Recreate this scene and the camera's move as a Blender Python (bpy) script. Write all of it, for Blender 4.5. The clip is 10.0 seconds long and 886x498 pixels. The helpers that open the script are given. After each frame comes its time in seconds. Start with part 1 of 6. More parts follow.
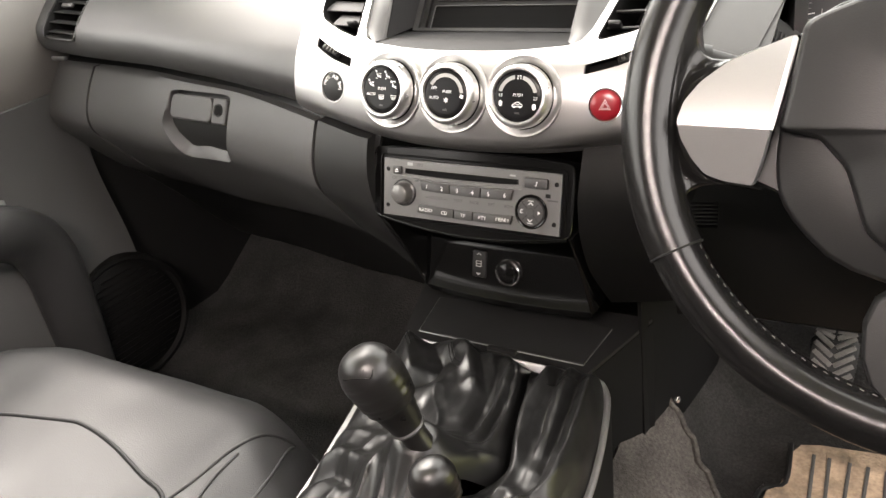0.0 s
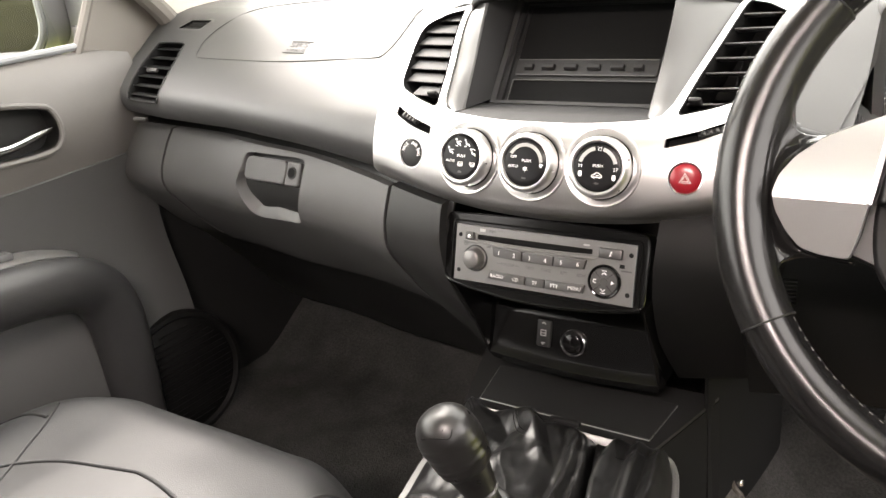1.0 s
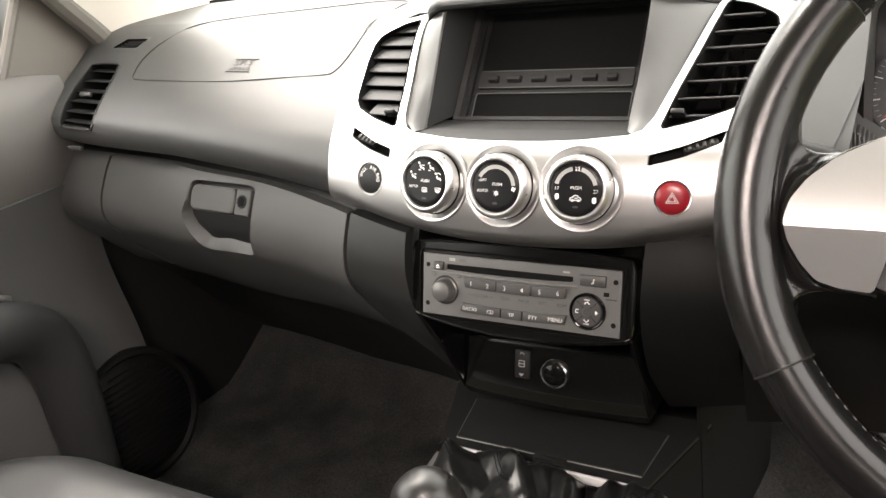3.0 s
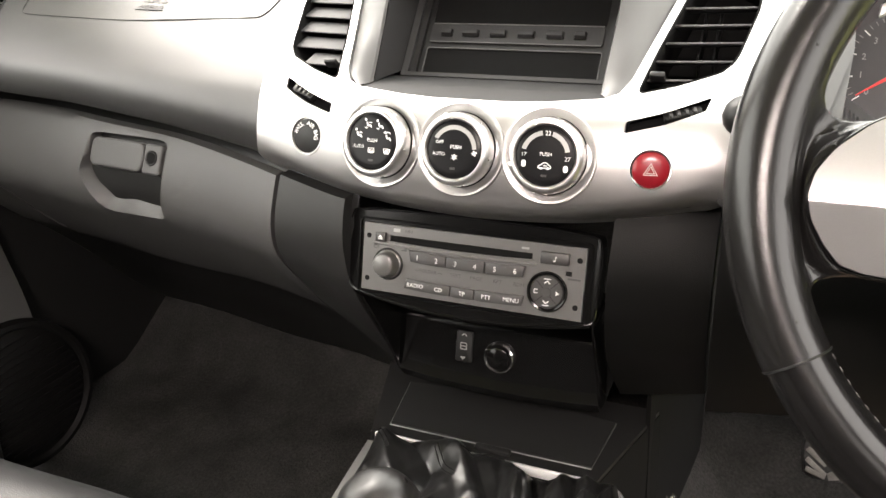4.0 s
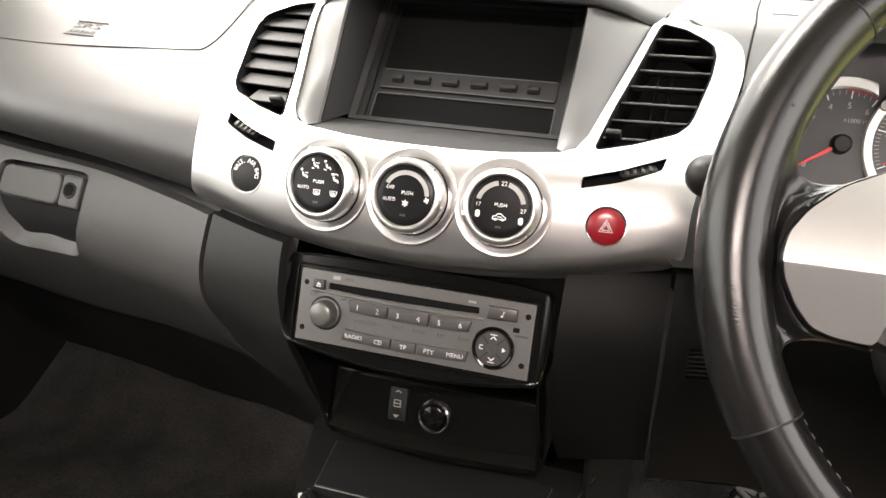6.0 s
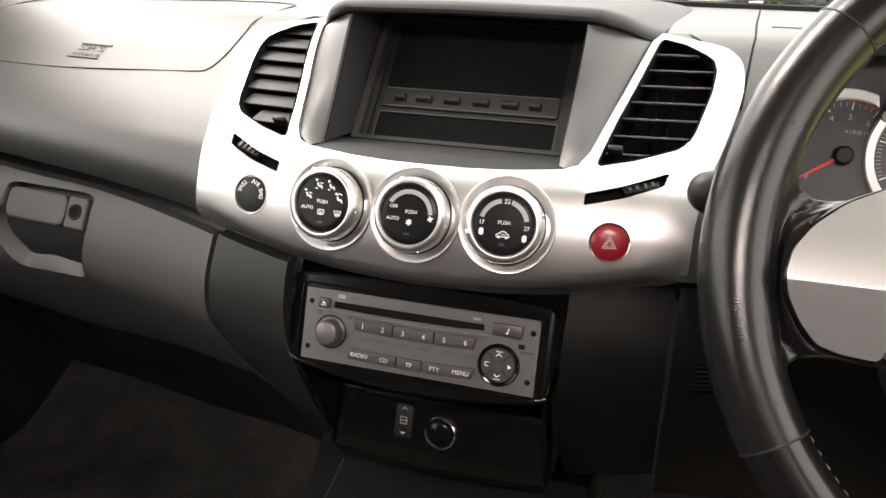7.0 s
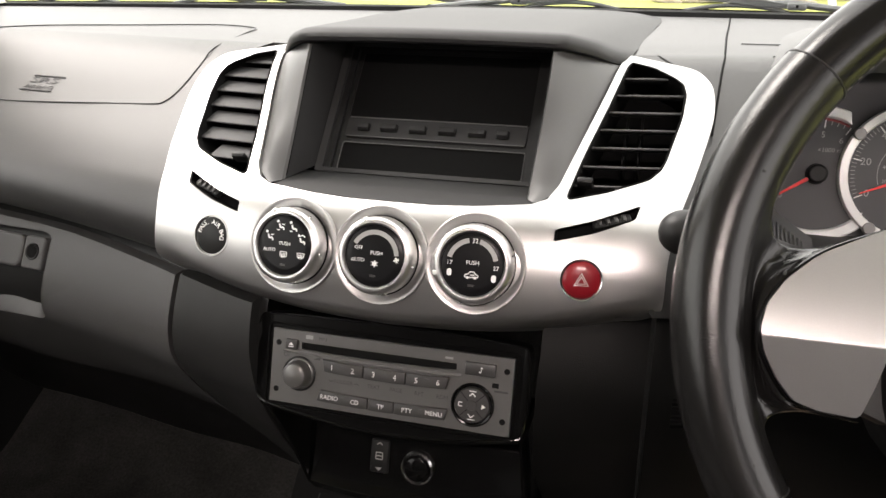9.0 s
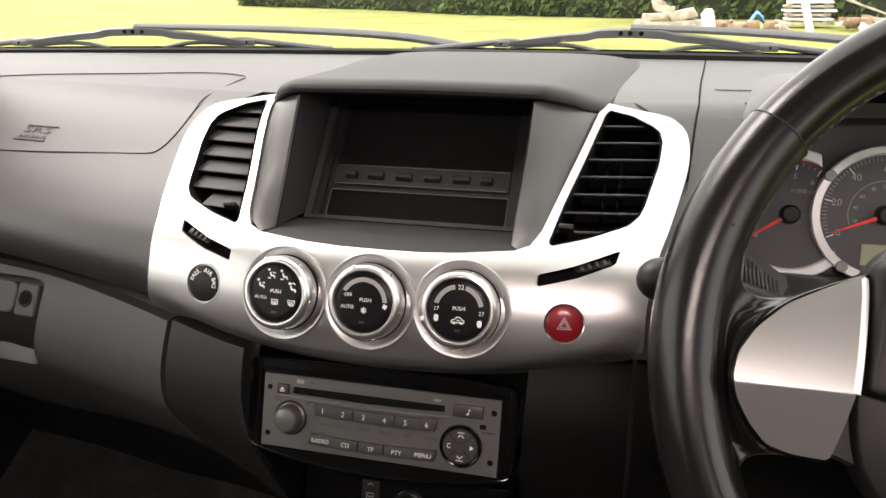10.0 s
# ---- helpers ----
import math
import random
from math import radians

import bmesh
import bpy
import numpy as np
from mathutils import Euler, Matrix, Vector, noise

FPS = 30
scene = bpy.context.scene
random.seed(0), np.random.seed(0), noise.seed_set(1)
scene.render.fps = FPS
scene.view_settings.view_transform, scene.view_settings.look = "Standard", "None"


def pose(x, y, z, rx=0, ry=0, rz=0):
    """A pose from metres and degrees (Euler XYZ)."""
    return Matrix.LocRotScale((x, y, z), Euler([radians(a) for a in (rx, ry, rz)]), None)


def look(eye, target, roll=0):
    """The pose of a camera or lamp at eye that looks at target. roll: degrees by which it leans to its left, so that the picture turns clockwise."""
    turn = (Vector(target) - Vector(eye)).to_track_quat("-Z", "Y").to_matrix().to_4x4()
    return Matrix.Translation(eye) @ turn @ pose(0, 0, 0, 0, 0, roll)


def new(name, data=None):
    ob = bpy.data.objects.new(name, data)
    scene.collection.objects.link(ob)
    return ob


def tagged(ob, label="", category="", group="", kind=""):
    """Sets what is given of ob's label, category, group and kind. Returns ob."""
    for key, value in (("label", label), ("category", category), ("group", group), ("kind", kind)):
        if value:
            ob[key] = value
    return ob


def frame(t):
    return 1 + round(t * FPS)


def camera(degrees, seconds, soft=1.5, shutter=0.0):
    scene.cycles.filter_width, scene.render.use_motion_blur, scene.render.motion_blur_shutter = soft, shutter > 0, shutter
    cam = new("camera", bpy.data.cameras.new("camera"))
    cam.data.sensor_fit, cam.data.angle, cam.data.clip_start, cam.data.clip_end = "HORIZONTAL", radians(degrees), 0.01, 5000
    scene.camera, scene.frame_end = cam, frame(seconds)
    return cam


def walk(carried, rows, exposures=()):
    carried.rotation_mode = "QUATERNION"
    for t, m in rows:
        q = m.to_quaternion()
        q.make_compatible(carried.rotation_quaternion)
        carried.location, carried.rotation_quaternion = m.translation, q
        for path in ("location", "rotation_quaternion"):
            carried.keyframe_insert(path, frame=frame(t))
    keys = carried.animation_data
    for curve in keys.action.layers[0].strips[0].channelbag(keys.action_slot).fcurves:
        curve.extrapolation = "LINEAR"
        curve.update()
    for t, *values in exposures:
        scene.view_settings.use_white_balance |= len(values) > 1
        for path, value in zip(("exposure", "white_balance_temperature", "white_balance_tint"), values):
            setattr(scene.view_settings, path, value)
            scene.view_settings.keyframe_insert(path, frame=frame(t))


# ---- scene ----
cam = camera(57.96, 10.0)
PATH = [
    (0.0, (0.3424, -0.5943, 1.3487), (-0.1271, 0.1491, 0.8722), -8.02),
    (0.3, (0.3301, -0.6165, 1.3456), (-0.1621, 0.1183, 0.879), -6.56),
    (0.5, (0.327, -0.6285, 1.3449), (-0.1762, 0.1163, 0.9066), -6.03),
    (1.0, (0.3161, -0.6232, 1.348), (-0.2012, 0.1396, 0.96), -6.4),
    (1.5, (0.3124, -0.6247, 1.3503), (-0.2184, 0.1361, 0.9767), -6.65),
    (2.0, (0.3046, -0.6131, 1.3539), (-0.2193, 0.1556, 0.9871), -7.03),
    (2.5, (0.2882, -0.5907, 1.3508), (-0.2122, 0.1871, 0.9704), -7.38),
    (3.8, (0.2338, -0.5277, 1.3283), (-0.1744, 0.2857, 0.914), -5.77),
    (4.0, (0.2128, -0.5227, 1.3177), (-0.1531, 0.3035, 0.8893), -3.21),
    (4.5, (0.189, -0.5095, 1.2785), (-0.098, 0.3441, 0.8439), 1.67),
    (5.0, (0.1848, -0.504, 1.2759), (-0.0783, 0.3655, 0.8578), 2.67),
    (5.5, (0.1828, -0.512, 1.2911), (-0.0846, 0.3722, 0.9082), 2.5),
    (7.0, (0.1813, -0.5122, 1.3074), (-0.0978, 0.3822, 0.958), 1.2),
    (7.5, (0.1814, -0.5105, 1.3142), (-0.0972, 0.3852, 0.9677), 0.89),
    (8.0, (0.1818, -0.4919, 1.3216), (-0.0866, 0.4064, 0.9737), 0.52),
    (8.5, (0.1818, -0.4911, 1.3311), (-0.0801, 0.4071, 0.978), 0.23),
    (9.0, (0.1825, -0.483, 1.3311), (-0.0741, 0.4153, 0.9745), -0.11),
    (9.5, (0.1878, -0.4818, 1.3522), (-0.0553, 0.4262, 1.0108), -0.67),
    (10.0, (0.1867, -0.4941, 1.3488), (-0.0583, 0.4198, 1.0253), -0.55),
]
EXPOSURES = [(0.0, 3.55, 7000, 15), (0.5, 3.8, 7000, 15), (1.0, 3.8, 7000, 15), (2.0, 3.4, 7000, 14), (2.5, 3.35, 7000, 14), (4.0, 3.6, 7000, 14), (4.5, 3.74, 7000, 15), (5.0, 3.82, 7000, 15), (5.5, 3.76, 7000, 15), (7.0, 2.88, 7000, 15), (7.5, 2.87, 7000, 15), (9.0, 2.62, 6900, 16), (9.5, 2.56, 6950, 16), (10.0, 2.34, 7000, 17)]
walk(cam, [(t, look(eye, target, roll)) for t, eye, target, roll in PATH], EXPOSURES)

# ---- light ----
world = bpy.data.worlds.new("sky")
scene.world = world
world.use_nodes = True
wn = world.node_tree.nodes
sky = wn.new("ShaderNodeTexSky")
sky.sky_type, sky.sun_disc = "NISHITA", False
sky.sun_elevation, sky.sun_rotation = radians(50), radians(292)
sky.air_density, sky.dust_density = 1.0, 3.0
haze = wn.new("ShaderNodeHueSaturation")  # thin white cloud
haze.inputs["Saturation"].default_value = 0.2
world.node_tree.links.new(sky.outputs[0], haze.inputs["Color"])
cloud = wn.new("ShaderNodeMixRGB")  # an even layer of cloud over it
cloud.inputs["Fac"].default_value = 0.8
cloud.inputs["Color2"].default_value = (5.5, 5.5, 5.4, 1)
world.node_tree.links.new(haze.outputs[0], cloud.inputs["Color1"])
world.node_tree.links.new(cloud.outputs["Color"], wn["Background"].inputs[0])
wn["Background"].inputs[1].default_value = 0.15
sun = new("sun", bpy.data.lights.new("sun", "SUN"))
sun.data.energy, sun.data.angle, sun.data.color = 0.5, radians(20), (1.0, 0.97, 0.93)
sun.matrix_world = look((-5.96, 2.41, 7.66), (0, 0, 0))
scene.view_settings.exposure = 0.0


# ---- materials ----
def material(name, color, rough=0.5, metal=0.0, grain=None, tint=0.0, bump=0.0, spec=0.5, coat=0.0, stain=0.0, stain_scale=6.0, rough_var=0.0):
    """A surface with colour variation at two scales and a fine relief. grain: scale of the relief per metre."""
    m = bpy.data.materials.new(name)
    m.use_nodes = True
    n, l = m.node_tree.nodes, m.node_tree.links
    b = n["Principled BSDF"]
    b.inputs["Base Color"].default_value = (*color, 1)
    b.inputs["Roughness"].default_value = rough
    b.inputs["Metallic"].default_value = metal
    b.inputs["Specular IOR Level"].default_value = spec
    b.inputs["Coat Weight"].default_value = coat
    b.inputs["Coat Roughness"].default_value = 0.08
    co = n.new("ShaderNodeTexCoord")
    if tint or stain:
        fine, wide = n.new("ShaderNodeTexNoise"), n.new("ShaderNodeTexNoise")
        fine.inputs["Scale"].default_value = (grain or 400) * 0.6
        wide.inputs["Scale"].default_value = stain_scale
        wide.inputs["Detail"].default_value = 6
        for k in (fine, wide):
            l.new(co.outputs["Object"], k.inputs["Vector"])
        a = n.new("ShaderNodeMapRange")
        a.inputs["To Min"].default_value, a.inputs["To Max"].default_value = 1 - tint, 1 + tint
        c = n.new("ShaderNodeMapRange")
        c.inputs["From Min"].default_value, c.inputs["From Max"].default_value = 0.3, 0.7
        c.inputs["To Min"].default_value, c.inputs["To Max"].default_value = 1 - stain, 1 + stain
        l.new(fine.outputs["Fac"], a.inputs["Value"])
        l.new(wide.outputs["Fac"], c.inputs["Value"])
        mul = n.new("ShaderNodeMath")
        mul.operation = "MULTIPLY"
        l.new(a.outputs[0], mul.inputs[0])
        l.new(c.outputs[0], mul.inputs[1])
        mix = n.new("ShaderNodeVectorMath")
        mix.operation = "SCALE"
        mix.inputs[0].default_value = color
        l.new(mul.outputs[0], mix.inputs["Scale"])
        l.new(mix.outputs[0], b.inputs["Base Color"])
        if rough_var:
            r = n.new("ShaderNodeMapRange")
            r.inputs["From Min"].default_value, r.inputs["From Max"].default_value = 0.3, 0.7
            r.inputs["To Min"].default_value, r.inputs["To Max"].default_value = rough - rough_var, rough + rough_var
            l.new(wide.outputs["Fac"], r.inputs["Value"])
            l.new(r.outputs[0], b.inputs["Roughness"])
    if bump:
        v = n.new("ShaderNodeTexVoronoi")
        v.inputs["Scale"].default_value = grain
        v.feature = "SMOOTH_F1"
        no = n.new("ShaderNodeTexNoise")
        no.inputs["Scale"].default_value = grain * 0.8
        l.new(co.outputs["Object"], v.inputs["Vector"])
        l.new(co.outputs["Object"], no.inputs["Vector"])
        add = n.new("ShaderNodeMath")
        l.new(v.outputs["Distance"], add.inputs[0])
        l.new(no.outputs["Fac"], add.inputs[1])
        bp = n.new("ShaderNodeBump")
        bp.inputs["Strength"].default_value = bump
        bp.inputs["Distance"].default_value = 0.5 / grain
        l.new(add.outputs[0], bp.inputs["Height"])
        l.new(bp.outputs[0], b.inputs["Normal"])
    return m


def glass(name, tint=(0.95, 0.97, 0.96)):
    m = bpy.data.materials.new(name)
    m.use_nodes = True
    n, l = m.node_tree.nodes, m.node_tree.links
    n.remove(n["Principled BSDF"])
    tr, gl, mx = n.new("ShaderNodeBsdfTransparent"), n.new("ShaderNodeBsdfGlossy"), n.new("ShaderNodeMixShader")
    tr.inputs[0].default_value = (*tint, 1)
    gl.inputs["Roughness"].default_value = 0.01
    mx.inputs[0].default_value = 0.04
    l.new(tr.outputs[0], mx.inputs[1])
    l.new(gl.outputs[0], mx.inputs[2])
    l.new(mx.outputs[0], n["Material Output"].inputs[0])
    return m


DASH = material("dash_plastic", (0.034, 0.034, 0.0336), 0.47, spec=0.42, grain=1400, tint=0.12, bump=0.2, stain=0.06)
DASH_LOW = material("lower_dash_plastic", (0.054, 0.0535, 0.053), 0.46, spec=0.36, grain=1400, tint=0.12, bump=0.25, stain=0.06)
# two darker copies of the lower dash plastic, with shade put into the colour
CHEEK = material("shaded_lower_plastic", (0.0050, 0.0050, 0.0049), 0.5, spec=0.10, grain=1400, tint=0.12, bump=0.25, stain=0.06)
CENTRE_LOW = material("half_shaded_lower_plastic", (0.017, 0.017, 0.0167), 0.46, spec=0.24, grain=1400, tint=0.12, bump=0.25, stain=0.06)
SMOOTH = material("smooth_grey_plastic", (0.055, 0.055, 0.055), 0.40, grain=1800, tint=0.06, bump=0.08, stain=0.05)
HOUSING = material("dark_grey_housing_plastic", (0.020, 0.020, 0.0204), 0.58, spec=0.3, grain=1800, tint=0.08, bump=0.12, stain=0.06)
BEZEL = material("bezel_silver_paint", (0.72, 0.72, 0.71), 0.3, metal=0.15, grain=2000, tint=0.04, stain=0.03)
DARK = material("dark_plastic", (0.011, 0.011, 0.011), 0.42, spec=0.22, grain=1500, tint=0.1, bump=0.15, stain=0.08)
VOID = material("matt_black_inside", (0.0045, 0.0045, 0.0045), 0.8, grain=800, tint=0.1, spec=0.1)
GLOSS = material("gloss_black_plastic", (0.004, 0.004, 0.004), 0.16, spec=0.2, grain=900, tint=0.1, stain=0.1, rough_var=0.06)
SILVER = material("silver_paint", (0.44, 0.436, 0.429), 0.37, metal=0.95, grain=2600, tint=0.05, bump=0.03, stain=0.03)
GRIP_SILVER = material("satin_grip_silver", (0.62, 0.615, 0.605), 0.3, metal=0.95, grain=2000, tint=0.04, stain=0.04)
CHROME = material("satin_chrome", (0.75, 0.75, 0.74), 0.2, metal=1.0, grain=2000, tint=0.04, stain=0.04)
PLATE = material("radio_grey_paint", (0.140, 0.138, 0.134), 0.36, metal=0.6, grain=2600, tint=0.06, bump=0.03, stain=0.05)
KNOB_GREY = material("knob_grey_paint", (0.10, 0.098, 0.095), 0.35, metal=0.5, grain=2600, tint=0.06, stain=0.05)
KEYCAP = material("key_grey_plastic", (0.040, 0.0388, 0.038), 0.4, metal=0.2, grain=2000, tint=0.06, stain=0.05)
WHITE = material("white_print", (0.75, 0.75, 0.73), 0.6)
KEY_PRINT = material("pale_key_print", (0.62, 0.62, 0.60), 0.6)
GREY_PRINT = material("grey_print", (0.30, 0.30, 0.29), 0.6)
INK = material("dark_print", (0.05, 0.05, 0.05), 0.6)
KNOB = material("black_knob_face", (0.006, 0.006, 0.0065), 0.3, grain=900, tint=0.1, spec=0.15)
FRAME_METAL = material("satin_frame_metal", (0.20, 0.198, 0.195), 0.36, metal=0.6, grain=2000, tint=0.06, stain=0.05)
SPOKE_SILVER = material("spoke_silver", (0.40, 0.394, 0.387), 0.36, metal=0.8, grain=2600, tint=0.04, bump=0.02, stain=0.03)
RED = material("red_button", (0.20, 0.006, 0.012), 0.3, coat=0.2, grain=900, tint=0.05)
NEEDLE = material("red_needle", (0.75, 0.02, 0.02), 0.4)
LEATHER = material("smooth_black_leather", (0.005, 0.0048, 0.0048), 0.22, spec=0.34, grain=1200, tint=0.1, bump=0.08, stain=0.04, rough_var=0.03, stain_scale=20)
GRIP = material("grained_black_leather", (0.006, 0.0058, 0.0057), 0.23, spec=0.34, grain=1100, tint=0.15, bump=0.16, stain=0.05, rough_var=0.03, stain_scale=20)
WORN = material("worn_knob_leather", (0.0056, 0.0053, 0.0052), 0.34, grain=1500, tint=0.3, bump=0.14, stain=0.4, rough_var=0.08, stain_scale=50, spec=0.45)
BOOT = material("gaiter_leather", (0.006, 0.006, 0.006), 0.37, spec=0.36, grain=1800, tint=0.1, bump=0.12, stain=0.05, rough_var=0.06, stain_scale=30)
SEAT = material("seat_leather", (0.025, 0.025, 0.0256), 0.44, spec=0.38, grain=900, tint=0.15, bump=0.3, stain=0.1, rough_var=0.05, stain_scale=9)
# lighter copy of the carpet: doorway light put into the flap's colour
LIT_CARPET = material("lit_grey_carpet", (0.064, 0.059, 0.054), 0.95, grain=420, tint=0.7, bump=1.0, spec=0.1, stain=0.4, stain_scale=14)
CARPET = material("carpet", (0.024, 0.0233, 0.0225), 0.95, grain=420, tint=0.7, bump=1.0, spec=0.1, stain=0.35, stain_scale=14)
MAT = material("worn_heel_mat", (0.30, 0.22, 0.15), 0.8, grain=300, tint=0.4, bump=0.6, stain=0.5, stain_scale=30)
RUBBER = material("pedal_rubber", (0.11, 0.105, 0.098), 0.7, grain=700, tint=0.3, bump=0.4, stain=0.25, stain_scale=40)
STEEL = material("bare_steel", (0.35, 0.34, 0.33), 0.35, metal=1.0, grain=700, tint=0.2, stain=0.2)
TRIM = material("beige_pillar_trim", (0.50, 0.47, 0.42), 0.7, grain=1200, tint=0.06, bump=0.15, stain=0.04)
HEAD = material("headlining_cloth", (0.32, 0.305, 0.29), 0.9, grain=900, tint=0.1, bump=0.3, stain=0.05)
DOOR = material("door_plastic", (0.075, 0.070, 0.066), 0.5, grain=1200, tint=0.1, bump=0.25, stain=0.06)
DIAL = material("dial_face", (0.03, 0.03, 0.032), 0.45, grain=1500, tint=0.08, stain=0.06)
STITCH = material("grey_thread", (0.06, 0.058, 0.055), 0.8, grain=2000, tint=0.2)
CORNER = material("brown_grey_trim", (0.095, 0.086, 0.076), 0.6, grain=1200, tint=0.08, bump=0.15, stain=0.06)
MIRROR_GREY = material("mirror_grey_plastic", (0.13, 0.135, 0.14), 0.45, grain=1200, tint=0.08, bump=0.1, stain=0.06)
GLASS = glass("clear_glass")
LCD = material("display_panel", (0.25, 0.27, 0.17), 0.3, grain=500, tint=0.05)


# ---- mesh helpers ----
def spline(knots):
    """A smooth function through (x, y) knots."""
    xs, ys = np.array([k[0] for k in knots], float), np.array([k[1] for k in knots], float)
    d = np.diff(ys) / np.diff(xs)
    m = np.concatenate([[d[0]], [0 if d[i - 1] * d[i] <= 0 else 2 * d[i - 1] * d[i] / (d[i - 1] + d[i]) for i in range(1, len(d))], [d[-1]]])

    def f(x):
        x = min(max(x, xs[0]), xs[-1])
        i = min(int(np.searchsorted(xs, x, "right")) - 1, len(d) - 1)
        h = xs[i + 1] - xs[i]
        u = (x - xs[i]) / h
        return float(ys[i] * (1 + 2 * u) * (1 - u) ** 2 + h * m[i] * u * (1 - u) ** 2 + ys[i + 1] * u * u * (3 - 2 * u) + h * m[i + 1] * u * u * (u - 1))
    return f


def smooth_line(points, n=8, closed=False):
    """Catmull-Rom through the points."""
    p = [Vector(q) for q in points]
    out = []
    k = len(p)
    for i in range(k if closed else k - 1):
        a, b, c, d = (p[(i + j) % k] if closed else p[min(max(i + j, 0), k - 1)] for j in (-1, 0, 1, 2))
        for s in range(n):
            u = s / n
            out.append(0.5 * ((2 * b) + (c - a) * u + (2 * a - 5 * b + 4 * c - d) * u * u + (3 * b - a - 3 * c + d) * u ** 3))
    if not closed:
        out.append(p[-1])
    return out


def axes(p, z, up=(0, 0, 1)):
    """A frame at p with its Z along z and its Y towards up."""
    z = Vector(z).normalized()
    x = Vector(up).cross(z).normalized()
    y = z.cross(x)
    return Matrix.Translation(p) @ Matrix((x, y, z)).transposed().to_4x4()


def part(name, bm, mat, parent=None, label="", sharp=35, bevel=0.0):
    """One mesh object; its vertices are given in the world's metres."""
    if bevel:
        es = [e for e in bm.edges if len(e.link_faces) == 2 and e.calc_face_angle(0) > radians(40)]
        bmesh.ops.bevel(bm, geom=es, offset=bevel, offset_type="OFFSET", segments=2, profile=0.5, affect="EDGES", clamp_overlap=True)
    bmesh.ops.recalc_face_normals(bm, faces=bm.faces)
    me = bpy.data.meshes.new(name)
    bm.to_mesh(me)
    bm.free()
    me.materials.append(mat)
    me.shade_smooth()
    me.set_sharp_from_angle(angle=radians(sharp))
    ob = new(name, me)
    if parent is not None:
        ob.parent = parent
        if parent.type == "EMPTY":
            ob.matrix_parent_inverse = Matrix.Translation(-parent.location)
    if label:
        ob["label"] = label
    return ob


def thing(name, base, label, category, group="", kind=""):
    ob = new(name)
    ob.location = base
    ob.empty_display_size = 0.02
    return tagged(ob, label, category, group, kind)


def loft(rows, closed=False, caps=False, m=None):
    bm = bmesh.new()
    vs = [[bm.verts.new((m @ Vector(p)) if m else p) for p in r] for r in rows]
    for a, b in zip(vs, vs[1:]):
        k = len(a)
        for i in range(k if closed else k - 1):
            bm.faces.new((a[i], a[(i + 1) % k], b[(i + 1) % k], b[i]))
    if caps:
        bm.faces.new(vs[0][::-1])
        bm.faces.new(vs[-1])
    return bm


def thicken(bm, d):
    """Gives an open sheet a back, d metres behind its faces."""
    bmesh.ops.recalc_face_normals(bm, faces=bm.faces)
    bmesh.ops.solidify(bm, geom=bm.faces[:], thickness=d)
    return bm


def tube(path, r, n=10, closed=False, caps=True, squash=1.0):
    path = [Vector(p) for p in path]
    rows = []
    k = len(path)
    side = None
    for i, p in enumerate(path):
        t = (path[(i + 1) % k] - path[i - 1]) if closed else (path[min(i + 1, k - 1)] - path[max(i - 1, 0)])
        t.normalize()
        if side is None:
            side = t.orthogonal().normalized()
        side = (side - t * side.dot(t)).normalized()
        o = t.cross(side)
        rr = r(i / (k - 1)) if callable(r) else r
        rows.append([p + rr * (math.cos(a) * side + squash * math.sin(a) * o) for a in (2 * math.pi * j / n for j in range(n))])
    if closed:
        rows.append(rows[0])
        bm = loft(rows, closed=True)
        bmesh.ops.remove_doubles(bm, verts=bm.verts, dist=1e-6)
        return bm
    return loft(rows, closed=True, caps=caps)


def lathe(profile, m, n=48):
    """Turns a profile of (radius, height) round Z of the frame m."""
    rows = [[m @ Vector((max(r, 1e-5) * math.cos(a), max(r, 1e-5) * math.sin(a), h)) for a in (2 * math.pi * j / n for j in range(n))] for r, h in profile]
    return loft(rows, closed=True, caps=True)


def box(size, m, bevel=0.0, seg=2):
    bm = bmesh.new()
    bmesh.ops.create_cube(bm, size=1)
    for v in bm.verts:
        v.co = Vector((v.co.x * size[0], v.co.y * size[1], v.co.z * size[2]))
    if bevel:
        bmesh.ops.bevel(bm, geom=bm.edges[:], offset=bevel, segments=seg, profile=0.5, affect="EDGES", clamp_overlap=True)
    bm.transform(m)
    return bm


def prism(outline, depth, m, bevel=0.0, taper=0.0):
    """A flat outline in the frame's XY, raised by depth along its Z, with softened upper edges."""
    bm = bmesh.new()
    lo = [bm.verts.new((x, y, 0)) for x, y in outline]
    cx, cy = sum(p[0] for p in outline) / len(outline), sum(p[1] for p in outline) / len(outline)
    hi = [bm.verts.new((cx + (x - cx) * (1 - taper), cy + (y - cy) * (1 - taper), depth)) for x, y in outline]
    bm.faces.new(lo[::-1])
    top = bm.faces.new(hi)
    for i in range(len(lo)):
        j = (i + 1) % len(lo)
        bm.faces.new((lo[i], lo[j], hi[j], hi[i]))
    if bevel:
        bmesh.ops.bevel(bm, geom=list(top.edges), offset=bevel, segments=2, profile=0.5, affect="EDGES", clamp_overlap=True)
    bm.transform(m)
    return bm


def ring2d(cx, cy, rx, ry, n=28):
    return [(cx + rx * math.cos(2 * math.pi * i / n), cy + ry * math.sin(2 * math.pi * i / n)) for i in range(n)]


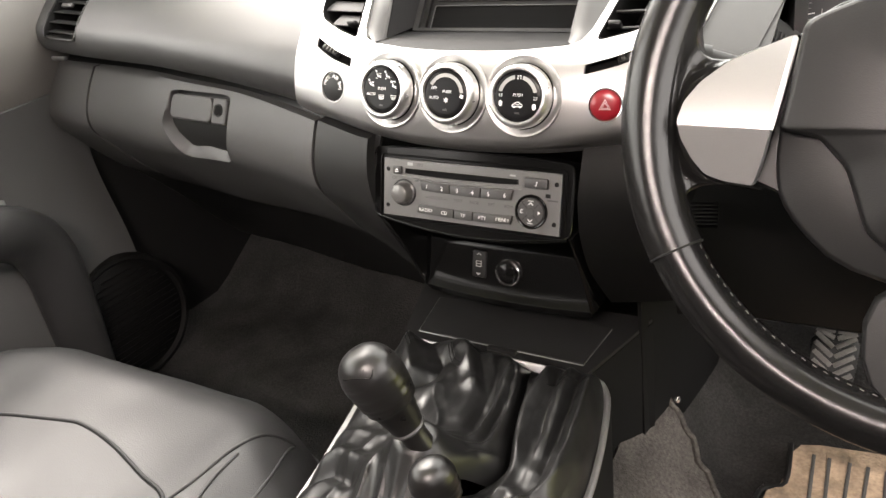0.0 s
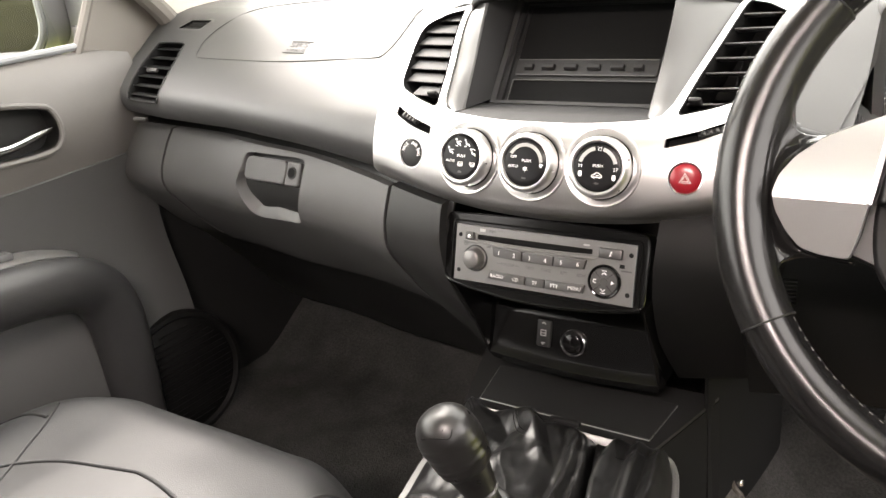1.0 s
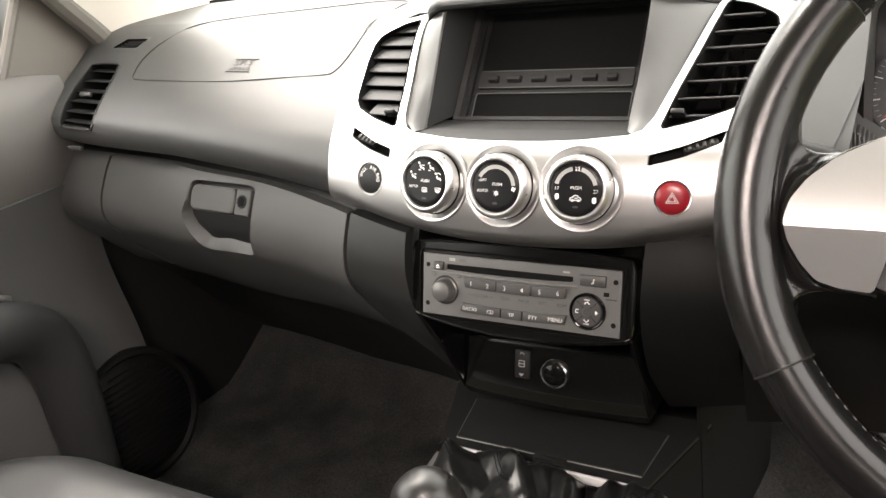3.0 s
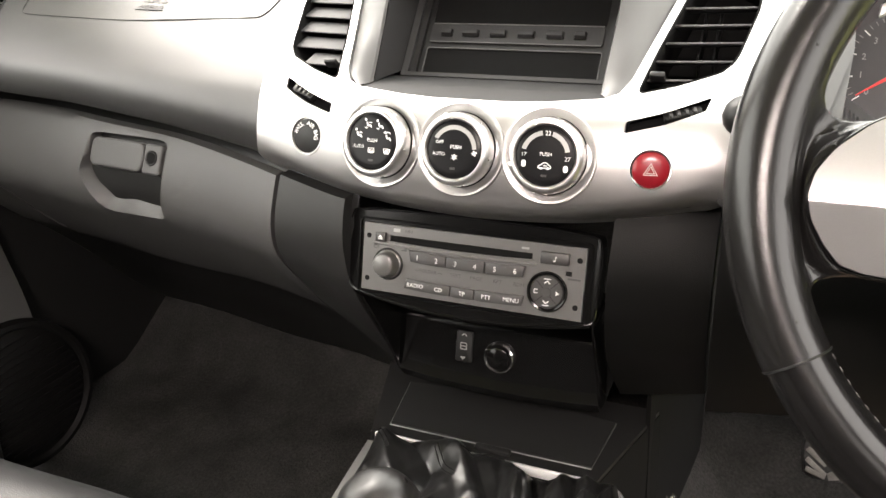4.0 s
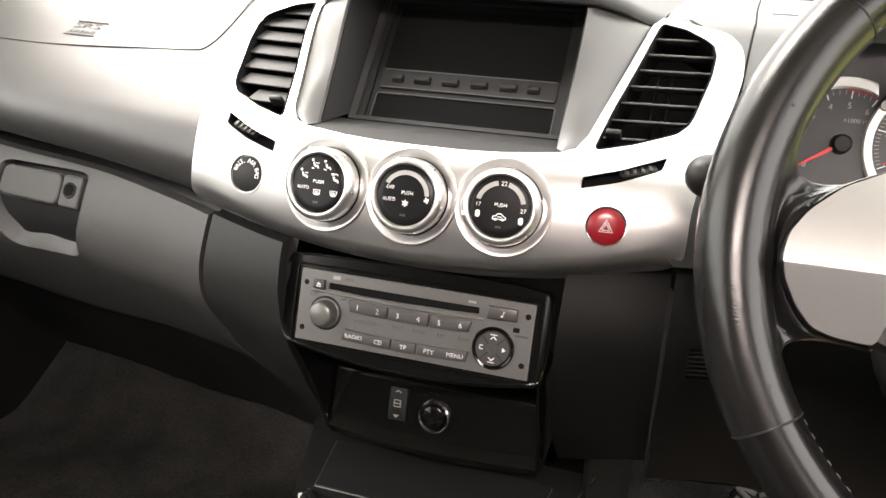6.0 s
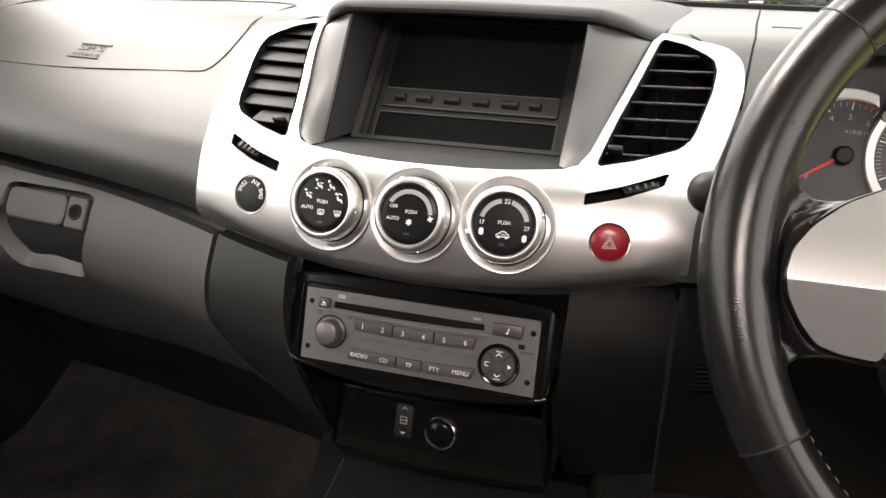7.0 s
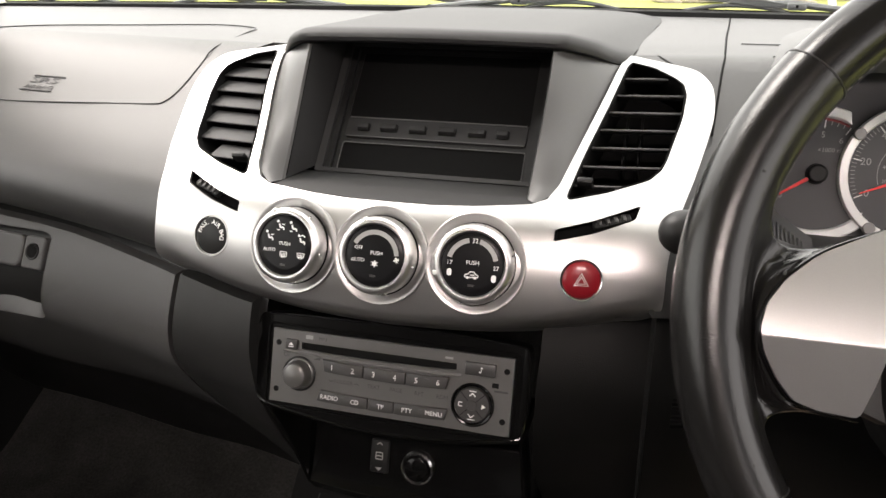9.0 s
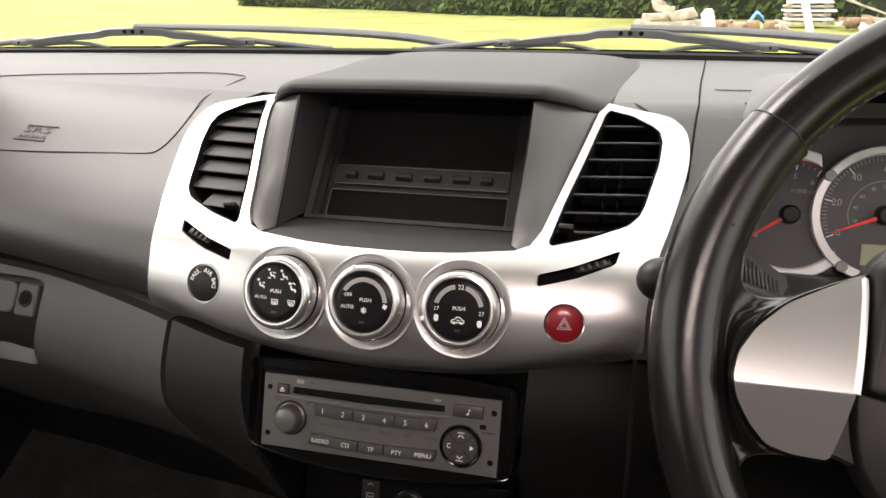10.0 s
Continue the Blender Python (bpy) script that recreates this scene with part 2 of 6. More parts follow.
def rrect(cx, cy, w, h, r, n=4):
    out = []
    for sx, sy, a0 in ((1, 1, 0), (-1, 1, 90), (-1, -1, 180), (1, -1, 270)):
        for i in range(n + 1):
            a = radians(a0 + 90 * i / n)
            out.append((cx + sx * (w / 2 - r) + r * math.cos(a), cy + sy * (h / 2 - r) + r * math.sin(a)))
    return out


def soften(outline, n=5, keep=0.5):
    """Rounds the corners of an outline (Chaikin)."""
    for _ in range(n):
        out = []
        for (ax, ay), (bx, by) in zip(outline, outline[1:] + outline[:1]):
            out += [(ax * 0.75 + bx * 0.25, ay * 0.75 + by * 0.25), (ax * 0.25 + bx * 0.75, ay * 0.25 + by * 0.75)]
        outline = out
    return outline


def dense(outline, n):
    """Splits every edge of an outline into n."""
    return [(ax + (bx - ax) * i / n, ay + (by - ay) * i / n) for (ax, ay), (bx, by) in zip(outline, outline[1:] + outline[:1]) for i in range(n)]


def plate(outline, holes, fn, depth, xs=(), ys=()):
    """A curved sheet: a flat outline with holes, cut along xs and ys, laid on the surface fn(x, y) -> point, with walls of the depth going in along +y."""
    bm = bmesh.new()
    for loop in (outline, *holes):
        vs = [bm.verts.new((x, y, 0)) for x, y in loop]
        for a, b in zip(vs, vs[1:] + vs[:1]):
            bm.edges.new((a, b))
    bmesh.ops.triangle_fill(bm, edges=bm.edges[:], use_beauty=True)
    for x in xs:
        bmesh.ops.bisect_plane(bm, geom=bm.verts[:] + bm.edges[:] + bm.faces[:], dist=1e-6, plane_co=(x, 0, 0), plane_no=(1, 0, 0))
    for y in ys:
        bmesh.ops.bisect_plane(bm, geom=bm.verts[:] + bm.edges[:] + bm.faces[:], dist=1e-6, plane_co=(0, y, 0), plane_no=(0, 1, 0))
    bmesh.ops.dissolve_degenerate(bm, dist=1e-5, edges=bm.edges[:])
    rim = [e for e in bm.edges if len(e.link_faces) == 1]
    for v in bm.verts:
        v.co = fn(v.co.x, v.co.y)
    ext = bmesh.ops.extrude_edge_only(bm, edges=rim)
    low = [g for g in ext["geom"] if isinstance(g, bmesh.types.BMVert)]
    for v in low:
        v.co += Vector(depth)
    return bm


def lettering(text, size, m, mat, parent, name="print", align="CENTER", depth=0.0001, label="", width=1.0):
    """Raised print in the frame's XY."""
    cu = bpy.data.curves.new("text", "FONT")
    cu.body, cu.size, cu.align_x, cu.align_y, cu.extrude = text, size, align, "CENTER", depth
    cu.resolution_u = 2
    ob = bpy.data.objects.new("text", cu)
    scene.collection.objects.link(ob)
    me = bpy.data.meshes.new_from_object(ob.evaluated_get(bpy.context.evaluated_depsgraph_get()))
    bpy.data.objects.remove(ob)
    bpy.data.curves.remove(cu)
    bm = bmesh.new()
    bm.from_mesh(me)
    bpy.data.meshes.remove(me)
    bm.transform(m @ Matrix.Diagonal((width, 1, 1, 1)))
    return part(name, bm, mat, parent, label)


def merged(*bms):
    out = bmesh.new()
    for b in bms:
        me = bpy.data.meshes.new("tmp")
        b.to_mesh(me)
        b.free()
        out.from_mesh(me)
        bpy.data.meshes.remove(me)
    return out

# ---- the dashboard's surfaces ----
PANEL_Y = spline([(1.055, .014), (1.07, .008), (1.085, .006), (1.10, .0065), (1.123, .0105), (1.15, .024), (1.168, .045), (1.20, .092), (1.234, .144), (1.243, .163), (1.249, .195), (1.2515, .26)])
SWEEP_UP = spline([(0, -.0095), (.05, -.0083), (.10, -.0045), (.137, 0), (.165, .004), (.19, .0085), (.21, .0130), (.27, .022), (.344, .035), (.45, .05), (.65, .082), (.74, .10), (.80, .112)])
SWEEP_LOW = spline([(0, .002), (.10, .004), (.19, .018), (.35, .056), (.45, .066), (.64, .10), (.74, .11), (.80, .118)])
LOW_Y = spline([(.66, .27), (.72, .21), (.80, .145), (.88, .078), (.95, .026), (.985, .007), (1.01, -.002), (1.035, -.0035), (1.055, .0015), (1.075, .011), (1.088, .021), (1.097, .032), (1.11, .055)])
GLOVE_Y = spline([(.66, .31), (.72, .255), (.80, .19), (.88, .117), (.93, .068), (.96, .042), (.985, .021), (1.003, .0065), (1.015, .0002), (1.027, -.0015), (1.045, .0022), (1.06, .0095), (1.075, .0185), (1.088, .028), (1.097, .036), (1.11, .058)])


def upper(x, z, out=0.0):
    return Vector((x, PANEL_Y(z) + SWEEP_UP(abs(x)) - out, z + out * 0.3))


def lower(x, z, out=0.0):
    k = min(1, max(0, (-x - .12) / .10))
    return Vector((x, LOW_Y(z) * (1 - k) + GLOVE_Y(z) * k + SWEEP_LOW(abs(x)) - out, z))


def panel_normal(z, x=0.0, e=0.002):
    bow = (SWEEP_UP(abs(x) + e) - SWEEP_UP(max(0, abs(x) - e))) / (2 * e) if x else 0
    return Vector((math.copysign(bow, x), -1, (PANEL_Y(z + e) - PANEL_Y(z - e)) / (2 * e))).normalized()


def steps(a, b, n):
    return [a + (b - a) * i / n for i in range(n + 1)]


dashboard = thing("dashboard", (0, 0.2, 0.9), "dark grey grained plastic car dashboard with silver centre panel", "dashboard")

# passenger side: upper pad with holes for the side vent and the demister vent
VENT_SIDE = [(-.703, 1.1415), (-.626, 1.1415), (-.624, 1.147), (-.642, 1.207), (-.648, 1.209), (-.712, 1.2085), (-.717, 1.205), (-.721, 1.175), (-.708, 1.144)]
VENT_DEMIST = [(-.690, 1.2255), (-.632, 1.2255), (-.619, 1.2345), (-.668, 1.2345)]
pad_low = spline([(-.76, 1.125), (-.606, 1.122), (-.49, 1.122), (-.38, 1.117), (-.283, 1.111), (-.17, 1.098)])
PANEL_EDGE = spline([(1.09, .176), (1.1035, .184), (1.110, .188), (1.136, .1885), (1.16, .193), (1.18, .201), (1.203, .209), (1.216, .2115), (1.229, .2095), (1.236, .203), (1.2405, .193), (1.2478, .172)])
outline = [(x, pad_low(x) - .004) for x in steps(-.76, -.182, 24)] + [(-PANEL_EDGE(z) + .003, z) for z in steps(1.104, 1.2478, 16)] + [(x, 1.2478) for x in steps(-.18, -.76, 24)]
pad_at = lambda x, z: upper(x, z) + Vector((0, .016 * max(0, 1 - (z - pad_low(x)) / .034) ** 2, 0))
bm = plate(outline, [VENT_SIDE, VENT_DEMIST], pad_at, (0, .03, -.002), steps(-.75, -.18, 24), steps(1.10, 1.247, 30))
part("passenger_pad", bm, DASH, dashboard, "grained dark grey upper pad", 50)


SEAM = spline([(1.19, .2105), (1.1955, .2118), (1.2064, .2132), (1.2229, .2153), (1.2414, .2180), (1.2478, .2204)])
SEAM_TOP = spline([(.15, .2170), (.20, .2201), (.2254, .2213), (.2965, .2248), (.40, .2314), (.565, .2410)])


def dash_top(name, x0, x1, n, z0=1.2478, side=0):
    """The flat top of the dash; side: which edge (-1, 1) follows the slanting seam."""
    rows = []
    for x in steps(x0, x1, n):
        s = SWEEP_UP(abs(x))
        y0 = PANEL_Y(z0) + s
        w = (x - x0) / (x1 - x0) if side > 0 else (x1 - x) / (x1 - x0)
        at = lambda y: x + (SEAM_TOP(y) - .2336) * w ** 2 * abs(side)
        r = [(at(y0), y0 + .001, z0 - .012), (at(y0), y0, z0)]
        for k in steps(.1, 1, 16):
            y = y0 + (.565 - y0) * k
            r.append((at(y), y, 1.2515 - .0037 * math.exp(-k * 9) - .012 * max(0, k - .55) ** 2))
        rows.append(r)
    return part(name, loft(rows), DASH, dashboard)


dash_top("dash_top_passenger", -.76, -.15, 20)
dash_top("dash_top_centre", -.15, .2328, 12, 1.2472, 1)

# airbag cover: a groove round its edge and embossed letters, coloured darker for relief shading
loop = [(-.598, 1.203), (-.592, 1.1955), (-.57, 1.194), (-.50, 1.194), (-.414, 1.1945), (-.309, 1.199), (-.25, 1.202), (-.238, 1.2045), (-.231, 1.211), (-.226, 1.221), (-.223, 1.233), (-.222, 1.243)]
edge = [upper(x, z, .0004) for x, z in loop]
edge += [Vector(p) for p in ((-.222, .235, 1.2502), (-.228, .268, 1.2515), (-.262, .287, 1.2518), (-.302, .288, 1.2518), (-.374, .272, 1.2512), (-.484, .256, 1.2495))]
edge += [upper(x, z, .0004) for x, z in ((-.543, 1.245), (-.581, 1.229), (-.597, 1.214))]
part("airbag_cover_groove", tube(smooth_line(edge, 6, True), .0006, 6, True), DARK, dashboard, "dark shut line round the airbag cover")
m = axes(upper(-.388, 1.2085, .0008), panel_normal(1.2085, -.388))
lettering("SRS", .0105, m @ Matrix.Translation((-.002, .0040, 0)), HOUSING, dashboard, "emboss_shade_print", width=2.3)
lettering("AIRBAG", .0060, m @ Matrix.Translation((-.003, -.0048, 0)), HOUSING, dashboard, "emboss_shade_print", width=1.75)
for y in (.0098, -.0090):
    part("emboss_shade_line", box((.040, .0011, .0006), m @ Matrix.Translation((-.002 + y * .25, y, 0))), HOUSING, dashboard)


def vent_box(name, outline, fn, depth, parent):
    """The dark duct behind a vent's opening."""
    cx, cz = sum(p[0] for p in outline) / len(outline), sum(p[1] for p in outline) / len(outline)
    big = [fn(cx + (x - cx) * .982, cz + (z - cz) * .982) for x, z in outline]
    deep = [p + Vector(depth) for p in big]
    bm = bmesh.new()
    a = [bm.verts.new(p - Vector(depth) * .02) for p in big]
    b = [bm.verts.new(p) for p in deep]
    for i in range(len(a)):
        j = (i + 1) % len(a)
        bm.faces.new((a[i], a[j], b[j], b[i]))
    bm.faces.new(b)
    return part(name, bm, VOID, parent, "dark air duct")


def span(outline, z):
    """The widths of an outline at the height z."""
    xs = []
    for (ax, az), (bx, bz) in zip(outline, outline[1:] + outline[:1]):
        if (az - z) * (bz - z) < 0:
            xs.append(ax + (bx - ax) * (z - az) / (bz - az))
    return min(xs), max(xs)


def slat(name, outline, z, fn, normal, tilt, width, parent, mat, sink=.004, thick=.0016):
    x0, x1 = span(outline, z)
    a, b = fn(x0 - .001, z), fn(x1 + .001, z)
    c = (a + b) / 2 - Vector(normal) * sink
    x = (b - a).normalized()
    nn = Vector(normal) - x * Vector(normal).dot(x)
    nn.normalize()
    nn = Matrix.Rotation(radians(tilt), 3, x) @ nn
    y = nn.cross(x)
    m = Matrix.Translation(c - nn * width / 2) @ Matrix((x, y, nn)).transposed().to_4x4()
    return part(name, box(((b - a).length, thick, width), m, thick * .45), mat, parent)


# side vent
side_vent = thing("side_air_vent", upper(-.67, 1.17), "black slatted side air vent in the dashboard's end", "air vent")
vent_box("duct", VENT_SIDE, upper, (.01, .05, -.03), side_vent)
for i, z in enumerate(steps(1.1500, 1.2015, 5)):
    slat("slat", VENT_SIDE, z, upper, (0.1, -.8, .58), 34, .015, side_vent, DARK)
part("vent_tab", box((.022, .006, .006), axes(upper(-.678, 1.1775, .001), (0, -.8, .58)), .002), KEYCAP, side_vent, "grey ribbed thumb tab")
for x in (-.690, -.668, -.648):
    part("vane", box((.0015, .045, .008), axes(upper(x, 1.176) + Vector((.004, .030, -.018)), (0, -.8, .58)), .0005), DARK, side_vent)
part("frame_rim", tube([upper(x, z, .0005) for x, z in soften(VENT_SIDE, 1)], .0014, 6, True), DARK, side_vent)
demister = thing("demister_vent", upper(-.65, 1.23), "small black demister vent beside the pillar", "air vent")
vent_box("duct", VENT_DEMIST, upper, (0, .02, -.025), demister)
for z in (1.2275, 1.2295, 1.2315, 1.2335):
    slat("slat", VENT_DEMIST, z, upper, (0, -.5, .86), 20, .008, demister, DARK, .002)
part("thumb_wheel", box((.028, .006, .007), axes(upper(-.675, 1.118, -.006), (0, -1, .1)), .002), KEYCAP, side_vent, "ribbed thumb wheel under the vent")

# ---- glovebox and lower dash ----
lid_top = spline([(-.76, 1.096), (-.652, 1.095), (-.532, 1.096), (-.414, 1.092), (-.283, 1.085), (-.105, 1.071)])
LATCH = soften(dense([(-.462, 1.0850), (-.349, 1.0850), (-.349, 1.05), (-.354, 1.0065), (-.442, 1.004), (-.472, 1.045)], 3), 2)
xs_l, zs_l = steps(-.76, -.11, 30), steps(.68, 1.10, 40)
rows = [[lower(x, z, -.014) for z in steps(.66, 1.125, 30)] for x in steps(-.77, -.105, 34)]
part("lower_dash_backing", loft(rows), DARK, dashboard, "dark recess behind the glovebox lid")
glovebox = thing("glovebox", (-.42, .07, .93), "dark grey plastic glovebox with a lockable latch, closed", "glovebox")
outline = [(x, .885) for x in steps(-.668, -.194, 16)] + [(x, lid_top(x)) for x in steps(-.194, -.650, 20)]
part("lid", plate(outline, [LATCH], lower, (0, .012, 0), xs_l, zs_l), DASH_LOW, glovebox, "", 50)
rows = []
for f in (1.012, 1.0, .985, .96, .92, .87, .81, .74, .66, .57, .47, .36, .2, .001):
    ring = []
    for x, z in dense(LATCH, 2):
        ang = math.atan2(z - 1.046, (x + .405) * .8)
        wide = .08 + .85 * max(0, -math.sin(ang)) ** 1.5 + .14 * max(0, -math.cos(ang)) ** 4
        k = min(1, max(0, 1 - f) / wide)
        ring.append(lower(-.405 + (x + .405) * f, 1.046 + (z - 1.046) * f, .0004 - .028 * (k * k * (3 - 2 * k) if wide < .2 else math.sin(math.pi / 2 * k))))
    rows.append(ring)
part("latch_bowl", loft(rows, closed=True), DASH_LOW, glovebox, "smooth hollow round the latch", 60)
mg = axes(lower(-.41, 1.0645, -.0075), (-.11, -1, .52))
part("latch_handle", prism(rrect(-.0070, 0, .079, .031, .009), .0075, mg, .0025), DASH_LOW, glovebox, "flat latch handle", 20)
plate_lock = part("lock_plate", prism(rrect(.0458, 0, .0245, .031, .003), .0078, mg, .002), DASH_LOW, glovebox, "lock plate with a key barrel", 20)
part("key_barrel", lathe([(.0001, .0074), (.0058, .0074), (.0064, .0082), (.0074, .0084), (.0080, .0078), (.0082, 0), (.0001, 0)], mg @ Matrix.Translation((.0450, .001, .0006)), 24), DARK, plate_lock, "dark key barrel")
part("key_slot", lathe([(.0001, .0003), (.0056, .0003), (.0058, 0)], mg @ Matrix.Translation((.0450, .001, .0081)), 24), VOID, plate_lock)
outline = [(x, .90) for x in steps(-.757, -.673, 4)] + [(x, lid_top(x)) for x in steps(-.655, -.757, 6)]
part("end_panel", plate(outline, [], lower, (0, .012, 0), xs_l, zs_l), DASH_LOW, dashboard, "", 50)
# centre lower, beside the radio
outline = [(-.189, .80)] + [(-.12, .80), (-.118, .86), (-.108, .95), (-.110, 1.0), (-.112, 1.065)] + [(x, lid_top(x) + .002) for x in steps(-.112, -.189, 6)]
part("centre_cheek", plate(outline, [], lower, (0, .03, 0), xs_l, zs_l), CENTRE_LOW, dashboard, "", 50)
outline = [(.112, .882), (.184, .900), (.184, 1.093), (.112, 1.085), (.112, 1.065), (.110, 1.0), (.108, .95)]
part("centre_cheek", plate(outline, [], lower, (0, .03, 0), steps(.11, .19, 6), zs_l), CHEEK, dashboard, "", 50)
rows = [[lower(x, z, -.006) for z in steps(.66, .895, 12)] for x in steps(-.77, -.19, 20)]
part("knee_panel", loft(rows), DARK, dashboard)

# driver's knee panel with its small grille
LOW_R = spline([(.10, .004), (.19, .010), (.25, .022), (.45, .03), (.75, .10)])


def knee(x, z):
    return Vector((x, LOW_Y(max(z, .80)) * .6 + LOW_R(x) + .006, z))


GRILLE = [(.203, 1.016), (.226, 1.016), (.226, 1.040), (.203, 1.040)]
outline = [(.187, .902), (.25, .905), (.40, .905), (.74, .905), (.74, 1.11), (.187, 1.11)]
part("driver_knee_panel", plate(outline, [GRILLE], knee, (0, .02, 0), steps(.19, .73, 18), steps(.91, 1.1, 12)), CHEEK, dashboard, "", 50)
part("knee_panel_return", loft([[knee(x, .903), knee(x, .899) + Vector((0, .006, 0)), knee(x, .893) + Vector((0, .05, 0)), knee(x, .90) + Vector((0, .12, 0))] for x in steps(.187, .74, 8)]), DARK, dashboard)
grille = thing("small_dash_grille", knee(.214, 1.028), "small black slatted sensor grille in the dash", "grille")
vent_box("duct", GRILLE, knee, (0, .015, 0), grille)
for z in steps(1.019, 1.037, 5):
    slat("slat", GRILLE, z, knee, (0, -1, .1), 10, .006, grille, DARK, .0005, .0018)

# ---- silver centre panel ----
PANEL_LOW = spline([(0, 1.0730), (.035, 1.0737), (.07, 1.0758), (.105, 1.0799), (.14, 1.0862), (.172, 1.0950), (.186, 1.1035), (.22, 1.12)])


def panel_at(x, z):
    """The silver panel's face, which rolls under along its lower edge."""
    side = min(1, max(0, (.192 - abs(x)) / .03))
    return upper(x, z, .005) + Vector((0, .019 * side * max(0, 1 - (z - PANEL_LOW(abs(x))) / .019) ** 2, 0))


half = [(0, 1.0730), (.035, 1.0737), (.07, 1.0758), (.105, 1.0799), (.14, 1.0862), (.172, 1.0950), (.186, 1.1035), (.190, 1.110), (.1905, 1.136), (.195, 1.16), (.203, 1.18), (.211, 1.203), (.2135, 1.216), (.2115, 1.229), (.205, 1.236), (.195, 1.2405), (.169, 1.2445), (.1445, 1.2475)]
half = [(p.x, p.z) for p in smooth_line([(x, 0, z) for x, z in half], 4)]
inner = [(.139, 1.2335), (.131, 1.214), (.122, 1.193), (.1145, 1.175), (.108, 1.1675), (.098, 1.1645), (.06, 1.162), (.03, 1.161), (0, 1.161)]
outline = half + inner + [(-x, z) for x, z in inner[-2::-1]] + [(-x, z) for x, z in half[:0:-1]]
VENT = [(.1495, 1.2435), (.168, 1.2405), (.184, 1.2345), (.190, 1.231), (.1925, 1.225), (.191, 1.212), (.183, 1.189), (.180, 1.184), (.173, 1.179), (.146, 1.172), (.1205, 1.1675), (.128, 1.19), (.139, 1.216)]
VENT = soften(dense(VENT, 3), 2)
SLIT = soften(dense([(.1165, 1.1455), (.1165, 1.1525), (.140, 1.1575), (.170, 1.1660), (.1675, 1.1590), (.142, 1.1510)], 4), 2)
VENT_L = [(-x, z) for x, z in VENT]
SLIT_L = [(-x, z) for x, z in SLIT]
SENSOR = ring2d(-.1365, 1.1275, .0146, .0138)
HAZARD = ring2d(.137, 1.1235, .0138, .0128)
bm = plate(outline, [VENT, VENT_L, SLIT, SLIT_L, SENSOR, HAZARD], panel_at, (0, .004, -.0015), steps(-.20, .20, 32), steps(1.072, 1.112, 18) + steps(1.116, 1.246, 28))
part("centre_panel", bm, SILVER, dashboard, "satin silver painted centre panel", 40)
# lower lip of the panel, rolled under
rows = []
for x, z in [(-a, b) for a, b in half[28::-1]] + half[1:29]:
    p = panel_at(x, z)
    rows.append([p + Vector((0, .0003, 0)), p + Vector((0, .0022, -.0025)), p + Vector((0, .0050, -.0052)), p + Vector((0, .009, -.0072)), p + Vector((0, .013, -.0080)), p + Vector((0, .022, -.0080)), p + Vector((0, .05, -.004))])
part("panel_lip", loft(rows), SILVER, dashboard, "silver lower edge rolled under", 70)


def round_vent(name, outline, tilt, mirror, sub):
    ob = thing(name, upper(sub * .16, 1.2), "black slatted centre air vent in the silver panel", "air vent", "centre air vents")
    vent_box("duct", outline, lambda x, z: upper(x, z, .0046), (0, .05, -.03), ob)
    part("duct_lip", tube([upper(x, z, .0046) for x, z in outline], .0009, 6, True), VOID, ob, "black edge of the vent")
    for i, z in enumerate(steps(1.1765, 1.2365, 6)):
        # left slats coloured darker than the right, to hold down their reflected light
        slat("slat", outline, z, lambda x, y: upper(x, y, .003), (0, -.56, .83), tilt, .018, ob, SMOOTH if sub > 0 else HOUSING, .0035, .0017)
    for x in (.152, .163):
        part("vane", box((.0016, .05, .02), axes(upper(sub * x, 1.205) + Vector((0, .03, -.02)), (0, -.56, .83)), .0004), DARK, ob)
    x = .131 if sub > 0 else -.134
    part("vent_tab", box((.011, .0045, .010), axes(upper(x, 1.1765, .002), (0, -.7, .7)), .0015), DARK, ob, "small black slider tab")
    return ob


round_vent("centre_air_vent", VENT, 38, False, 1)
round_vent("centre_air_vent", VENT_L, 74, True, -1)


def slider(outline, sub):
    ob = thing("vent_shutter_slider", upper(sub * .142, 1.155), "black ribbed vent slider in a slot", "slider", "vent sliders")
    vent_box("slot", outline, lambda x, z: upper(x, z, .003), (0, .010, -.004), ob)
    x = .152 if sub > 0 else -.151
    z = 1.1570
    a, b = upper(x - .012, z - sub * .003, .003), upper(x + .012, z + sub * .003, .003)
    m = axes((a + b) / 2 + Vector((0, .006, -.003)), panel_normal(1.16, x)) @ Matrix.Rotation(math.atan2(b.z - a.z, .024) * 1.2, 4, "Z")
    part("slider_tab", prism(rrect(0, 0, .026, .0065, .002), .0045, m, .001), DARK, ob)
    for i in range(4):
        part("rib", prism(rrect(-.0085 + .0055 * i, 0, .0028, .005, .001), .0058, m, .0008), KEYCAP, ob)
    return ob


slider(SLIT, 1)
slider(SLIT_L, -1)

# airbag sensor lamp
m = axes(upper(-.1365, 1.1275, .0035), panel_normal(1.1275, -.1365)) @ Matrix.Scale(.90, 4)
lamp = thing("airbag_warning_lamp", m.translation, "round dark grey airbag warning lamp with lettering", "warning lamp")
part("lens", lathe([(.0001, .0022), (.012, .0018), (.0152, .0006), (.0163, -.004), (.0001, -.004)], m, 40), DARK, lamp)
part("bezel_ring", lathe([(.0158, 0), (.0163, .0022), (.0170, .0022), (.0174, 0), (.0172, -.003), (.0158, -.003)], m, 40), SILVER, lamp)
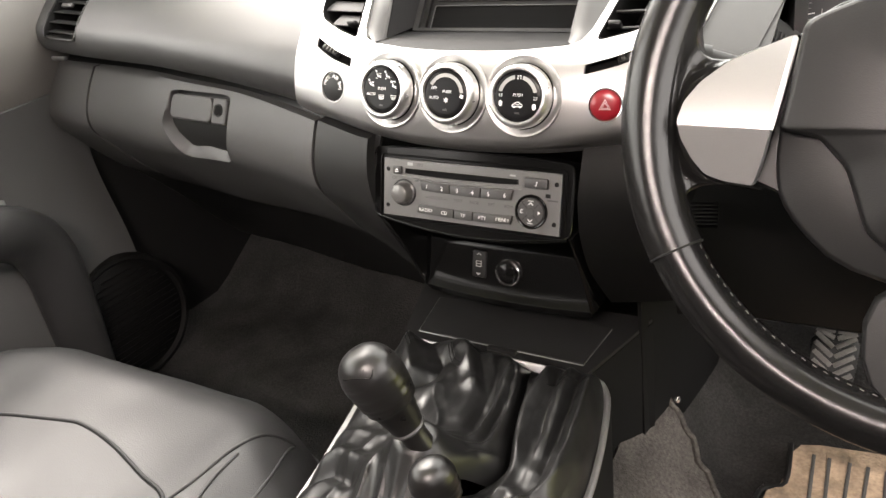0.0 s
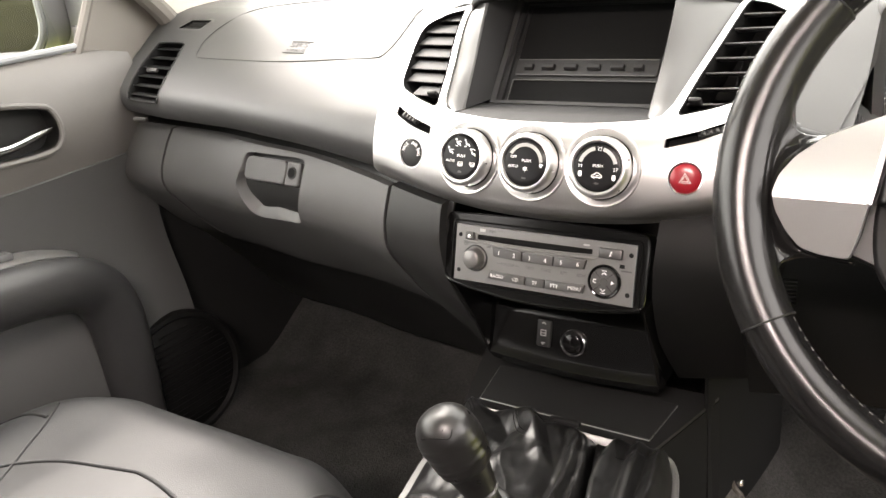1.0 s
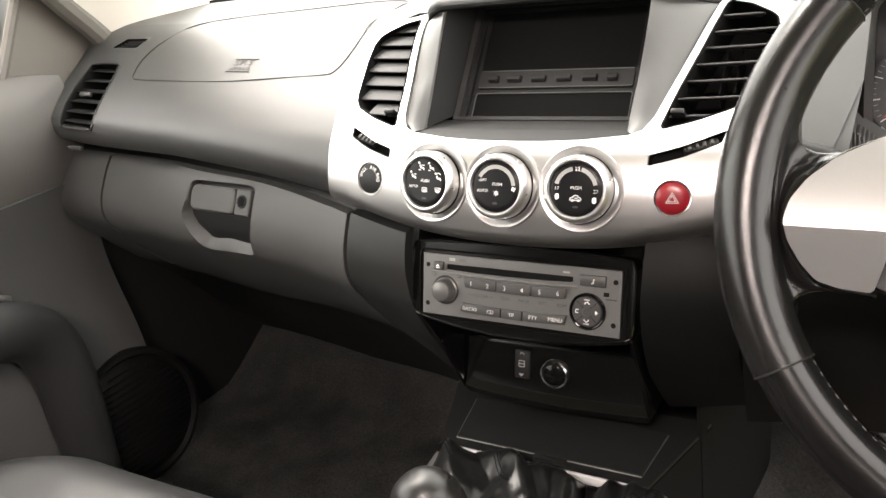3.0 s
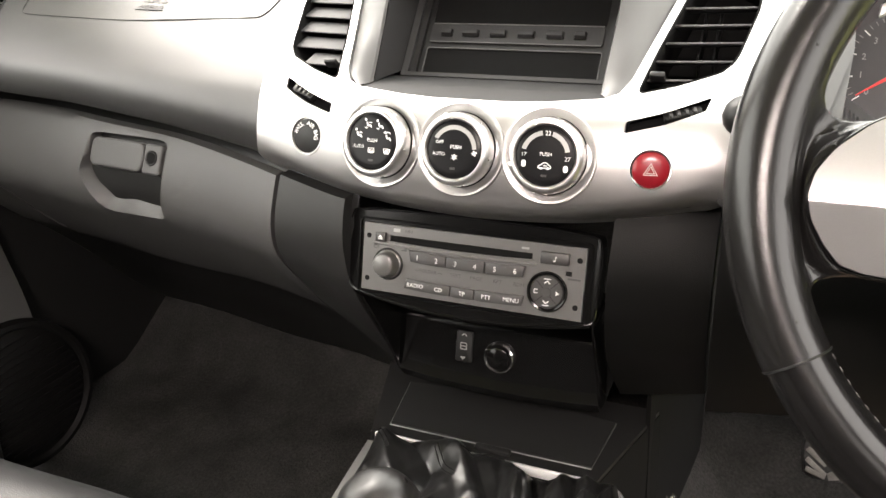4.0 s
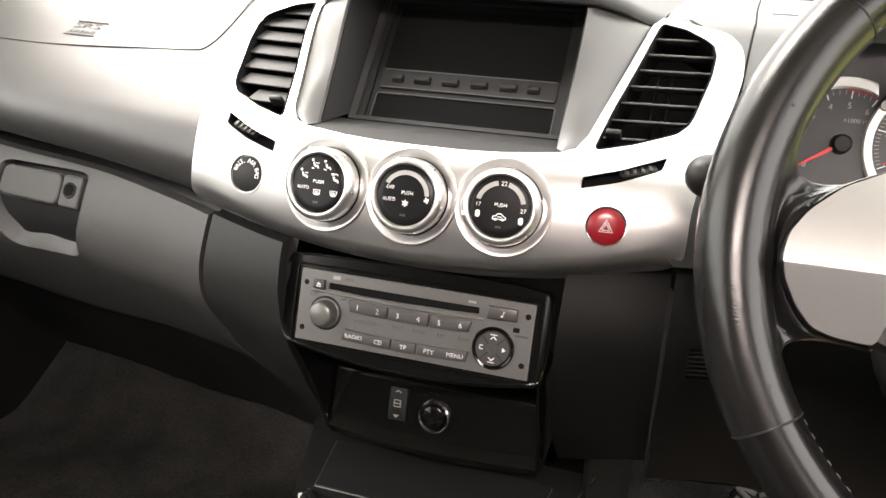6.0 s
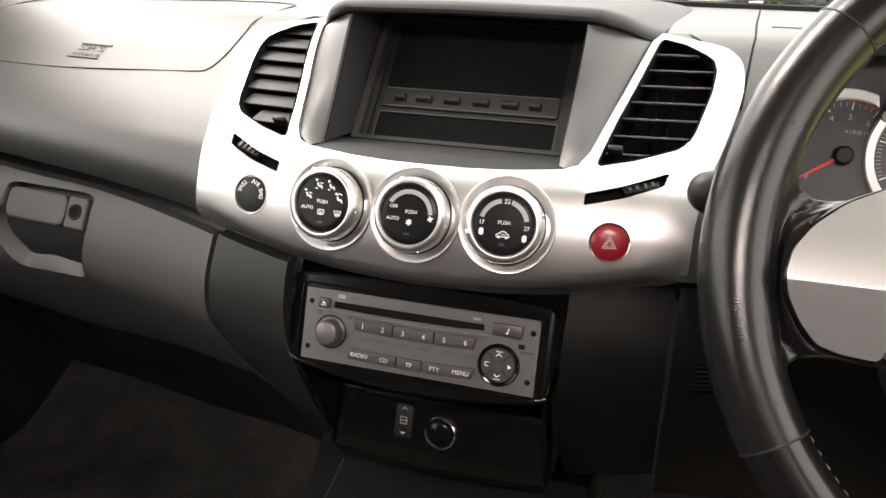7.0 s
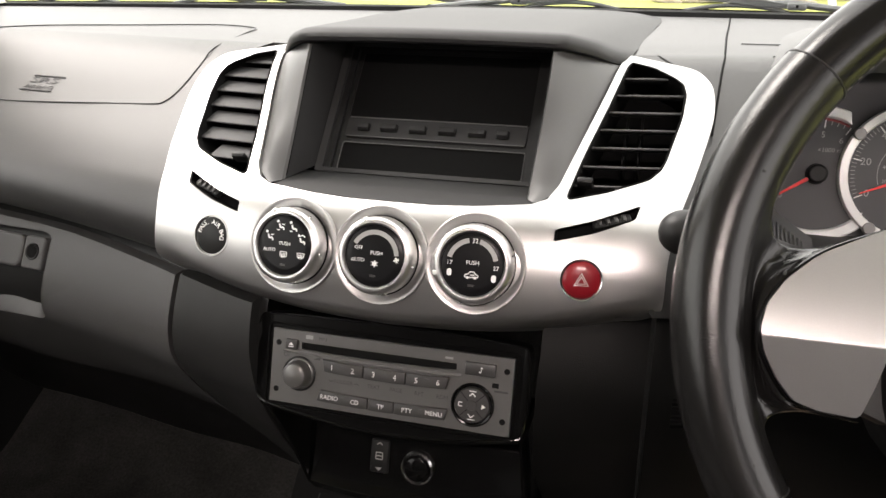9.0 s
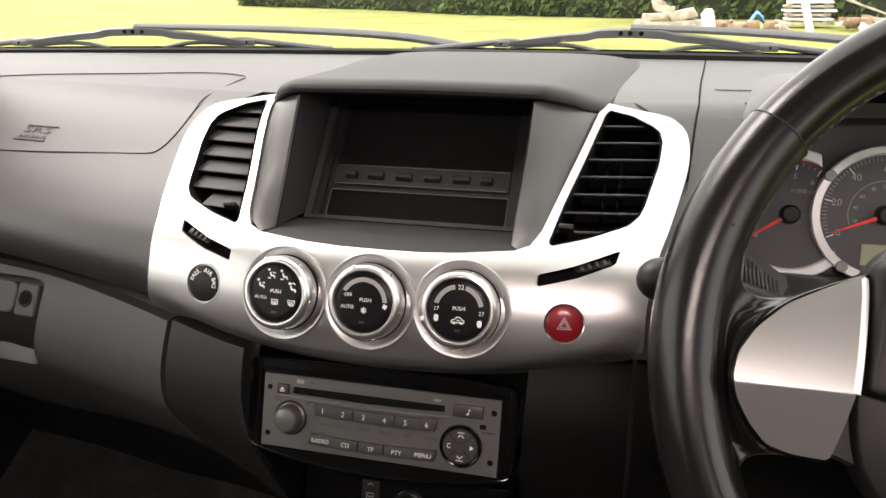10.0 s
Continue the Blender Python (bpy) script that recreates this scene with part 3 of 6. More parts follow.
for i, ch in enumerate("PASS. AIR BAG"):
    a = radians(166 - 14.2 * i)
    if ch != " ":
        lettering(ch, .0056, m @ Matrix.Translation((.0112 * math.cos(a), .0112 * math.sin(a), .0024)) @ Matrix.Rotation(a - math.pi / 2, 4, "Z"), WHITE, lamp)

# hazard switch
m = axes(upper(.137, 1.1235, .004), panel_normal(1.1235, .137)) @ Matrix.Scale(.785, 4)
hazard = thing("hazard_switch", m.translation, "round glossy red hazard switch with a triangle", "switch")
part("ring", lathe([(.0165, -.004), (.0165, .0022), (.0174, .0026), (.0180, .001), (.0180, -.002)], m, 40), CHROME, hazard, "thin chrome ring")
part("button", lathe([(.0001, .0042), (.008, .0039), (.013, .0031), (.0158, .0016), (.0165, -.003), (.0001, -.003)], m, 48), RED, hazard)


def triangle(r, w, m, mat, parent):
    bm = bmesh.new()
    o = [bm.verts.new((r * math.cos(a), r * math.sin(a), 0)) for a in (math.pi / 2, math.pi * 7 / 6, math.pi * 11 / 6)]
    i = [bm.verts.new((w * math.cos(a), w * math.sin(a), 0)) for a in (math.pi / 2, math.pi * 7 / 6, math.pi * 11 / 6)]
    for k in range(3):
        bm.faces.new((o[k], o[(k + 1) % 3], i[(k + 1) % 3], i[k]))
    bmesh.ops.solidify(bm, geom=bm.faces[:], thickness=.0002)
    bm.transform(m)
    return part("triangle_mark", bm, mat, parent, "white triangle")


triangle(.0074, .0062, m @ Matrix.Translation((0, -.001, .0044)), WHITE, hazard)
triangle(.0046, .0034, m @ Matrix.Translation((0, -.001, .0044)), WHITE, hazard)

# ---- climate knobs ----
KZ = 1.1295


def bar(a, b, w, m, mat, parent, name="mark", h=.0002):
    a, b = Vector((*a, 0)), Vector((*b, 0))
    d = b - a
    mm = m @ Matrix.Translation((a + b) / 2) @ Matrix.Rotation(math.atan2(d.y, d.x), 4, "Z")
    return part(name, box((d.length, w, h), mm), mat, parent)


def arc_mark(r, a0, a1, w, m, mat, parent, name="scale_arc"):
    rows = [[(q * math.cos(a), q * math.sin(a), 0) for q in (r - w / 2, r + w / 2)] for a in (radians(x) for x in steps(a0, a1, 28))]
    bm = loft(rows, m=m)
    return part(name, bm, mat, parent)


def figure(m, parent, kind):
    """The seated figure with air arrows that marks an air outlet: plain strokes."""
    bar((-.0012, .0016), (-.0004, -.0006), .0010, m, WHITE, parent, "outlet_symbol")
    bar((-.0004, -.0006), (.0016, -.0002), .0010, m, WHITE, parent, "outlet_symbol")
    bar((.0016, -.0002), (.0021, -.0018), .0008, m, WHITE, parent, "outlet_symbol")
    part("outlet_symbol", prism(ring2d(-.0020, .0030, .0008, .0008, 10), .0002, m), WHITE, parent)
    if kind in (0, 1):
        bar((.0004, .0014), (.0024, .0014), .0006, m, WHITE, parent, "outlet_symbol")
    if kind in (1, 2):
        bar((-.0024, -.0020), (-.0006, -.0020), .0006, m, WHITE, parent, "outlet_symbol")
    if kind == 3:
        arc_mark(.0016, 20, 160, .0006, m @ Matrix.Translation((.0002, .0018, 0)), WHITE, parent, "outlet_symbol")


def climate_knob(x, mark_angle, label):
    m = axes(upper(x, KZ, .005), (panel_normal(KZ, x) + Vector((0, -.12, 0))).normalized()) @ Matrix.Scale(.80, 4)
    ob = thing("climate_knob", m.translation, label, "knob", "climate knobs")
    part("dish", lathe([(.0434, -.003), (.0432, -.0002), (.0426, .0003), (.0414, .0003), (.0398, -.0002), (.0380, -.0010), (.0360, -.0018), (.0340, -.0022)], m, 72), SILVER, ob, "shallow silver dish in the panel")
    part("collar", lathe([(.0347, -.003), (.0346, .0002), (.0341, .0008), (.0335, .0002)], m, 64), VOID, ob, "dark gap round the grip ring")
    part("grip_ring", lathe([(.0338, -.001), (.0337, .0080), (.0332, .0118), (.0324, .0146), (.0310, .0166), (.0292, .0174), (.0278, .0172), (.0270, .0160), (.0264, .0142), (.026, .012)], m, 72), GRIP_SILVER, ob, "satin silver grip ring")
    face = part("face", lathe([(.0001, .0152), (.020, .0152), (.0254, .0149), (.0266, .0140), (.0268, .010), (.0001, .010)], m, 64), KNOB, ob, "black knob face")
    a = radians(mark_angle)
    mm = m @ Matrix.Translation((.0312 * math.cos(a), .0312 * math.sin(a), .0160)) @ Matrix.Rotation(a, 4, "Z")
    part("pointer", box((.0046, .0042, .0022), mm, .0009), WHITE, ob, "white pointer")
    for k in range(1, 6):
        b = a - radians(60 * k)
        part("grip_dot", lathe([(.0001, .0022), (.0009, .0017), (.0012, 0)], m @ Matrix.Translation((.0334 * math.cos(b), .0334 * math.sin(b), .0105)), 10), CHROME, ob)
    f = m @ Matrix.Translation((0, 0, .0154))
    bar((-.0025, -.0173), (.0025, -.0173), .0020, f, KEYCAP, face, "indicator_lamp")
    return ob, face, f


def snow(m, parent):
    for k in range(3):
        a = radians(60 * k + 30)
        d = (.0030 * math.cos(a), .0030 * math.sin(a))
        bar((-d[0], -d[1]), d, .0007, m, WHITE, parent, "snowflake_symbol")
    arc_mark(.0016, 0, 360, .0006, m, WHITE, parent, "snowflake_symbol")


def screen_symbol(m, parent, curved):
    pts = [(-.0032, .0018), (.0032, .0018), (.0024, -.0016), (-.0024, -.0016)] if curved else [(-.0028, .0018), (.0028, .0018), (.0028, -.0018), (-.0028, -.0018)]
    for p, q in zip(pts, pts[1:] + pts[:1]):
        bar(p, q, .0005, m, WHITE, parent, "demist_symbol")
    for x in (-.0013, 0, .0013):
        bar((x, -.0028), (x, .0008), .0006, m, WHITE, parent, "demist_symbol")


def lettered(f, face, words):
    for text, x, y, size in words:
        lettering(text, size, f @ Matrix.Translation((x, y, 0)), WHITE, face)


KF = .0262
ob, face, f = climate_knob(-.0667, 112, "air direction knob with silver grip ring and black face")
lettered(f, face, [("PUSH", .02 * KF, .05 * KF, .0046), ("AUTO", -.54 * KF, -.20 * KF, .0044)])
for u, v, k in ((-.56, .22, 0), (-.18, .60, 1), (.30, .60, 2), (.64, .20, 3)):
    figure(f @ Matrix.Translation((u * KF, v * KF, 0)) @ Matrix.Scale(1.5, 4), face, k)
screen_symbol(f @ Matrix.Translation((0, -.30 * KF, 0)) @ Matrix.Scale(1.1, 4), face, False)
screen_symbol(f @ Matrix.Translation((.64 * KF, -.28 * KF, 0)) @ Matrix.Scale(1.1, 4), face, True)
ob, face, f = climate_knob(0, 108, "fan speed knob with silver grip ring and black face")
lettered(f, face, [("PUSH", .08 * KF, .08 * KF, .0046), ("OFF", -.54 * KF, .22 * KF, .0044), ("AUTO", -.54 * KF, -.18 * KF, .0044)])
arc_mark(.0198, 152, 4, .0040, f, GREY_PRINT, face)
snow(f @ Matrix.Translation((.04 * KF, -.26 * KF, 0)), face)
for k in range(4):
    a = radians(90 * k + 20)
    bar((.0200, -.0022), (.0200 + .0024 * math.cos(a), -.0022 + .0024 * math.sin(a)), .0016, f, WHITE, face, "fan_symbol")
ob, face, f = climate_knob(.0667, 196, "temperature knob with silver grip ring and black face")
lettered(f, face, [("PUSH", .02 * KF, .05 * KF, .0046), ("22", .06 * KF, .74 * KF, .0054), ("17", -.72 * KF, .02 * KF, .0050), ("27", .76 * KF, -.08 * KF, .0050)])
arc_mark(.0198, 165, 100, .0040, f, GREY_PRINT, face)
arc_mark(.0198, 74, 12, .0040, f, GREY_PRINT, face)
for s, v in ((-1, -.28), (1, -.40)):
    part("scale_end", prism(rrect(s * .71 * KF, v * KF, .0040, .0060, .0018), .0002, f), WHITE, face)
for p, q in (((-.0055, -.0105), (.0055, -.0105)), ((-.0055, -.0105), (-.0050, -.0084)), ((-.0050, -.0084), (-.0026, -.0078)), ((-.0026, -.0078), (-.0012, -.0060)), ((-.0012, -.0060), (.0020, -.0060)), ((.0020, -.0060), (.0034, -.0078)), ((.0034, -.0078), (.0055, -.0088)), ((.0055, -.0088), (.0055, -.0105)), ((-.001, -.0086), (.0024, -.0086))):
    bar(p, q, .0008, f, WHITE, face, "recirculation_symbol")
for x in (-.0030, .0032):
    part("recirculation_symbol", prism(ring2d(x, -.0108, .0012, .0012, 12), .0002, f), WHITE, face)

# ---- screen housing with its hood and the empty tray ----
housing = thing("screen_housing", (0, .12, 1.16), "dark grey hooded screen housing with an empty storage tray", "screen housing")
EDGE = [(1.1655, .0425, .0935), (1.185, .0585, .0945), (1.21, .079, .096), (1.235, .097, .0968), (1.2575, .1125, .097)]
OPEN = [(1.1645, .100), (1.1665, .108), (1.175, .1145), (1.193, .122), (1.214, .131), (1.2335, .139), (1.2475, .1445)]
edge_x, edge_y = spline([(z, x) for z, y, x in EDGE]), spline([(z, y) for z, y, x in EDGE])
open_x = spline(OPEN)
for s in (-1, 1):
    rows, walls = [], []
    for i, k in enumerate(steps(0, 1, 14)):
        zi, zo = 1.1655 + (1.2575 - 1.1655) * k, 1.1645 + (1.2475 - 1.1645) * k
        a = Vector((s * edge_x(zi), edge_y(zi), zi))
        b = upper(s * open_x(zo), zo, .001)
        r = []
        for u in steps(0, 1, 8):
            p = a.lerp(b, u)
            r.append(p + Vector((s * .3, -1, .5)) * .0035 * math.sin(math.pi * u) * min(1, .15 + k * 3))
        rows.append([a + Vector((-s * .0012, .003, 0))] + r)
        walls.append([Vector((s * .0905 + .0025, .0885 + 1.117 * (zi - 1.161), zi - .001)), a + Vector((-s * .0015, .004, 0))])
    # inner wall split from the shoulder and coloured darker in place of shade
    part("inner_wall", loft(walls), HOUSING, housing, "inner side wall with shade put into a darker grey")
    part("shoulder", loft(rows), SMOOTH, housing, "smooth grey side cheek", 30)
# sill
rows = [[upper(x, 1.1612 + .035 * max(0, abs(x) - .03) ** 1.0 * .9, .0005), Vector((x, .0425, 1.1650)), Vector((x, .050, 1.1652)), Vector((x, .072, 1.1630)), Vector((x, .0885, 1.1610))] for x in steps(-.098, .098, 20)]
part("sill", loft(rows), HOUSING, housing, "grey sill under the tray")
# hood
lip = [(-.150, .175, 1.2465), (-.144, .163, 1.2488), (-.136, .150, 1.2525), (-.124, .131, 1.2595), (-.110, .117, 1.2645), (-.097, .113, 1.2665), (-.05, .111, 1.2675), (0, .1105, 1.268)]
lip = [Vector(p) for p in lip] + [Vector((-x, y, z)) for x, y, z in lip[-2::-1]]
rows = []
for p in smooth_line(lip, 4):
    wide = 1 + .12 * min(1, abs(p.x) / .15)
    back_z = 1.2515 + .011 * max(0, 1 - (abs(p.x) / .152) ** 6)
    q = Vector((p.x * wide, .50, 1.2475))
    under = .135 if abs(p.x) < .12 else .02
    r = [p + Vector((0, under, -.012)), p + Vector((0, .012, -.0085)), p + Vector((0, .0035, -.0082)), p + Vector((0, .0002, -.0062)), p + Vector((0, -.0006, -.0035)), p + Vector((0, .0006, -.0008)), p + Vector((0, .0040, .0014)), p + Vector((0, .0085, .0026))]
    for k in (.06, .1, .2, .35, .5, .7, .85, 1):
        r.append(Vector((p.x * (1 + (wide - 1) * k), p.y + (q.y - p.y) * k, p.z + .0028 * (1 - k) + (back_z - p.z) * min(1, k * 1.3) - .012 * max(0, k - .7))))
    rows.append(r)
part("hood", loft(rows), HOUSING, housing, "grey grained hood over the tray", 40)
# tray: back frame with an upper and a lower opening
tray = axes((.003, .091, 1.164), (0, -.745, .667))


def tray_frame(outline, holes, d, deep, mat, name, label=""):
    bm = plate(outline, holes, lambda x, y: tray @ Vector((x, y, d)), tray.to_3x3() @ Vector((0, 0, -deep)))
    return part(name, bm, mat, housing, label)


def pane_box(w, lo, hi):
    return [(-w, lo), (w, lo), (w, hi), (-w, hi)]


tray_frame(pane_box(.0905, -.0045, .118), [pane_box(.0845, -.0010, .1165)], .0022, .004, HOUSING, "tray_rim", "outer step of the tray")
tray_frame(pane_box(.0850, -.0012, .1165), [pane_box(.0795, .0004, .114)], -.0020, .005, DARK, "tray_step", "inner step of the tray")
tray_frame(pane_box(.0800, .0002, .115), [rrect(0, .0143, .1510, .0247, .002), rrect(0, .0815, .1510, .0630, .002)], -.0060, .006, DARK, "tray_frame")
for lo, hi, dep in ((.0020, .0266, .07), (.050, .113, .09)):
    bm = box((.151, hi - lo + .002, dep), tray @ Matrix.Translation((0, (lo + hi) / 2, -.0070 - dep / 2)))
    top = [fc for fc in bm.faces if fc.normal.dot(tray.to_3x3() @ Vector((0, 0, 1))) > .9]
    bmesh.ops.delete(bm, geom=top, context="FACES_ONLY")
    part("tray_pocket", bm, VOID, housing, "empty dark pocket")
part("tray_edge", tube([tray @ Vector((x, y, -.0058)) for x, y in rrect(0, .0143, .1510, .0247, .002)], .0006, 6, True), SMOOTH, housing, "thin grey edge of the opening")
part("key_strip", prism(rrect(0, .0405, .1500, .0185, .0025), .0030, tray @ Matrix.Translation((0, 0, -.0072)), .0008), HOUSING, housing, "strip with six blank keys")
for y in (.0492, .0318):
    part("strip_edge", tube([tray @ Vector((x, y, -.0042)) for x in steps(-.0735, .0735, 4)], .0006, 6), SMOOTH, housing, "thin ridge along the strip")
for i, x in enumerate((-.0595, -.0381, -.0137, .0108, .0352, .0560)):
    w = .0092 if i in (0, 5) else .0135
    part("key_gap", prism(rrect(x, .0400, w + .0012, .0068, .0008), .0002, tray @ Matrix.Translation((0, 0, -.0042))), VOID, housing, "dark gap round the key")
    part("blank_key", box((w, .0056, .0050), tray @ Matrix.Translation((x, .0402, -.0028)) @ Matrix.Rotation(-.25, 4, "X"), .0009), HOUSING, housing)

# ---- radio with its surround ----
UP = Vector((0, .305, .952)).normalized()
RM = axes((0, 0, 1.0), UP.cross(Vector((1, 0, 0))) * -1, UP)
surround = thing("radio_surround", (0, .01, .99), "gloss black frame round the radio with a pocket below", "trim")
out = soften([(-.1105, .064), (-.1145, .03), (-.110, .002), (-.1015, -.0015), (-.05, -.0095), (0, -.0125), (.05, -.0095), (.0995, -.0015), (.1035, .002), (.1045, .03), (.1045, .063), (.098, .0675), (0, .0705), (-.100, .0685)], 2)
hole = [(-.0945, .0005), (.0945, .0005), (.0945, .0575), (-.0945, .0575)]
bm = plate(out, [hole], lambda x, y: RM @ Vector((x, y, .0030 - 6 * max(0, abs(x) - .096) ** 1.6)), RM.to_3x3() @ Vector((0, 0, -.02)), steps(-.11, .11, 22))
part("frame", bm, GLOSS, surround, "", 30)
part("frame_bead", tube([RM @ Vector((x, y, .0034 - 6 * max(0, abs(x) - .096) ** 1.6)) for x, y in out], .0009, 6, True), GLOSS, surround, "rounded edge of the frame")
part("inner_bead", tube([RM @ Vector((x, y, .0034)) for x, y in rrect(0, .029, .1965, .0635, .004)], .0008, 6, True), GLOSS, surround)
lip_y = lambda x: -.0118 + .0105 * (x / .1005) ** 2
rows = []
for x in steps(-.1005, .1005, 28):
    a = RM @ Vector((x, lip_y(x), .003))
    w = x * .965
    low = .8750 + .006 * (x / .1005) ** 2
    rows.append([a + Vector((0, .004, .003)), a + Vector((0, .0002, .001)), a + Vector((0, -.0004, -.0012)), a + Vector((0, .0012, -.0035)), a + Vector((0, .008, -.0062)), a + Vector((0, .05, -.010)),
                 Vector((w, .112, .966)), Vector((w, .112, .940)), Vector((w, .090, .9345)), Vector((w, .0845, .9330)), Vector((w, .0815, .9300)), Vector((w, .0795, .9255)),
                 Vector((w, .0745, .909)), Vector((w, .0690, low + .016)), Vector((w, .0660, low + .008)), Vector((w, .0612, low + .003)), Vector((w, .0590, low)), Vector((w, .0600, low - .004)), Vector((w, .066, low - .012))])
part("pocket", loft(rows), GLOSS, surround, "gloss black pocket with a rounded panel under the radio", 50)
for sd in (-1, 1):
    rows = []
    for k in steps(0, 1, 14):
        p = RM @ Vector((sd * (.1012 - .0045 * k ** .6), lip_y(.1), .002))
        f = Vector((p.x, p.y + (.061 - p.y) * k ** .85, p.z + (.878 - p.z) * k))
        rows.append([f, f + Vector((sd * .0012, .003, 0)), f + Vector((sd * .002, .02, 0)), f + Vector((sd * .002, .09, 0))])
    part("pocket_cheek", thicken(loft(rows), .0025), GLOSS, surround, "curved side of the pocket")
mw = axes((-.0345, .0738, .9085), (0, -.95, .29))
switch = thing("window_switch", mw.translation, "small black rocker switch with grey marks", "switch")
part("rocker", prism(rrect(0, 0, .017, .030, .002), .003, mw @ Matrix.Translation((0, 0, -.001)), .0012), DARK, switch)
bar((-.0025, .011), (0, .013), .0008, mw @ Matrix.Translation((0, 0, .003)), GREY_PRINT, switch)
bar((0, .013), (.0025, .011), .0008, mw @ Matrix.Translation((0, 0, .003)), GREY_PRINT, switch)
for y in (.004, .001, -.002):
    bar((-.003, y), (.003, y), .0008, mw @ Matrix.Translation((0, 0, .003)), GREY_PRINT, switch)
for x in (-.003, .003):
    bar((x, -.002), (x, .004), .0008, mw @ Matrix.Translation((0, 0, .003)), GREY_PRINT, switch)
part("arrow_mark", prism([(-.003, -.0095), (.003, -.0095), (0, -.0125)], .0002, mw @ Matrix.Translation((0, 0, .003))), GREY_PRINT, switch)
ms = axes((.0008, .0728, .9040), (0, -.95, .29)) @ Matrix.Scale(.84, 4)
socket = thing("power_socket", ms.translation, "round 12 volt socket plug with a chrome rim", "socket")
part("rim", lathe([(.0135, 0), (.0140, .005), (.0155, .0062), (.0172, .005), (.0178, 0)], ms, 40), CHROME, socket, "chrome rim")
part("plug", lathe([(.0001, .010), (.009, .0098), (.0122, .0085), (.0132, .005), (.0136, 0), (.0001, 0)], ms, 40), GLOSS, socket)

radio = thing("car_radio", (0, .01, 1.0), "grey single-slot car radio with disc slot and keys", "radio")


def R(u, v, d=0.0):
    return RM @ Matrix.Translation(((u - 94) / 1000, v / 1000, d))


SLOT = [(-.070, .0435), (-.045, .0425), (-.01, .0422), (.03, .0428), (.052, .0438), (.052, .0487), (-.070, .0487)]
bm = plate([(-.094, .0008), (.094, .0008), (.094, .0572), (-.094, .0572)], [SLOT], lambda x, y: RM @ Vector((x, y, .005)), RM.to_3x3() @ Vector((0, 0, -.012)))
face = part("faceplate", bm, PLATE, radio, "satin grey faceplate")
bm = box((.124, .008, .010), RM @ Matrix.Translation((-.009, .0458, -.002)))
part("disc_slot", bm, VOID, radio, "black disc slot")
rows = [[RM @ Vector((x, .0424 - .0018 * math.cos(x * 20) + dy, .005 + dz)) for dy, dz in ((0, -.002), (-.0004, .0008), (-.0016, .0012), (-.0024, .0002))] for x in steps(-.085, .056, 24)]
part("slot_lip", loft(rows), PLATE, radio, "satin curved lip under the slot")
for u, v in ((4.8, 46.5), (5, 10.5), (183, 47.5), (182.5, 11)):
    part("key_hole", lathe([(.0001, .0003), (.0019, .0003), (.0022, 0)], R(u, v, .005), 16), VOID, face, "small dark removal hole")
part("eject_key", box((.0095, .008, .004), R(16.5, 46.5, .006), .001), KEYCAP, radio)
part("eject_mark", prism([(-.002, -.0002), (.002, -.0002), (0, .002)], .0002, R(16.5, 46.3, .008)), WHITE, radio)
bar((-.002, -.0013), (.002, -.0013), .0007, R(16.5, 46.3, .0081), WHITE, radio, "eject_mark")
part("sound_key", box((.0225, .0095, .004), R(164, 47, .006), .001), KEYCAP, radio)
bar((.0008, -.0018), (.0008, .0018), .0005, R(164, 47, .0081), WHITE, radio, "note_mark")
bar((.0008, .0018), (.0020, .0008), .0006, R(164, 47, .0081), WHITE, radio, "note_mark")
part("note_head", prism(ring2d(0, -.0018, .001, .0007, 12), .0002, R(164, 47, .008)), WHITE, radio)
part("volume_knob", lathe([(.0001, .0165), (.006, .0162), (.0088, .0150), (.0100, .0128), (.0106, .006), (.0118, .0055), (.0122, .005), (.0001, .005)], R(23.5, 24.5, 0), 48), KNOB_GREY, radio, "round volume knob")
# shadow at the knob's foot, made as a dark ring
part("knob_shadow_ring", lathe([(.0108, .0045), (.0126, .0058), (.0134, .0054), (.0138, .0045)], R(23.5, 24.5, 0), 48), DARK, radio, "dark ring standing in for the volume knob's shadow")
part("knob_cap", lathe([(.0001, .0168), (.0060, .0166), (.0082, .0158), (.0084, .0150)], R(23.5, 24.5, 0), 48), PLATE, radio, "lighter knob face")
lettering("OI", .005, R(12, 38, .0052), INK, face)
part("volume_mark", prism([(-.003, -.0013), (.003, -.0013), (.003, .0013)], .0002, R(37, 38, .005)), INK, face)


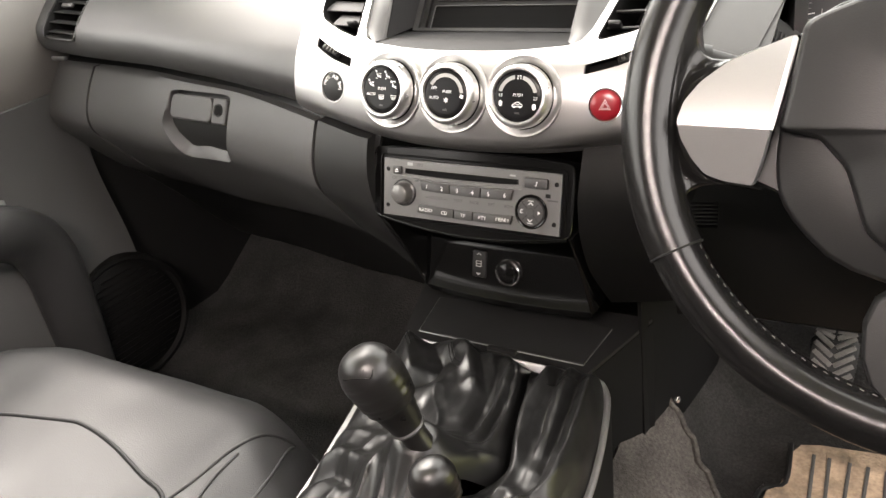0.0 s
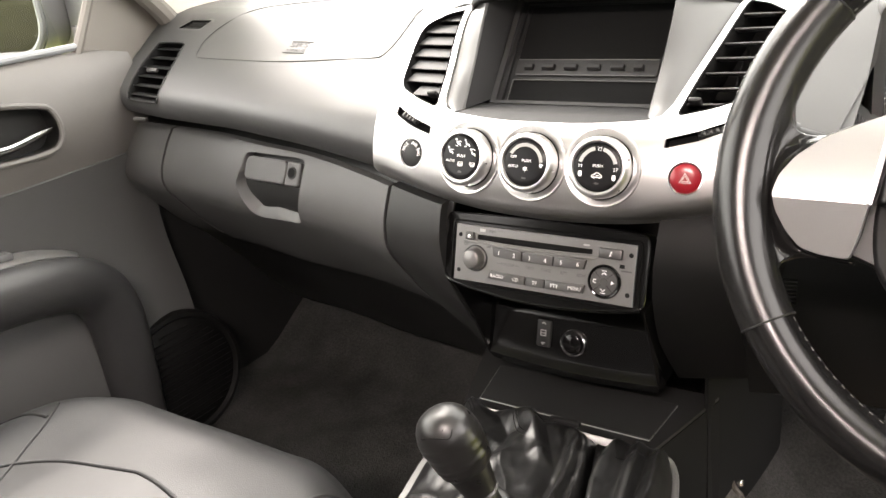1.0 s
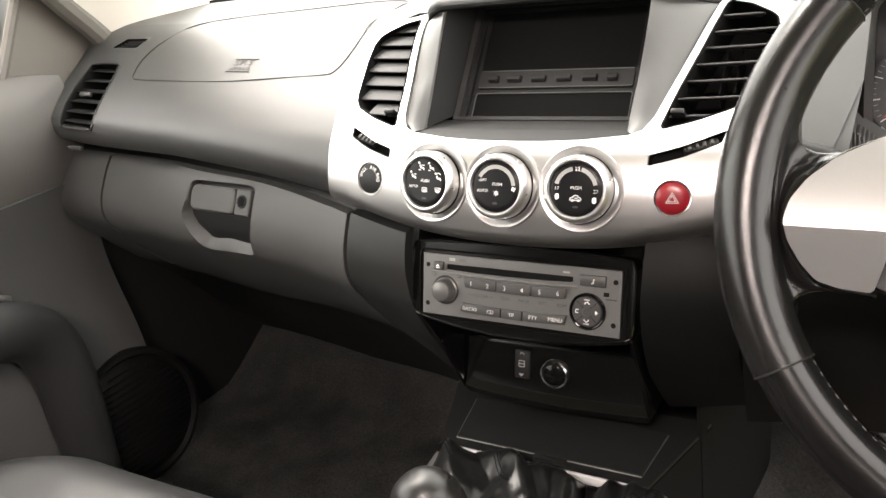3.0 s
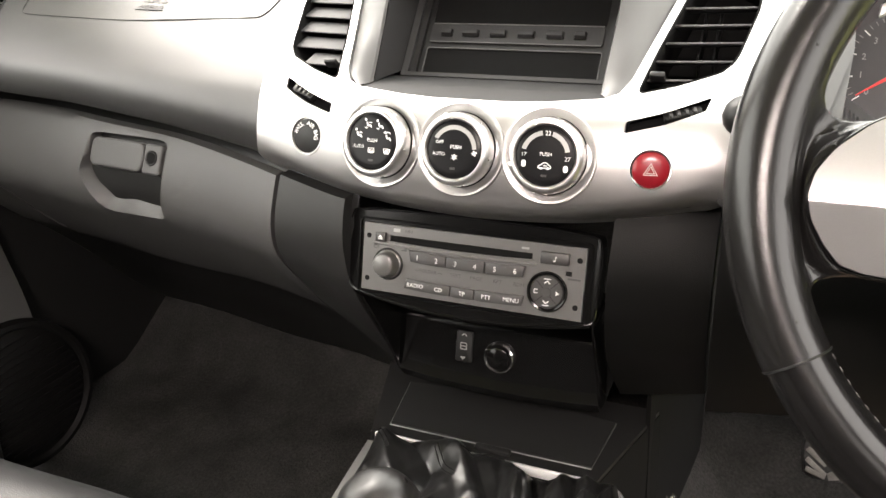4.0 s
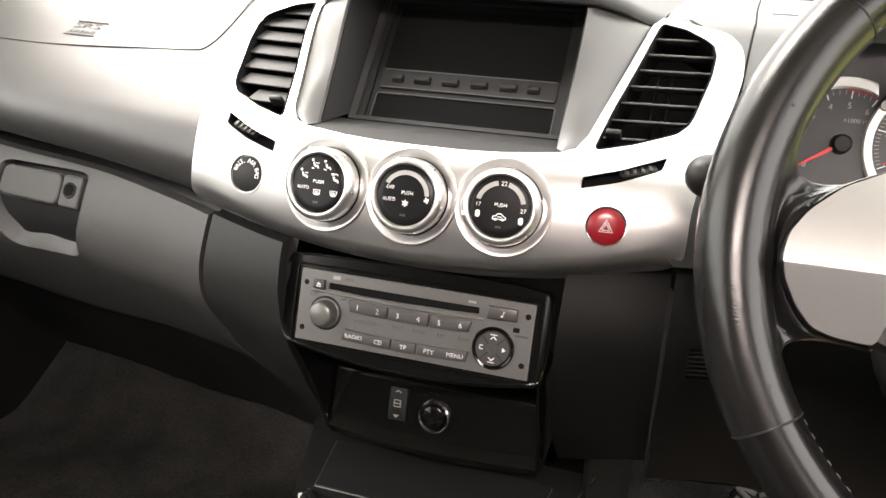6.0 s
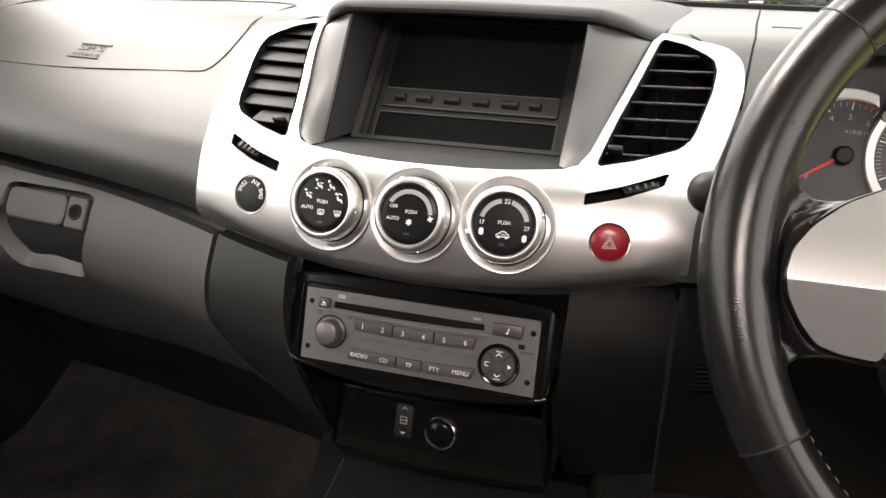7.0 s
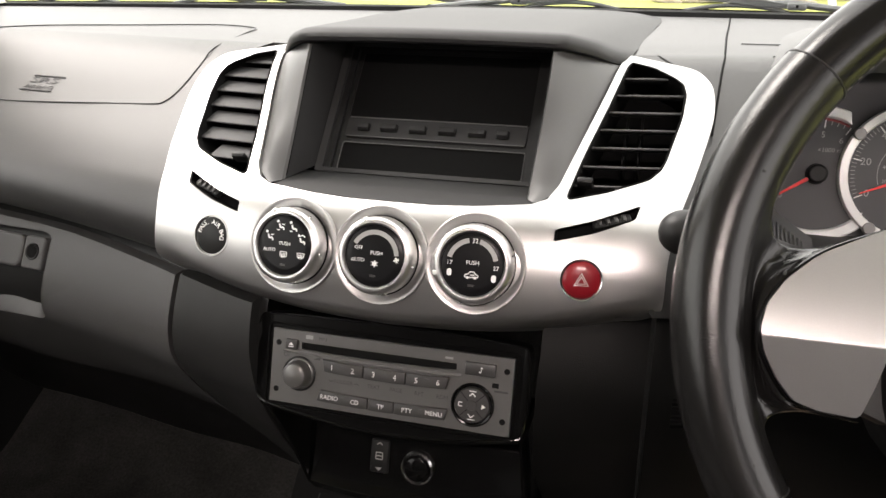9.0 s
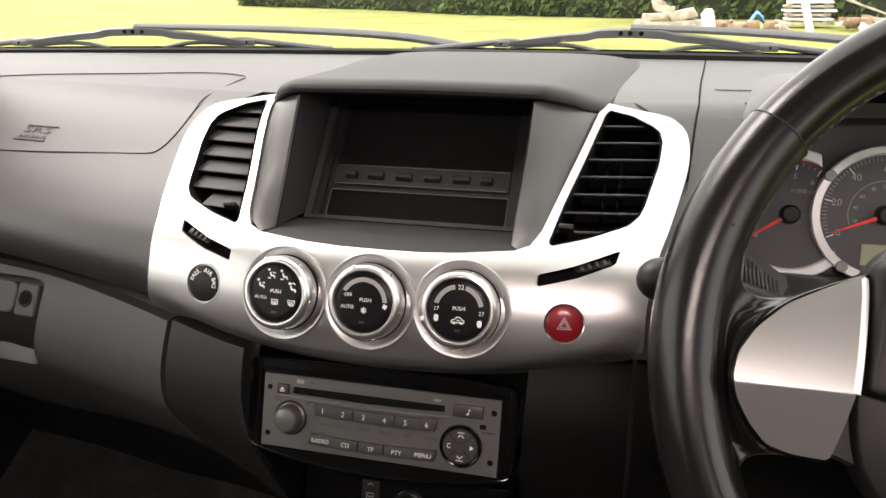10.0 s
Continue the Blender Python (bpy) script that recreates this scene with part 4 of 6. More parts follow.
def keys(u0, u1, v, h, groups, texts, size, slant=2.2):
    """A row of keys in groups, with slanted ends, sagging in the middle."""
    w = (u1 - u0) / len(texts)
    k = 0
    for g in groups:
        a, b = u0 + w * k, u0 + w * (k + g)
        sag = lambda u: -1.3 * (1 - ((u - (u0 + u1) / 2) / ((u1 - u0) / 2)) ** 2)
        la, lb = (slant if k == 0 else .5), (slant if k + g == len(texts) else .5)
        top = [(a + .3 + (b - a - .6) * i / 6, v + h / 2 + sag(a + (b - a) * i / 6)) for i in range(7)]
        bot = [(a + la + (b - a - la - lb) * i / 6, v - h / 2 + sag(a + (b - a) * i / 6)) for i in range(7)]
        if k == 0 and h < 8.7:
            top, bot = [(x + (slant if i == 0 else 0), y) for i, (x, y) in enumerate(top)], [(x - (slant if i == 0 else 0), y) for i, (x, y) in enumerate(bot)]
        o = [((x - 94) / 1000, y / 1000) for x, y in bot + top[::-1]]
        key = part("preset_key", prism(o, .0030, RM @ Matrix.Translation((0, 0, .0048)), .0006), KEYCAP, radio)
        for j in range(g):
            u = a + w * (j + .5)
            lettering(texts[k + j], size, R(u, v + sag(u) - .3, .0079), KEY_PRINT, key)
        if g == 2:
            u = a + w
            bar((-.0015, .002), (.0015, .002), .0006, R(u, v + sag(u), .0079), INK, key, "key_mark")
        k += g


keys(42.5, 142, 33.8, 9, (2, 2, 2), "123456", .0058)
keys(40, 142.5, 10.8, 8.4, (2, 1, 2), ("RADIO", "CD", "TP", "PTY", "MENU"), .0048)
for text, u in (("FOLDER", 60), ("TEXT", 84), ("PAGE", 101.5), ("RPT", 119.5), ("RDM", 137)):
    lettering(text, .0042, R(u, 22.6, .0052), INK, face, depth=.00005)
for u, s in ((50, 1), (70.5, -1)):
    bar((-.0018, s * .0006), (0, -s * .0006), .0005, R(u, 22.6, .0052), INK, face)
    bar((0, -s * .0006), (.0018, s * .0006), .0005, R(u, 22.6, .0052), INK, face)
bar((-.003, 0), (.003, 0), .003, R(30, 53.3, .0052), GREY_PRINT, face, "print_bar")
lettering("MP3", .0038, R(41, 53.0, .0052), INK, face)
bar((-.003, 0), (.003, 0), .0016, R(140, 52, .0052), GREY_PRINT, face, "print_bar")
bar((-.0024, 0), (.0024, 0), .0035, R(175.5, 36.5, .0054), VOID, face, "sensor_window")
bar((-.005, 0), (.005, 0), .0014, R(180, 32.5, .0052), INK, face, "print_bar")
d = R(160, 20.5, .005)
dial = part("dial_ring", lathe([(.0160, -.001), (.0160, .0012), (.0150, .0022), (.0138, .0018), (.0136, 0)], d, 48), GLOSS, radio, "dark ring round the control pad")
part("dial_pad", lathe([(.0001, .0028), (.004, .0026), (.0125, .0024), (.0132, .001), (.0132, 0), (.0001, 0)], d, 48), KEYCAP, radio, "four-way control pad")
part("dial_hub", lathe([(.0001, .0029), (.0035, .0030), (.0040, .0024)], d, 24), KEYCAP, radio)
for k in range(4):
    mm = d @ Matrix.Rotation(radians(90 * k), 4, "Z") @ Matrix.Translation((0, .0085, .0027))
    if k in (0, 2):
        bar((-.0026, .0018), (.0026, .0018), .0006, mm, WHITE, dial, "pad_mark")
        bar((-.0022, -.0018), (0, .0004), .0007, mm, WHITE, dial, "pad_mark")
        bar((0, .0004), (.0022, -.0018), .0007, mm, WHITE, dial, "pad_mark")
    elif k == 3:
        part("pad_mark", prism([(-.0018, -.0012), (.0018, -.0012), (0, .0016)], .0002, mm), WHITE, dial)
    else:
        bar((-.0014, -.0014), (-.0014, .0012), .0006, mm, WHITE, dial, "pad_mark")
        bar((-.0014, .0012), (.0014, .0012), .0006, mm, WHITE, dial, "pad_mark")
        bar((.0014, .0012), (.0014, -.0014), .0006, mm, WHITE, dial, "pad_mark")
for a in (45, 135, 225, 315):
    c, s = math.cos(radians(a)), math.sin(radians(a))
    bar((.0045 * c, .0045 * s), (.0128 * c, .0128 * s), .0004, d @ Matrix.Translation((0, 0, .0027)), VOID, dial, "pad_joint")

# ---- driver's side of the dash: pad beside the panel, instrument cluster ----
outline = [(SEAM(z) - .0007, z) for z in steps(1.205, 1.2478, 12)] + [(PANEL_EDGE(z) - .003, z) for z in steps(1.2478, 1.205, 12)]
part("driver_pad", plate(outline, [], lambda x, z: upper(x, z, .0012), (0, .03, 0), (), steps(1.206, 1.246, 12)), DASH, dashboard, "", 50)
outline = [(.184, 1.10), (.236, 1.10), (.240, 1.15), (.256, 1.19), (.256, 1.2478)] + [(max(SEAM(max(1.19, z)) + .0007, PANEL_EDGE(z) - .003) if z > 1.195 else PANEL_EDGE(z) - .003, z) for z in steps(1.2478, 1.104, 20)]
part("driver_outer_pad", plate(outline, [], lambda x, z: upper(x, z, .0012), (0, .06, 0), steps(.19, .248, 9), steps(1.105, 1.245, 26)), DASH, dashboard, "", 50)
outline = [(.196, 1.10), (.245, 1.10), (.256, 1.19), (.256, 1.2478), (.150, 1.2478), (.150, 1.2464), (.178, 1.2425), (.200, 1.2335), (.2045, 1.215), (.199, 1.19), (.196, 1.16)]
part("pad_backing", plate(outline, [], lambda x, z: upper(x, z, -.0008), (0, .004, 0), steps(.155, .25, 10), steps(1.105, 1.245, 26)), DASH, dashboard, "", 50)
part("pad_joint", tube([upper(SEAM(z), z, .0012) for z in steps(1.203, 1.2465, 20)] + [Vector((SEAM_TOP(y), y, 1.2516)) for y in (.26, .30, .34, .40, .45, .50)], .0009, 6), VOID, dashboard)
dash_top("dash_top_driver", .2345, .76, 14, 1.2478, -1)
cluster = thing("instrument_cluster", (.385, .22, 1.08), "hooded instrument cluster with rev counter and speedometer", "instrument cluster")
# housing: a deep tub with a rounded hood
SHAPE = [(.249, 1.105), (.246, 1.16), (.245, 1.210), (.248, 1.2345), (.259, 1.249), (.281, 1.264), (.312, 1.2755), (.385, 1.284), (.470, 1.279), (.508, 1.268), (.530, 1.246), (.537, 1.210), (.538, 1.16), (.535, 1.105)]
line = [(p.x, p.z) for p in smooth_line([(x, 0, z) for x, z in SHAPE], 5)]
rows = []
for x, z in line:
    k = max(0, (z - 1.20) / .093)
    y0 = .165 - .030 * k
    d = Vector((x - .385, 0, z - 1.16))
    lip = Vector((.385, 0, 1.16)) + d * (1 - .010 / max(d.length, .06))
    deep = Vector((.385, 0, 1.16)) + d * (1 - .014 / max(d.length, .06))
    o = Vector((x, 0, z))
    mid = lip.lerp(o, .45)
    rows.append([(deep.x, .245, deep.z), (deep.x, y0 + .03, deep.z), (lip.x, y0 + .008, lip.z), (lip.lerp(o, .10).x, y0 + .001, lip.lerp(o, .10).z), (lip.lerp(o, .28).x, y0 + .003, lip.lerp(o, .28).z), (mid.x, y0 + .006, mid.z), (lip.lerp(o, .75).x, y0 + .014, lip.lerp(o, .75).z), (x, y0 + .030, z), (.385 + (x - .385) * 1.01, y0 + .07, z - .002), (.385 + (x - .385) * 1.02, .30, min(z - .008, 1.262)), (.385 + (x - .385) * 1.03, .46, min(z, 1.25) - .014)])
part("hood", loft(rows), DASH, cluster, "dark grained hood", 50)
dm = axes((.304, .2215, 1.1515), (0, -.96, .28))
sm = axes((.3775, .2195, 1.1560), (0, -.96, .28))
part("back_plate", box((.30, .19, .004), axes((.385, .234, 1.16), (0, -.96, .28)), .001), DIAL, cluster, "dark dial plate")
# ribbed lower cowl
rows = [[(x, .135, 1.085), (x, .14, 1.108 - .03 * (x - .25)), (x, .175, 1.112 - .03 * (x - .25)), (x, .225, 1.10)] for x in steps(.236, .56, 20)]
part("lower_cowl", loft(rows), DASH, cluster)
rib_hi = lambda x: 1.141 - .70 * (x - .247)
rib_lo = lambda x: 1.1185 - .28 * (x - .247)
for i in range(17):
    x = .2375 + i * .0033
    part("rib", tube([Vector((x, .152, rib_hi(x) + .004)), Vector((x, .1410, rib_hi(x) - .001)), Vector((x + .001, .1385, (rib_hi(x) + rib_lo(x)) / 2)), Vector((x + .002, .1385, rib_lo(x)))], .0010, 6), SMOOTH, cluster)
rows = [[(x, .17, rib_hi(x) + .008), (x, .153, rib_hi(x) + .003), (x, .1425, rib_hi(x) - .001), (x + .001, .1395, (rib_hi(x) + rib_lo(x)) / 2), (x + .002, .1395, rib_lo(x)), (x + .002, .142, rib_lo(x) - .003), (x + .002, .142, 1.10)] for x in steps(.234, .300, 10)]
part("rib_panel", loft(rows), SMOOTH, cluster, "ribbed corner panel")


def gauge(name, m, r, ring_arcs, mark_list, a0, a1, n_minor, needle_a, label, inset=.0145, size=.0072, band=.0090):
    ob = part(name, lathe([(.0001, .001), (r, .001), (r, -.002)], m, 64), DIAL, cluster, label)
    for a0r, a1r, taper in ring_arcs:
        rows = []
        for u in steps(0, 1, 60):
            a = radians(a0r + (a1r - a0r) * u)
            w = band * (min(1, 3.2 * math.sin(math.pi * min(.99, max(.01, u)))) if taper else 1)
            c, s = math.cos(a), math.sin(a)
            rows.append([m @ Vector((q * c, q * s, h)) for q, h in ((r - .0005, .001), (r, .004), (r + .12 * w, .0052), (r + .85 * w, .0048), (r + w, .003), (r + w, -.002))])
        part("bezel", loft(rows), BEZEL, ob, "satin silver ring")
    f = m @ Matrix.Translation((0, 0, .0013))
    for i in range(n_minor + 1):
        a = radians(a0 + (a1 - a0) * i / n_minor)
        major = i % (n_minor // (len(mark_list) - 1)) == 0
        q = .0065 if major else .0035
        bar(((r - .002 - q) * math.cos(a), (r - .002 - q) * math.sin(a)), ((r - .002) * math.cos(a), (r - .002) * math.sin(a)), .0009 if major else .0005, f, WHITE if major else GREY_PRINT, ob, "tick")
    for i, t in enumerate(mark_list):
        a = radians(a0 + (a1 - a0) * i / (len(mark_list) - 1))
        lettering(t, size, f @ Matrix.Translation(((r - inset) * math.cos(a), (r - inset) * math.sin(a), 0)), GREY_PRINT, ob)
    a = radians(needle_a)
    c, s = math.cos(a), math.sin(a)
    w = m @ Matrix.Translation((0, 0, .006))
    part("needle", prism([(.008 * c - .0016 * s, .008 * s + .0016 * c), (.008 * c + .0016 * s, .008 * s - .0016 * c), ((r - .006) * c + .0004 * s, (r - .006) * s - .0004 * c), ((r - .006) * c - .0004 * s, (r - .006) * s + .0004 * c)], .0012, w), NEEDLE, ob, "red needle")
    part("needle_hub", lathe([(.0001, .0115), (.006, .0112), (.0078, .0095), (.0085, .003), (.0085, .001)], m, 32), DARK, ob, "black needle hub")
    return ob


tach = gauge("rev_counter", dm, .047, [(62, 122, True), (222, 322, True)], list("0123456"), 217, 60, 24, 214, "dark rev counter dial")
lettering("×1000 r/min", .0052, dm @ Matrix.Translation((.012, .020, .0013)), GREY_PRINT, tach)
arc_mark(.0455, 92, 62, .0022, dm @ Matrix.Translation((0, 0, .0012)), RED, tach, "red_zone")
speedo = gauge("speedometer", sm, .0505, [(-50, 310, False)], ["0", "20", "40", "60", "80", "100", "120"], 206, -26, 60, 203, "dark speedometer dial", .0118, .0085, .0075)
for a in (146, 236, 304):
    part("ring_notch", lathe([(.0001, .0062), (.0042, .0062), (.0050, .0052), (.0052, .003)], sm @ Matrix.Translation((.0545 * math.cos(radians(a)), .0545 * math.sin(radians(a)), 0)), 24), FRAME_METAL, speedo, "half-round tab on the ring")
arc_mark(.0285, 200, -20, .0005, sm @ Matrix.Translation((0, 0, .0013)), GREY_PRINT, speedo)
for t, a in (("20", 196), ("40", 168), ("60", 142), ("80", 116), ("100", 92)):
    lettering(t, .0042, sm @ Matrix.Translation((.0235 * math.cos(radians(a)), .0235 * math.sin(radians(a)), .0013)), GREY_PRINT, speedo)
part("display", prism(rrect(.002, -.034, .036, .018, .001), .0012, sm @ Matrix.Translation((0, 0, .0008))), LCD, cluster, "olive grey display panel")

# ---- steering wheel ----
WC = Vector((.385, -.116, 1.176))
WM = axes(WC, (0, -.899, .438), (0, .438, .899))
wheel = thing("steering_wheel", WC, "black leather steering wheel with silver spoke trims", "steering wheel")
WR = .1755


def rim(name, a0, a1, thick, mat, label):
    rows = []
    for a in (radians(x) for x in steps(a0, a1, max(12, int(abs(a1 - a0) / 2.5)))):
        c, s = math.cos(a), math.sin(a)
        rows.append([WM @ Vector(((WR + thick(math.degrees(a)) * math.cos(b)) * c, (WR + thick(math.degrees(a)) * math.cos(b)) * s, 1.12 * thick(math.degrees(a)) * math.sin(b))) for b in (2 * math.pi * j / 20 for j in range(20))])
    return part(name, loft(rows, closed=True, caps=True), mat, wheel, label, 60)


grip = lambda a: .0168 + .0014 * math.exp(-((a % 360 - 180) / 26) ** 2) + .0014 * math.exp(-((min(a % 360, 360 - a % 360)) / 26) ** 2)
plain = lambda a: .0160
rim("left_grip", 142.4, 211.6, grip, GRIP, "grained leather grip")
rim("lower_rim", 211.9, 328.1, plain, LEATHER, "smooth black leather rim")
rim("right_grip", 328.4, 397.6, grip, GRIP, "grained leather grip")
rim("upper_rim", 37.9, 142.1, plain, LEATHER, "smooth black leather rim")
for a in (142.2, 211.8, 328.2, 37.8):
    c = WM @ Vector((WR * math.cos(radians(a)), WR * math.sin(radians(a)), 0))
    t = WM.to_3x3() @ Vector((math.cos(radians(a)), math.sin(radians(a)), 0))
    n3 = WM.to_3x3() @ Vector((0, 0, 1))
    ring = [c + .0166 * (math.cos(b) * t + 1.12 * math.sin(b) * n3) for b in (2 * math.pi * j / 28 for j in range(28))]
    part("seam", tube(ring, .0007, 6, True), DARK, wheel, "seam between the leather sections")
st = []
for k in range(150):
    a = radians(146 + k * 360 / 150)
    c, s = math.cos(a), math.sin(a)
    st.append(box((.0007, .0030, .0006), WM @ Matrix.Translation(((WR - .0157) * c, (WR - .0157) * s, .0062)) @ Matrix.Rotation(a, 4, "Z") @ Matrix.Rotation(.35, 4, "X"), .0003, 1))
tagged(part("stitching", merged(*st), STITCH, wheel, "grey thread stitching inside the rim"), kind="stuff")


def cushion(outline, z0, z1, m, bulge, rings=6, shrink=.12):
    """A padded slab: an outline that rounds over to a raised middle."""
    cx, cy = sum(p[0] for p in outline) / len(outline), sum(p[1] for p in outline) / len(outline)
    rows = [[m @ Vector((x, y, z0)) for x, y in outline]]
    for k in steps(0, 1, rings):
        a = k * math.pi / 2
        f = 1 - shrink * (1 - math.cos(a))
        rows.append([m @ Vector((cx + (x - cx) * f, cy + (y - cy) * f, z0 + (z1 - z0) * (.35 + .65 * math.sin(a)))) for x, y in outline])
    for f, h in ((.6, .7), (.3, .93), (.05, 1)):
        rows.append([m @ Vector((cx + (x - cx) * (1 - shrink) * f, cy + (y - cy) * (1 - shrink) * f, z1 + bulge * h)) for x, y in outline])
    return loft(rows, closed=True, caps=True)


def mirror2(o):
    return [(-x, y) for x, y in o][::-1]


# each silver trim: an upper face that leans back, a crease, and a lower face that turns under
TRIM_O = [(-.1548, -.0135), (-.1525, -.0020), (-.1450, .0100), (-.1310, .0230), (-.1130, .0325), (-.0985, .0395), (-.0965, .0392), (-.0970, .0300), (-.0990, .0090), (-.1020, -.0145), (-.1055, -.0330), (-.1090, -.0462), (-.1110, -.0480), (-.1260, -.0470), (-.1370, -.0440), (-.1450, -.0355), (-.1520, -.0240)]
CREASE = -.0162


def trim_h(y):
    d = y - CREASE
    return .0195 - .16 * d - 2.6 * d * d if d > 0 else .0195 + .42 * d


web_a = smooth_line([(-.0965, .0405, 0), (-.1130, .0338, 0), (-.1315, .0242, 0), (-.1458, .0110, 0), (-.1535, -.0016, 0), (-.1560, -.0135, 0), (-.1532, -.0246, 0), (-.1460, -.0364, 0), (-.1378, -.0452, 0), (-.1262, -.0484, 0), (-.1105, -.0495, 0)], 5)
for flip in (1, -1):
    to = TRIM_O if flip > 0 else mirror2(TRIM_O)
    n_w = len(web_a)
    rows = []
    for i, e in enumerate(web_a):
        q = i / (n_w - 1)
        a = radians(160 + 46 * q)
        th = grip(math.degrees(a))
        c, s_ = math.cos(a), math.sin(a)
        inner_p = Vector(((WR - th * .94) * c, (WR - th * .94) * s_, 0))
        mid = (inner_p + e) / 2
        pull = (1 - 2 * q)
        ctrl = mid.lerp(Vector((-.166, .004, 0)) if pull > 0 else Vector((-.160, -.043, 0)), min(1, abs(pull) * 1.5) ** .8)
        edge = 1 - max(0, abs(pull) - .80) / .20
        row = []
        for b in (90, 70, 50, 34):
            b = radians(b)
            row.append(Vector(((WR - th * math.cos(b)) * c, (WR - th * math.cos(b)) * s_, 1.12 * th * math.sin(b))))
        z0 = row[-1].z
        zt = trim_h(e.y) - .0055
        for u in steps(.14, 1, 9):
            p = inner_p * (1 - u) ** 2 + ctrl * 2 * u * (1 - u) + Vector((e.x, e.y, 0)) * u * u
            dip = .0045 * math.sin(math.pi * min(1, u * 1.05)) ** 2 * edge
            p.z = z0 + (zt - z0) * u - dip - (1 - edge) * .006 * math.sin(math.pi * u)
            row.append(p)
        lip = Vector((e.x, e.y, zt))
        row += [lip + Vector((.0003, 0, .0022)), lip + Vector((.0012, 0, .0028)), lip + Vector((.0024, 0, .0010)), lip + Vector((.003, 0, -.004))]
        rows.append(row)
    over = lambda row, dz, dy: [p + Vector((0, dy * min(1, max(0, k - 3) / 4), dz * min(1, max(0, k - 2) / 3))) for k, p in enumerate(row)]
    rows = [over(rows[0], -.026, -.001), over(rows[0], -.012, .0012), over(rows[0], -.004, .0012)] + rows + [over(rows[-1], -.004, -.0012), over(rows[-1], -.012, -.0012), over(rows[-1], -.026, .001)]
    rows = [[WM @ Vector((flip * p.x, p.y, p.z)) for p in r] for r in rows]
    part("spoke_leather", loft(rows), GRIP, wheel, "leather web from the rim to the spoke", 70)
    ys = [.034, .028, .021, .014, .007, 0, -.006, -.011, CREASE + .0012, CREASE, CREASE - .0012, -.024, -.034, -.042]
    bm = plate(soften(dense(to, 2), 1), [], lambda x, y: WM @ Vector((x, y, trim_h(y))), WM.to_3x3() @ Vector((0, 0, -.012)), (), ys)
    part("spoke_trim", bm, SPOKE_SILVER, wheel, "satin silver spoke trim", 40)
    edge_line = [WM @ Vector((flip * x, y, trim_h(y) + .0002)) for x, y in ((-.0972, .0375), (-.0974, .0300), (-.0983, .0200), (-.0994, .0090), (-.1008, -.0040), (-.1023, CREASE))]
    part("trim_edge", tube(smooth_line(edge_line, 4), .0016, 8), BEZEL, wheel, "bright edge of the trim")
    part("spoke_core", cushion([(flip * x, y) for x, y in ((-.150, .012), (-.10, .034), (-.085, .04), (-.085, -.055), (-.11, -.046), (-.145, -.035))], -.022, -.004, WM, 0, 3, .05), DARK, wheel, "dark core behind the trim")
HUB = soften([(-.0955, .052), (-.05, .070), (.05, .070), (.0955, .052), (.098, .01), (.102, -.03), (.094, -.062), (.05, -.098), (-.05, -.098), (-.094, -.062), (-.102, -.03), (-.098, .01)], 2)
part("hub_base", cushion(HUB, -.022, .002, WM, .002, 6, .04), DARK, wheel, "dark lower hub cover", 60)
PAD = soften(dense([(-.0935, .046), (-.05, .066), (.05, .066), (.0935, .046), (.0965, .008), (.0995, -.0150), (.078, -.018), (.062, -.034), (.048, -.068), (.03, -.082), (-.03, -.082), (-.048, -.068), (-.062, -.034), (-.078, -.018), (-.0995, -.0150), (-.0965, .008)], 3), 2)
part("airbag_hub", cushion(PAD, -.004, .020, WM, .010, 6, .05), DARK, wheel, "dark grey grained airbag pad", 60)
low = soften([(-.045, -.09), (.045, -.09), (.038, -.168), (-.038, -.168)], 2)
part("lower_spoke", cushion(low, -.016, .004, WM, .001, 4, .06), DARK, wheel, "dark lower spoke")
column = thing("steering_column", WC + Vector((0, .1, -.06)), "dark grey plastic steering column cowl", "steering column")
cm = WM @ Matrix.Translation((0, -.012, 0))
rows = [[cm @ Vector((q * math.cos(a) * .062, q * math.sin(a) * .062 - dz, h)) for a in (2 * math.pi * j / 28 for j in range(28))] for q, h, dz in ((.2, -.028, 0), (.95, -.028, 0), (1.05, -.04, .002), (1.12, -.09, .006), (1.15, -.16, .012), (1.1, -.23, .02))]
part("cowl", loft(rows, closed=True, caps=True), DARK, column)
stalk = thing("indicator_stalk", (.187, -.03, 1.18), "black indicator stalk behind the steering wheel", "stalk")
part("rod", tube(smooth_line([(.345, .03, 1.12), (.27, -.008, 1.155), (.222, -.030, 1.176)], 5), lambda k: .0085 - .001 * k, 14), DARK, stalk)
part("grip", tube([Vector((.226, -.029, 1.1755)).lerp(Vector((.1825, -.0405, 1.1797)), k) for k in steps(0, 1, 24)], lambda k: .0092 + .0043 * k / .6 if k < .6 else max(.0004, .0135 * (1 - ((k - .6) / .4) ** 2.2) ** .5), 20), DARK, stalk, "rounded stalk grip")

# ---- centre console, gaiters and levers ----
console = thing("centre_console", (0, 0, .56), "dark plastic centre console with a closed lidded tray", "console")
TOPZ = .839


def half_width(y):
    return .108 + .30 * max(0, y - .01) if y > .01 else .108 + .10 * (.01 - y)


top, left_w, right_w = [], [], []
for y in steps(.01, .125, 8):
    w = half_width(y)
    top.append([(-w - .001, y, TOPZ - .004), (-w, y, TOPZ), (w, y, TOPZ), (w + .0002, y, TOPZ - .004)])
    left_w.append([(-w - .03, y, .60), (-w - .006, y, .80), (-w - .0012, y, TOPZ - .0042)])
    right_w.append([(w + .0012, y, TOPZ - .0042), (w + .003, y, .80), (w + .004, y, .60)])
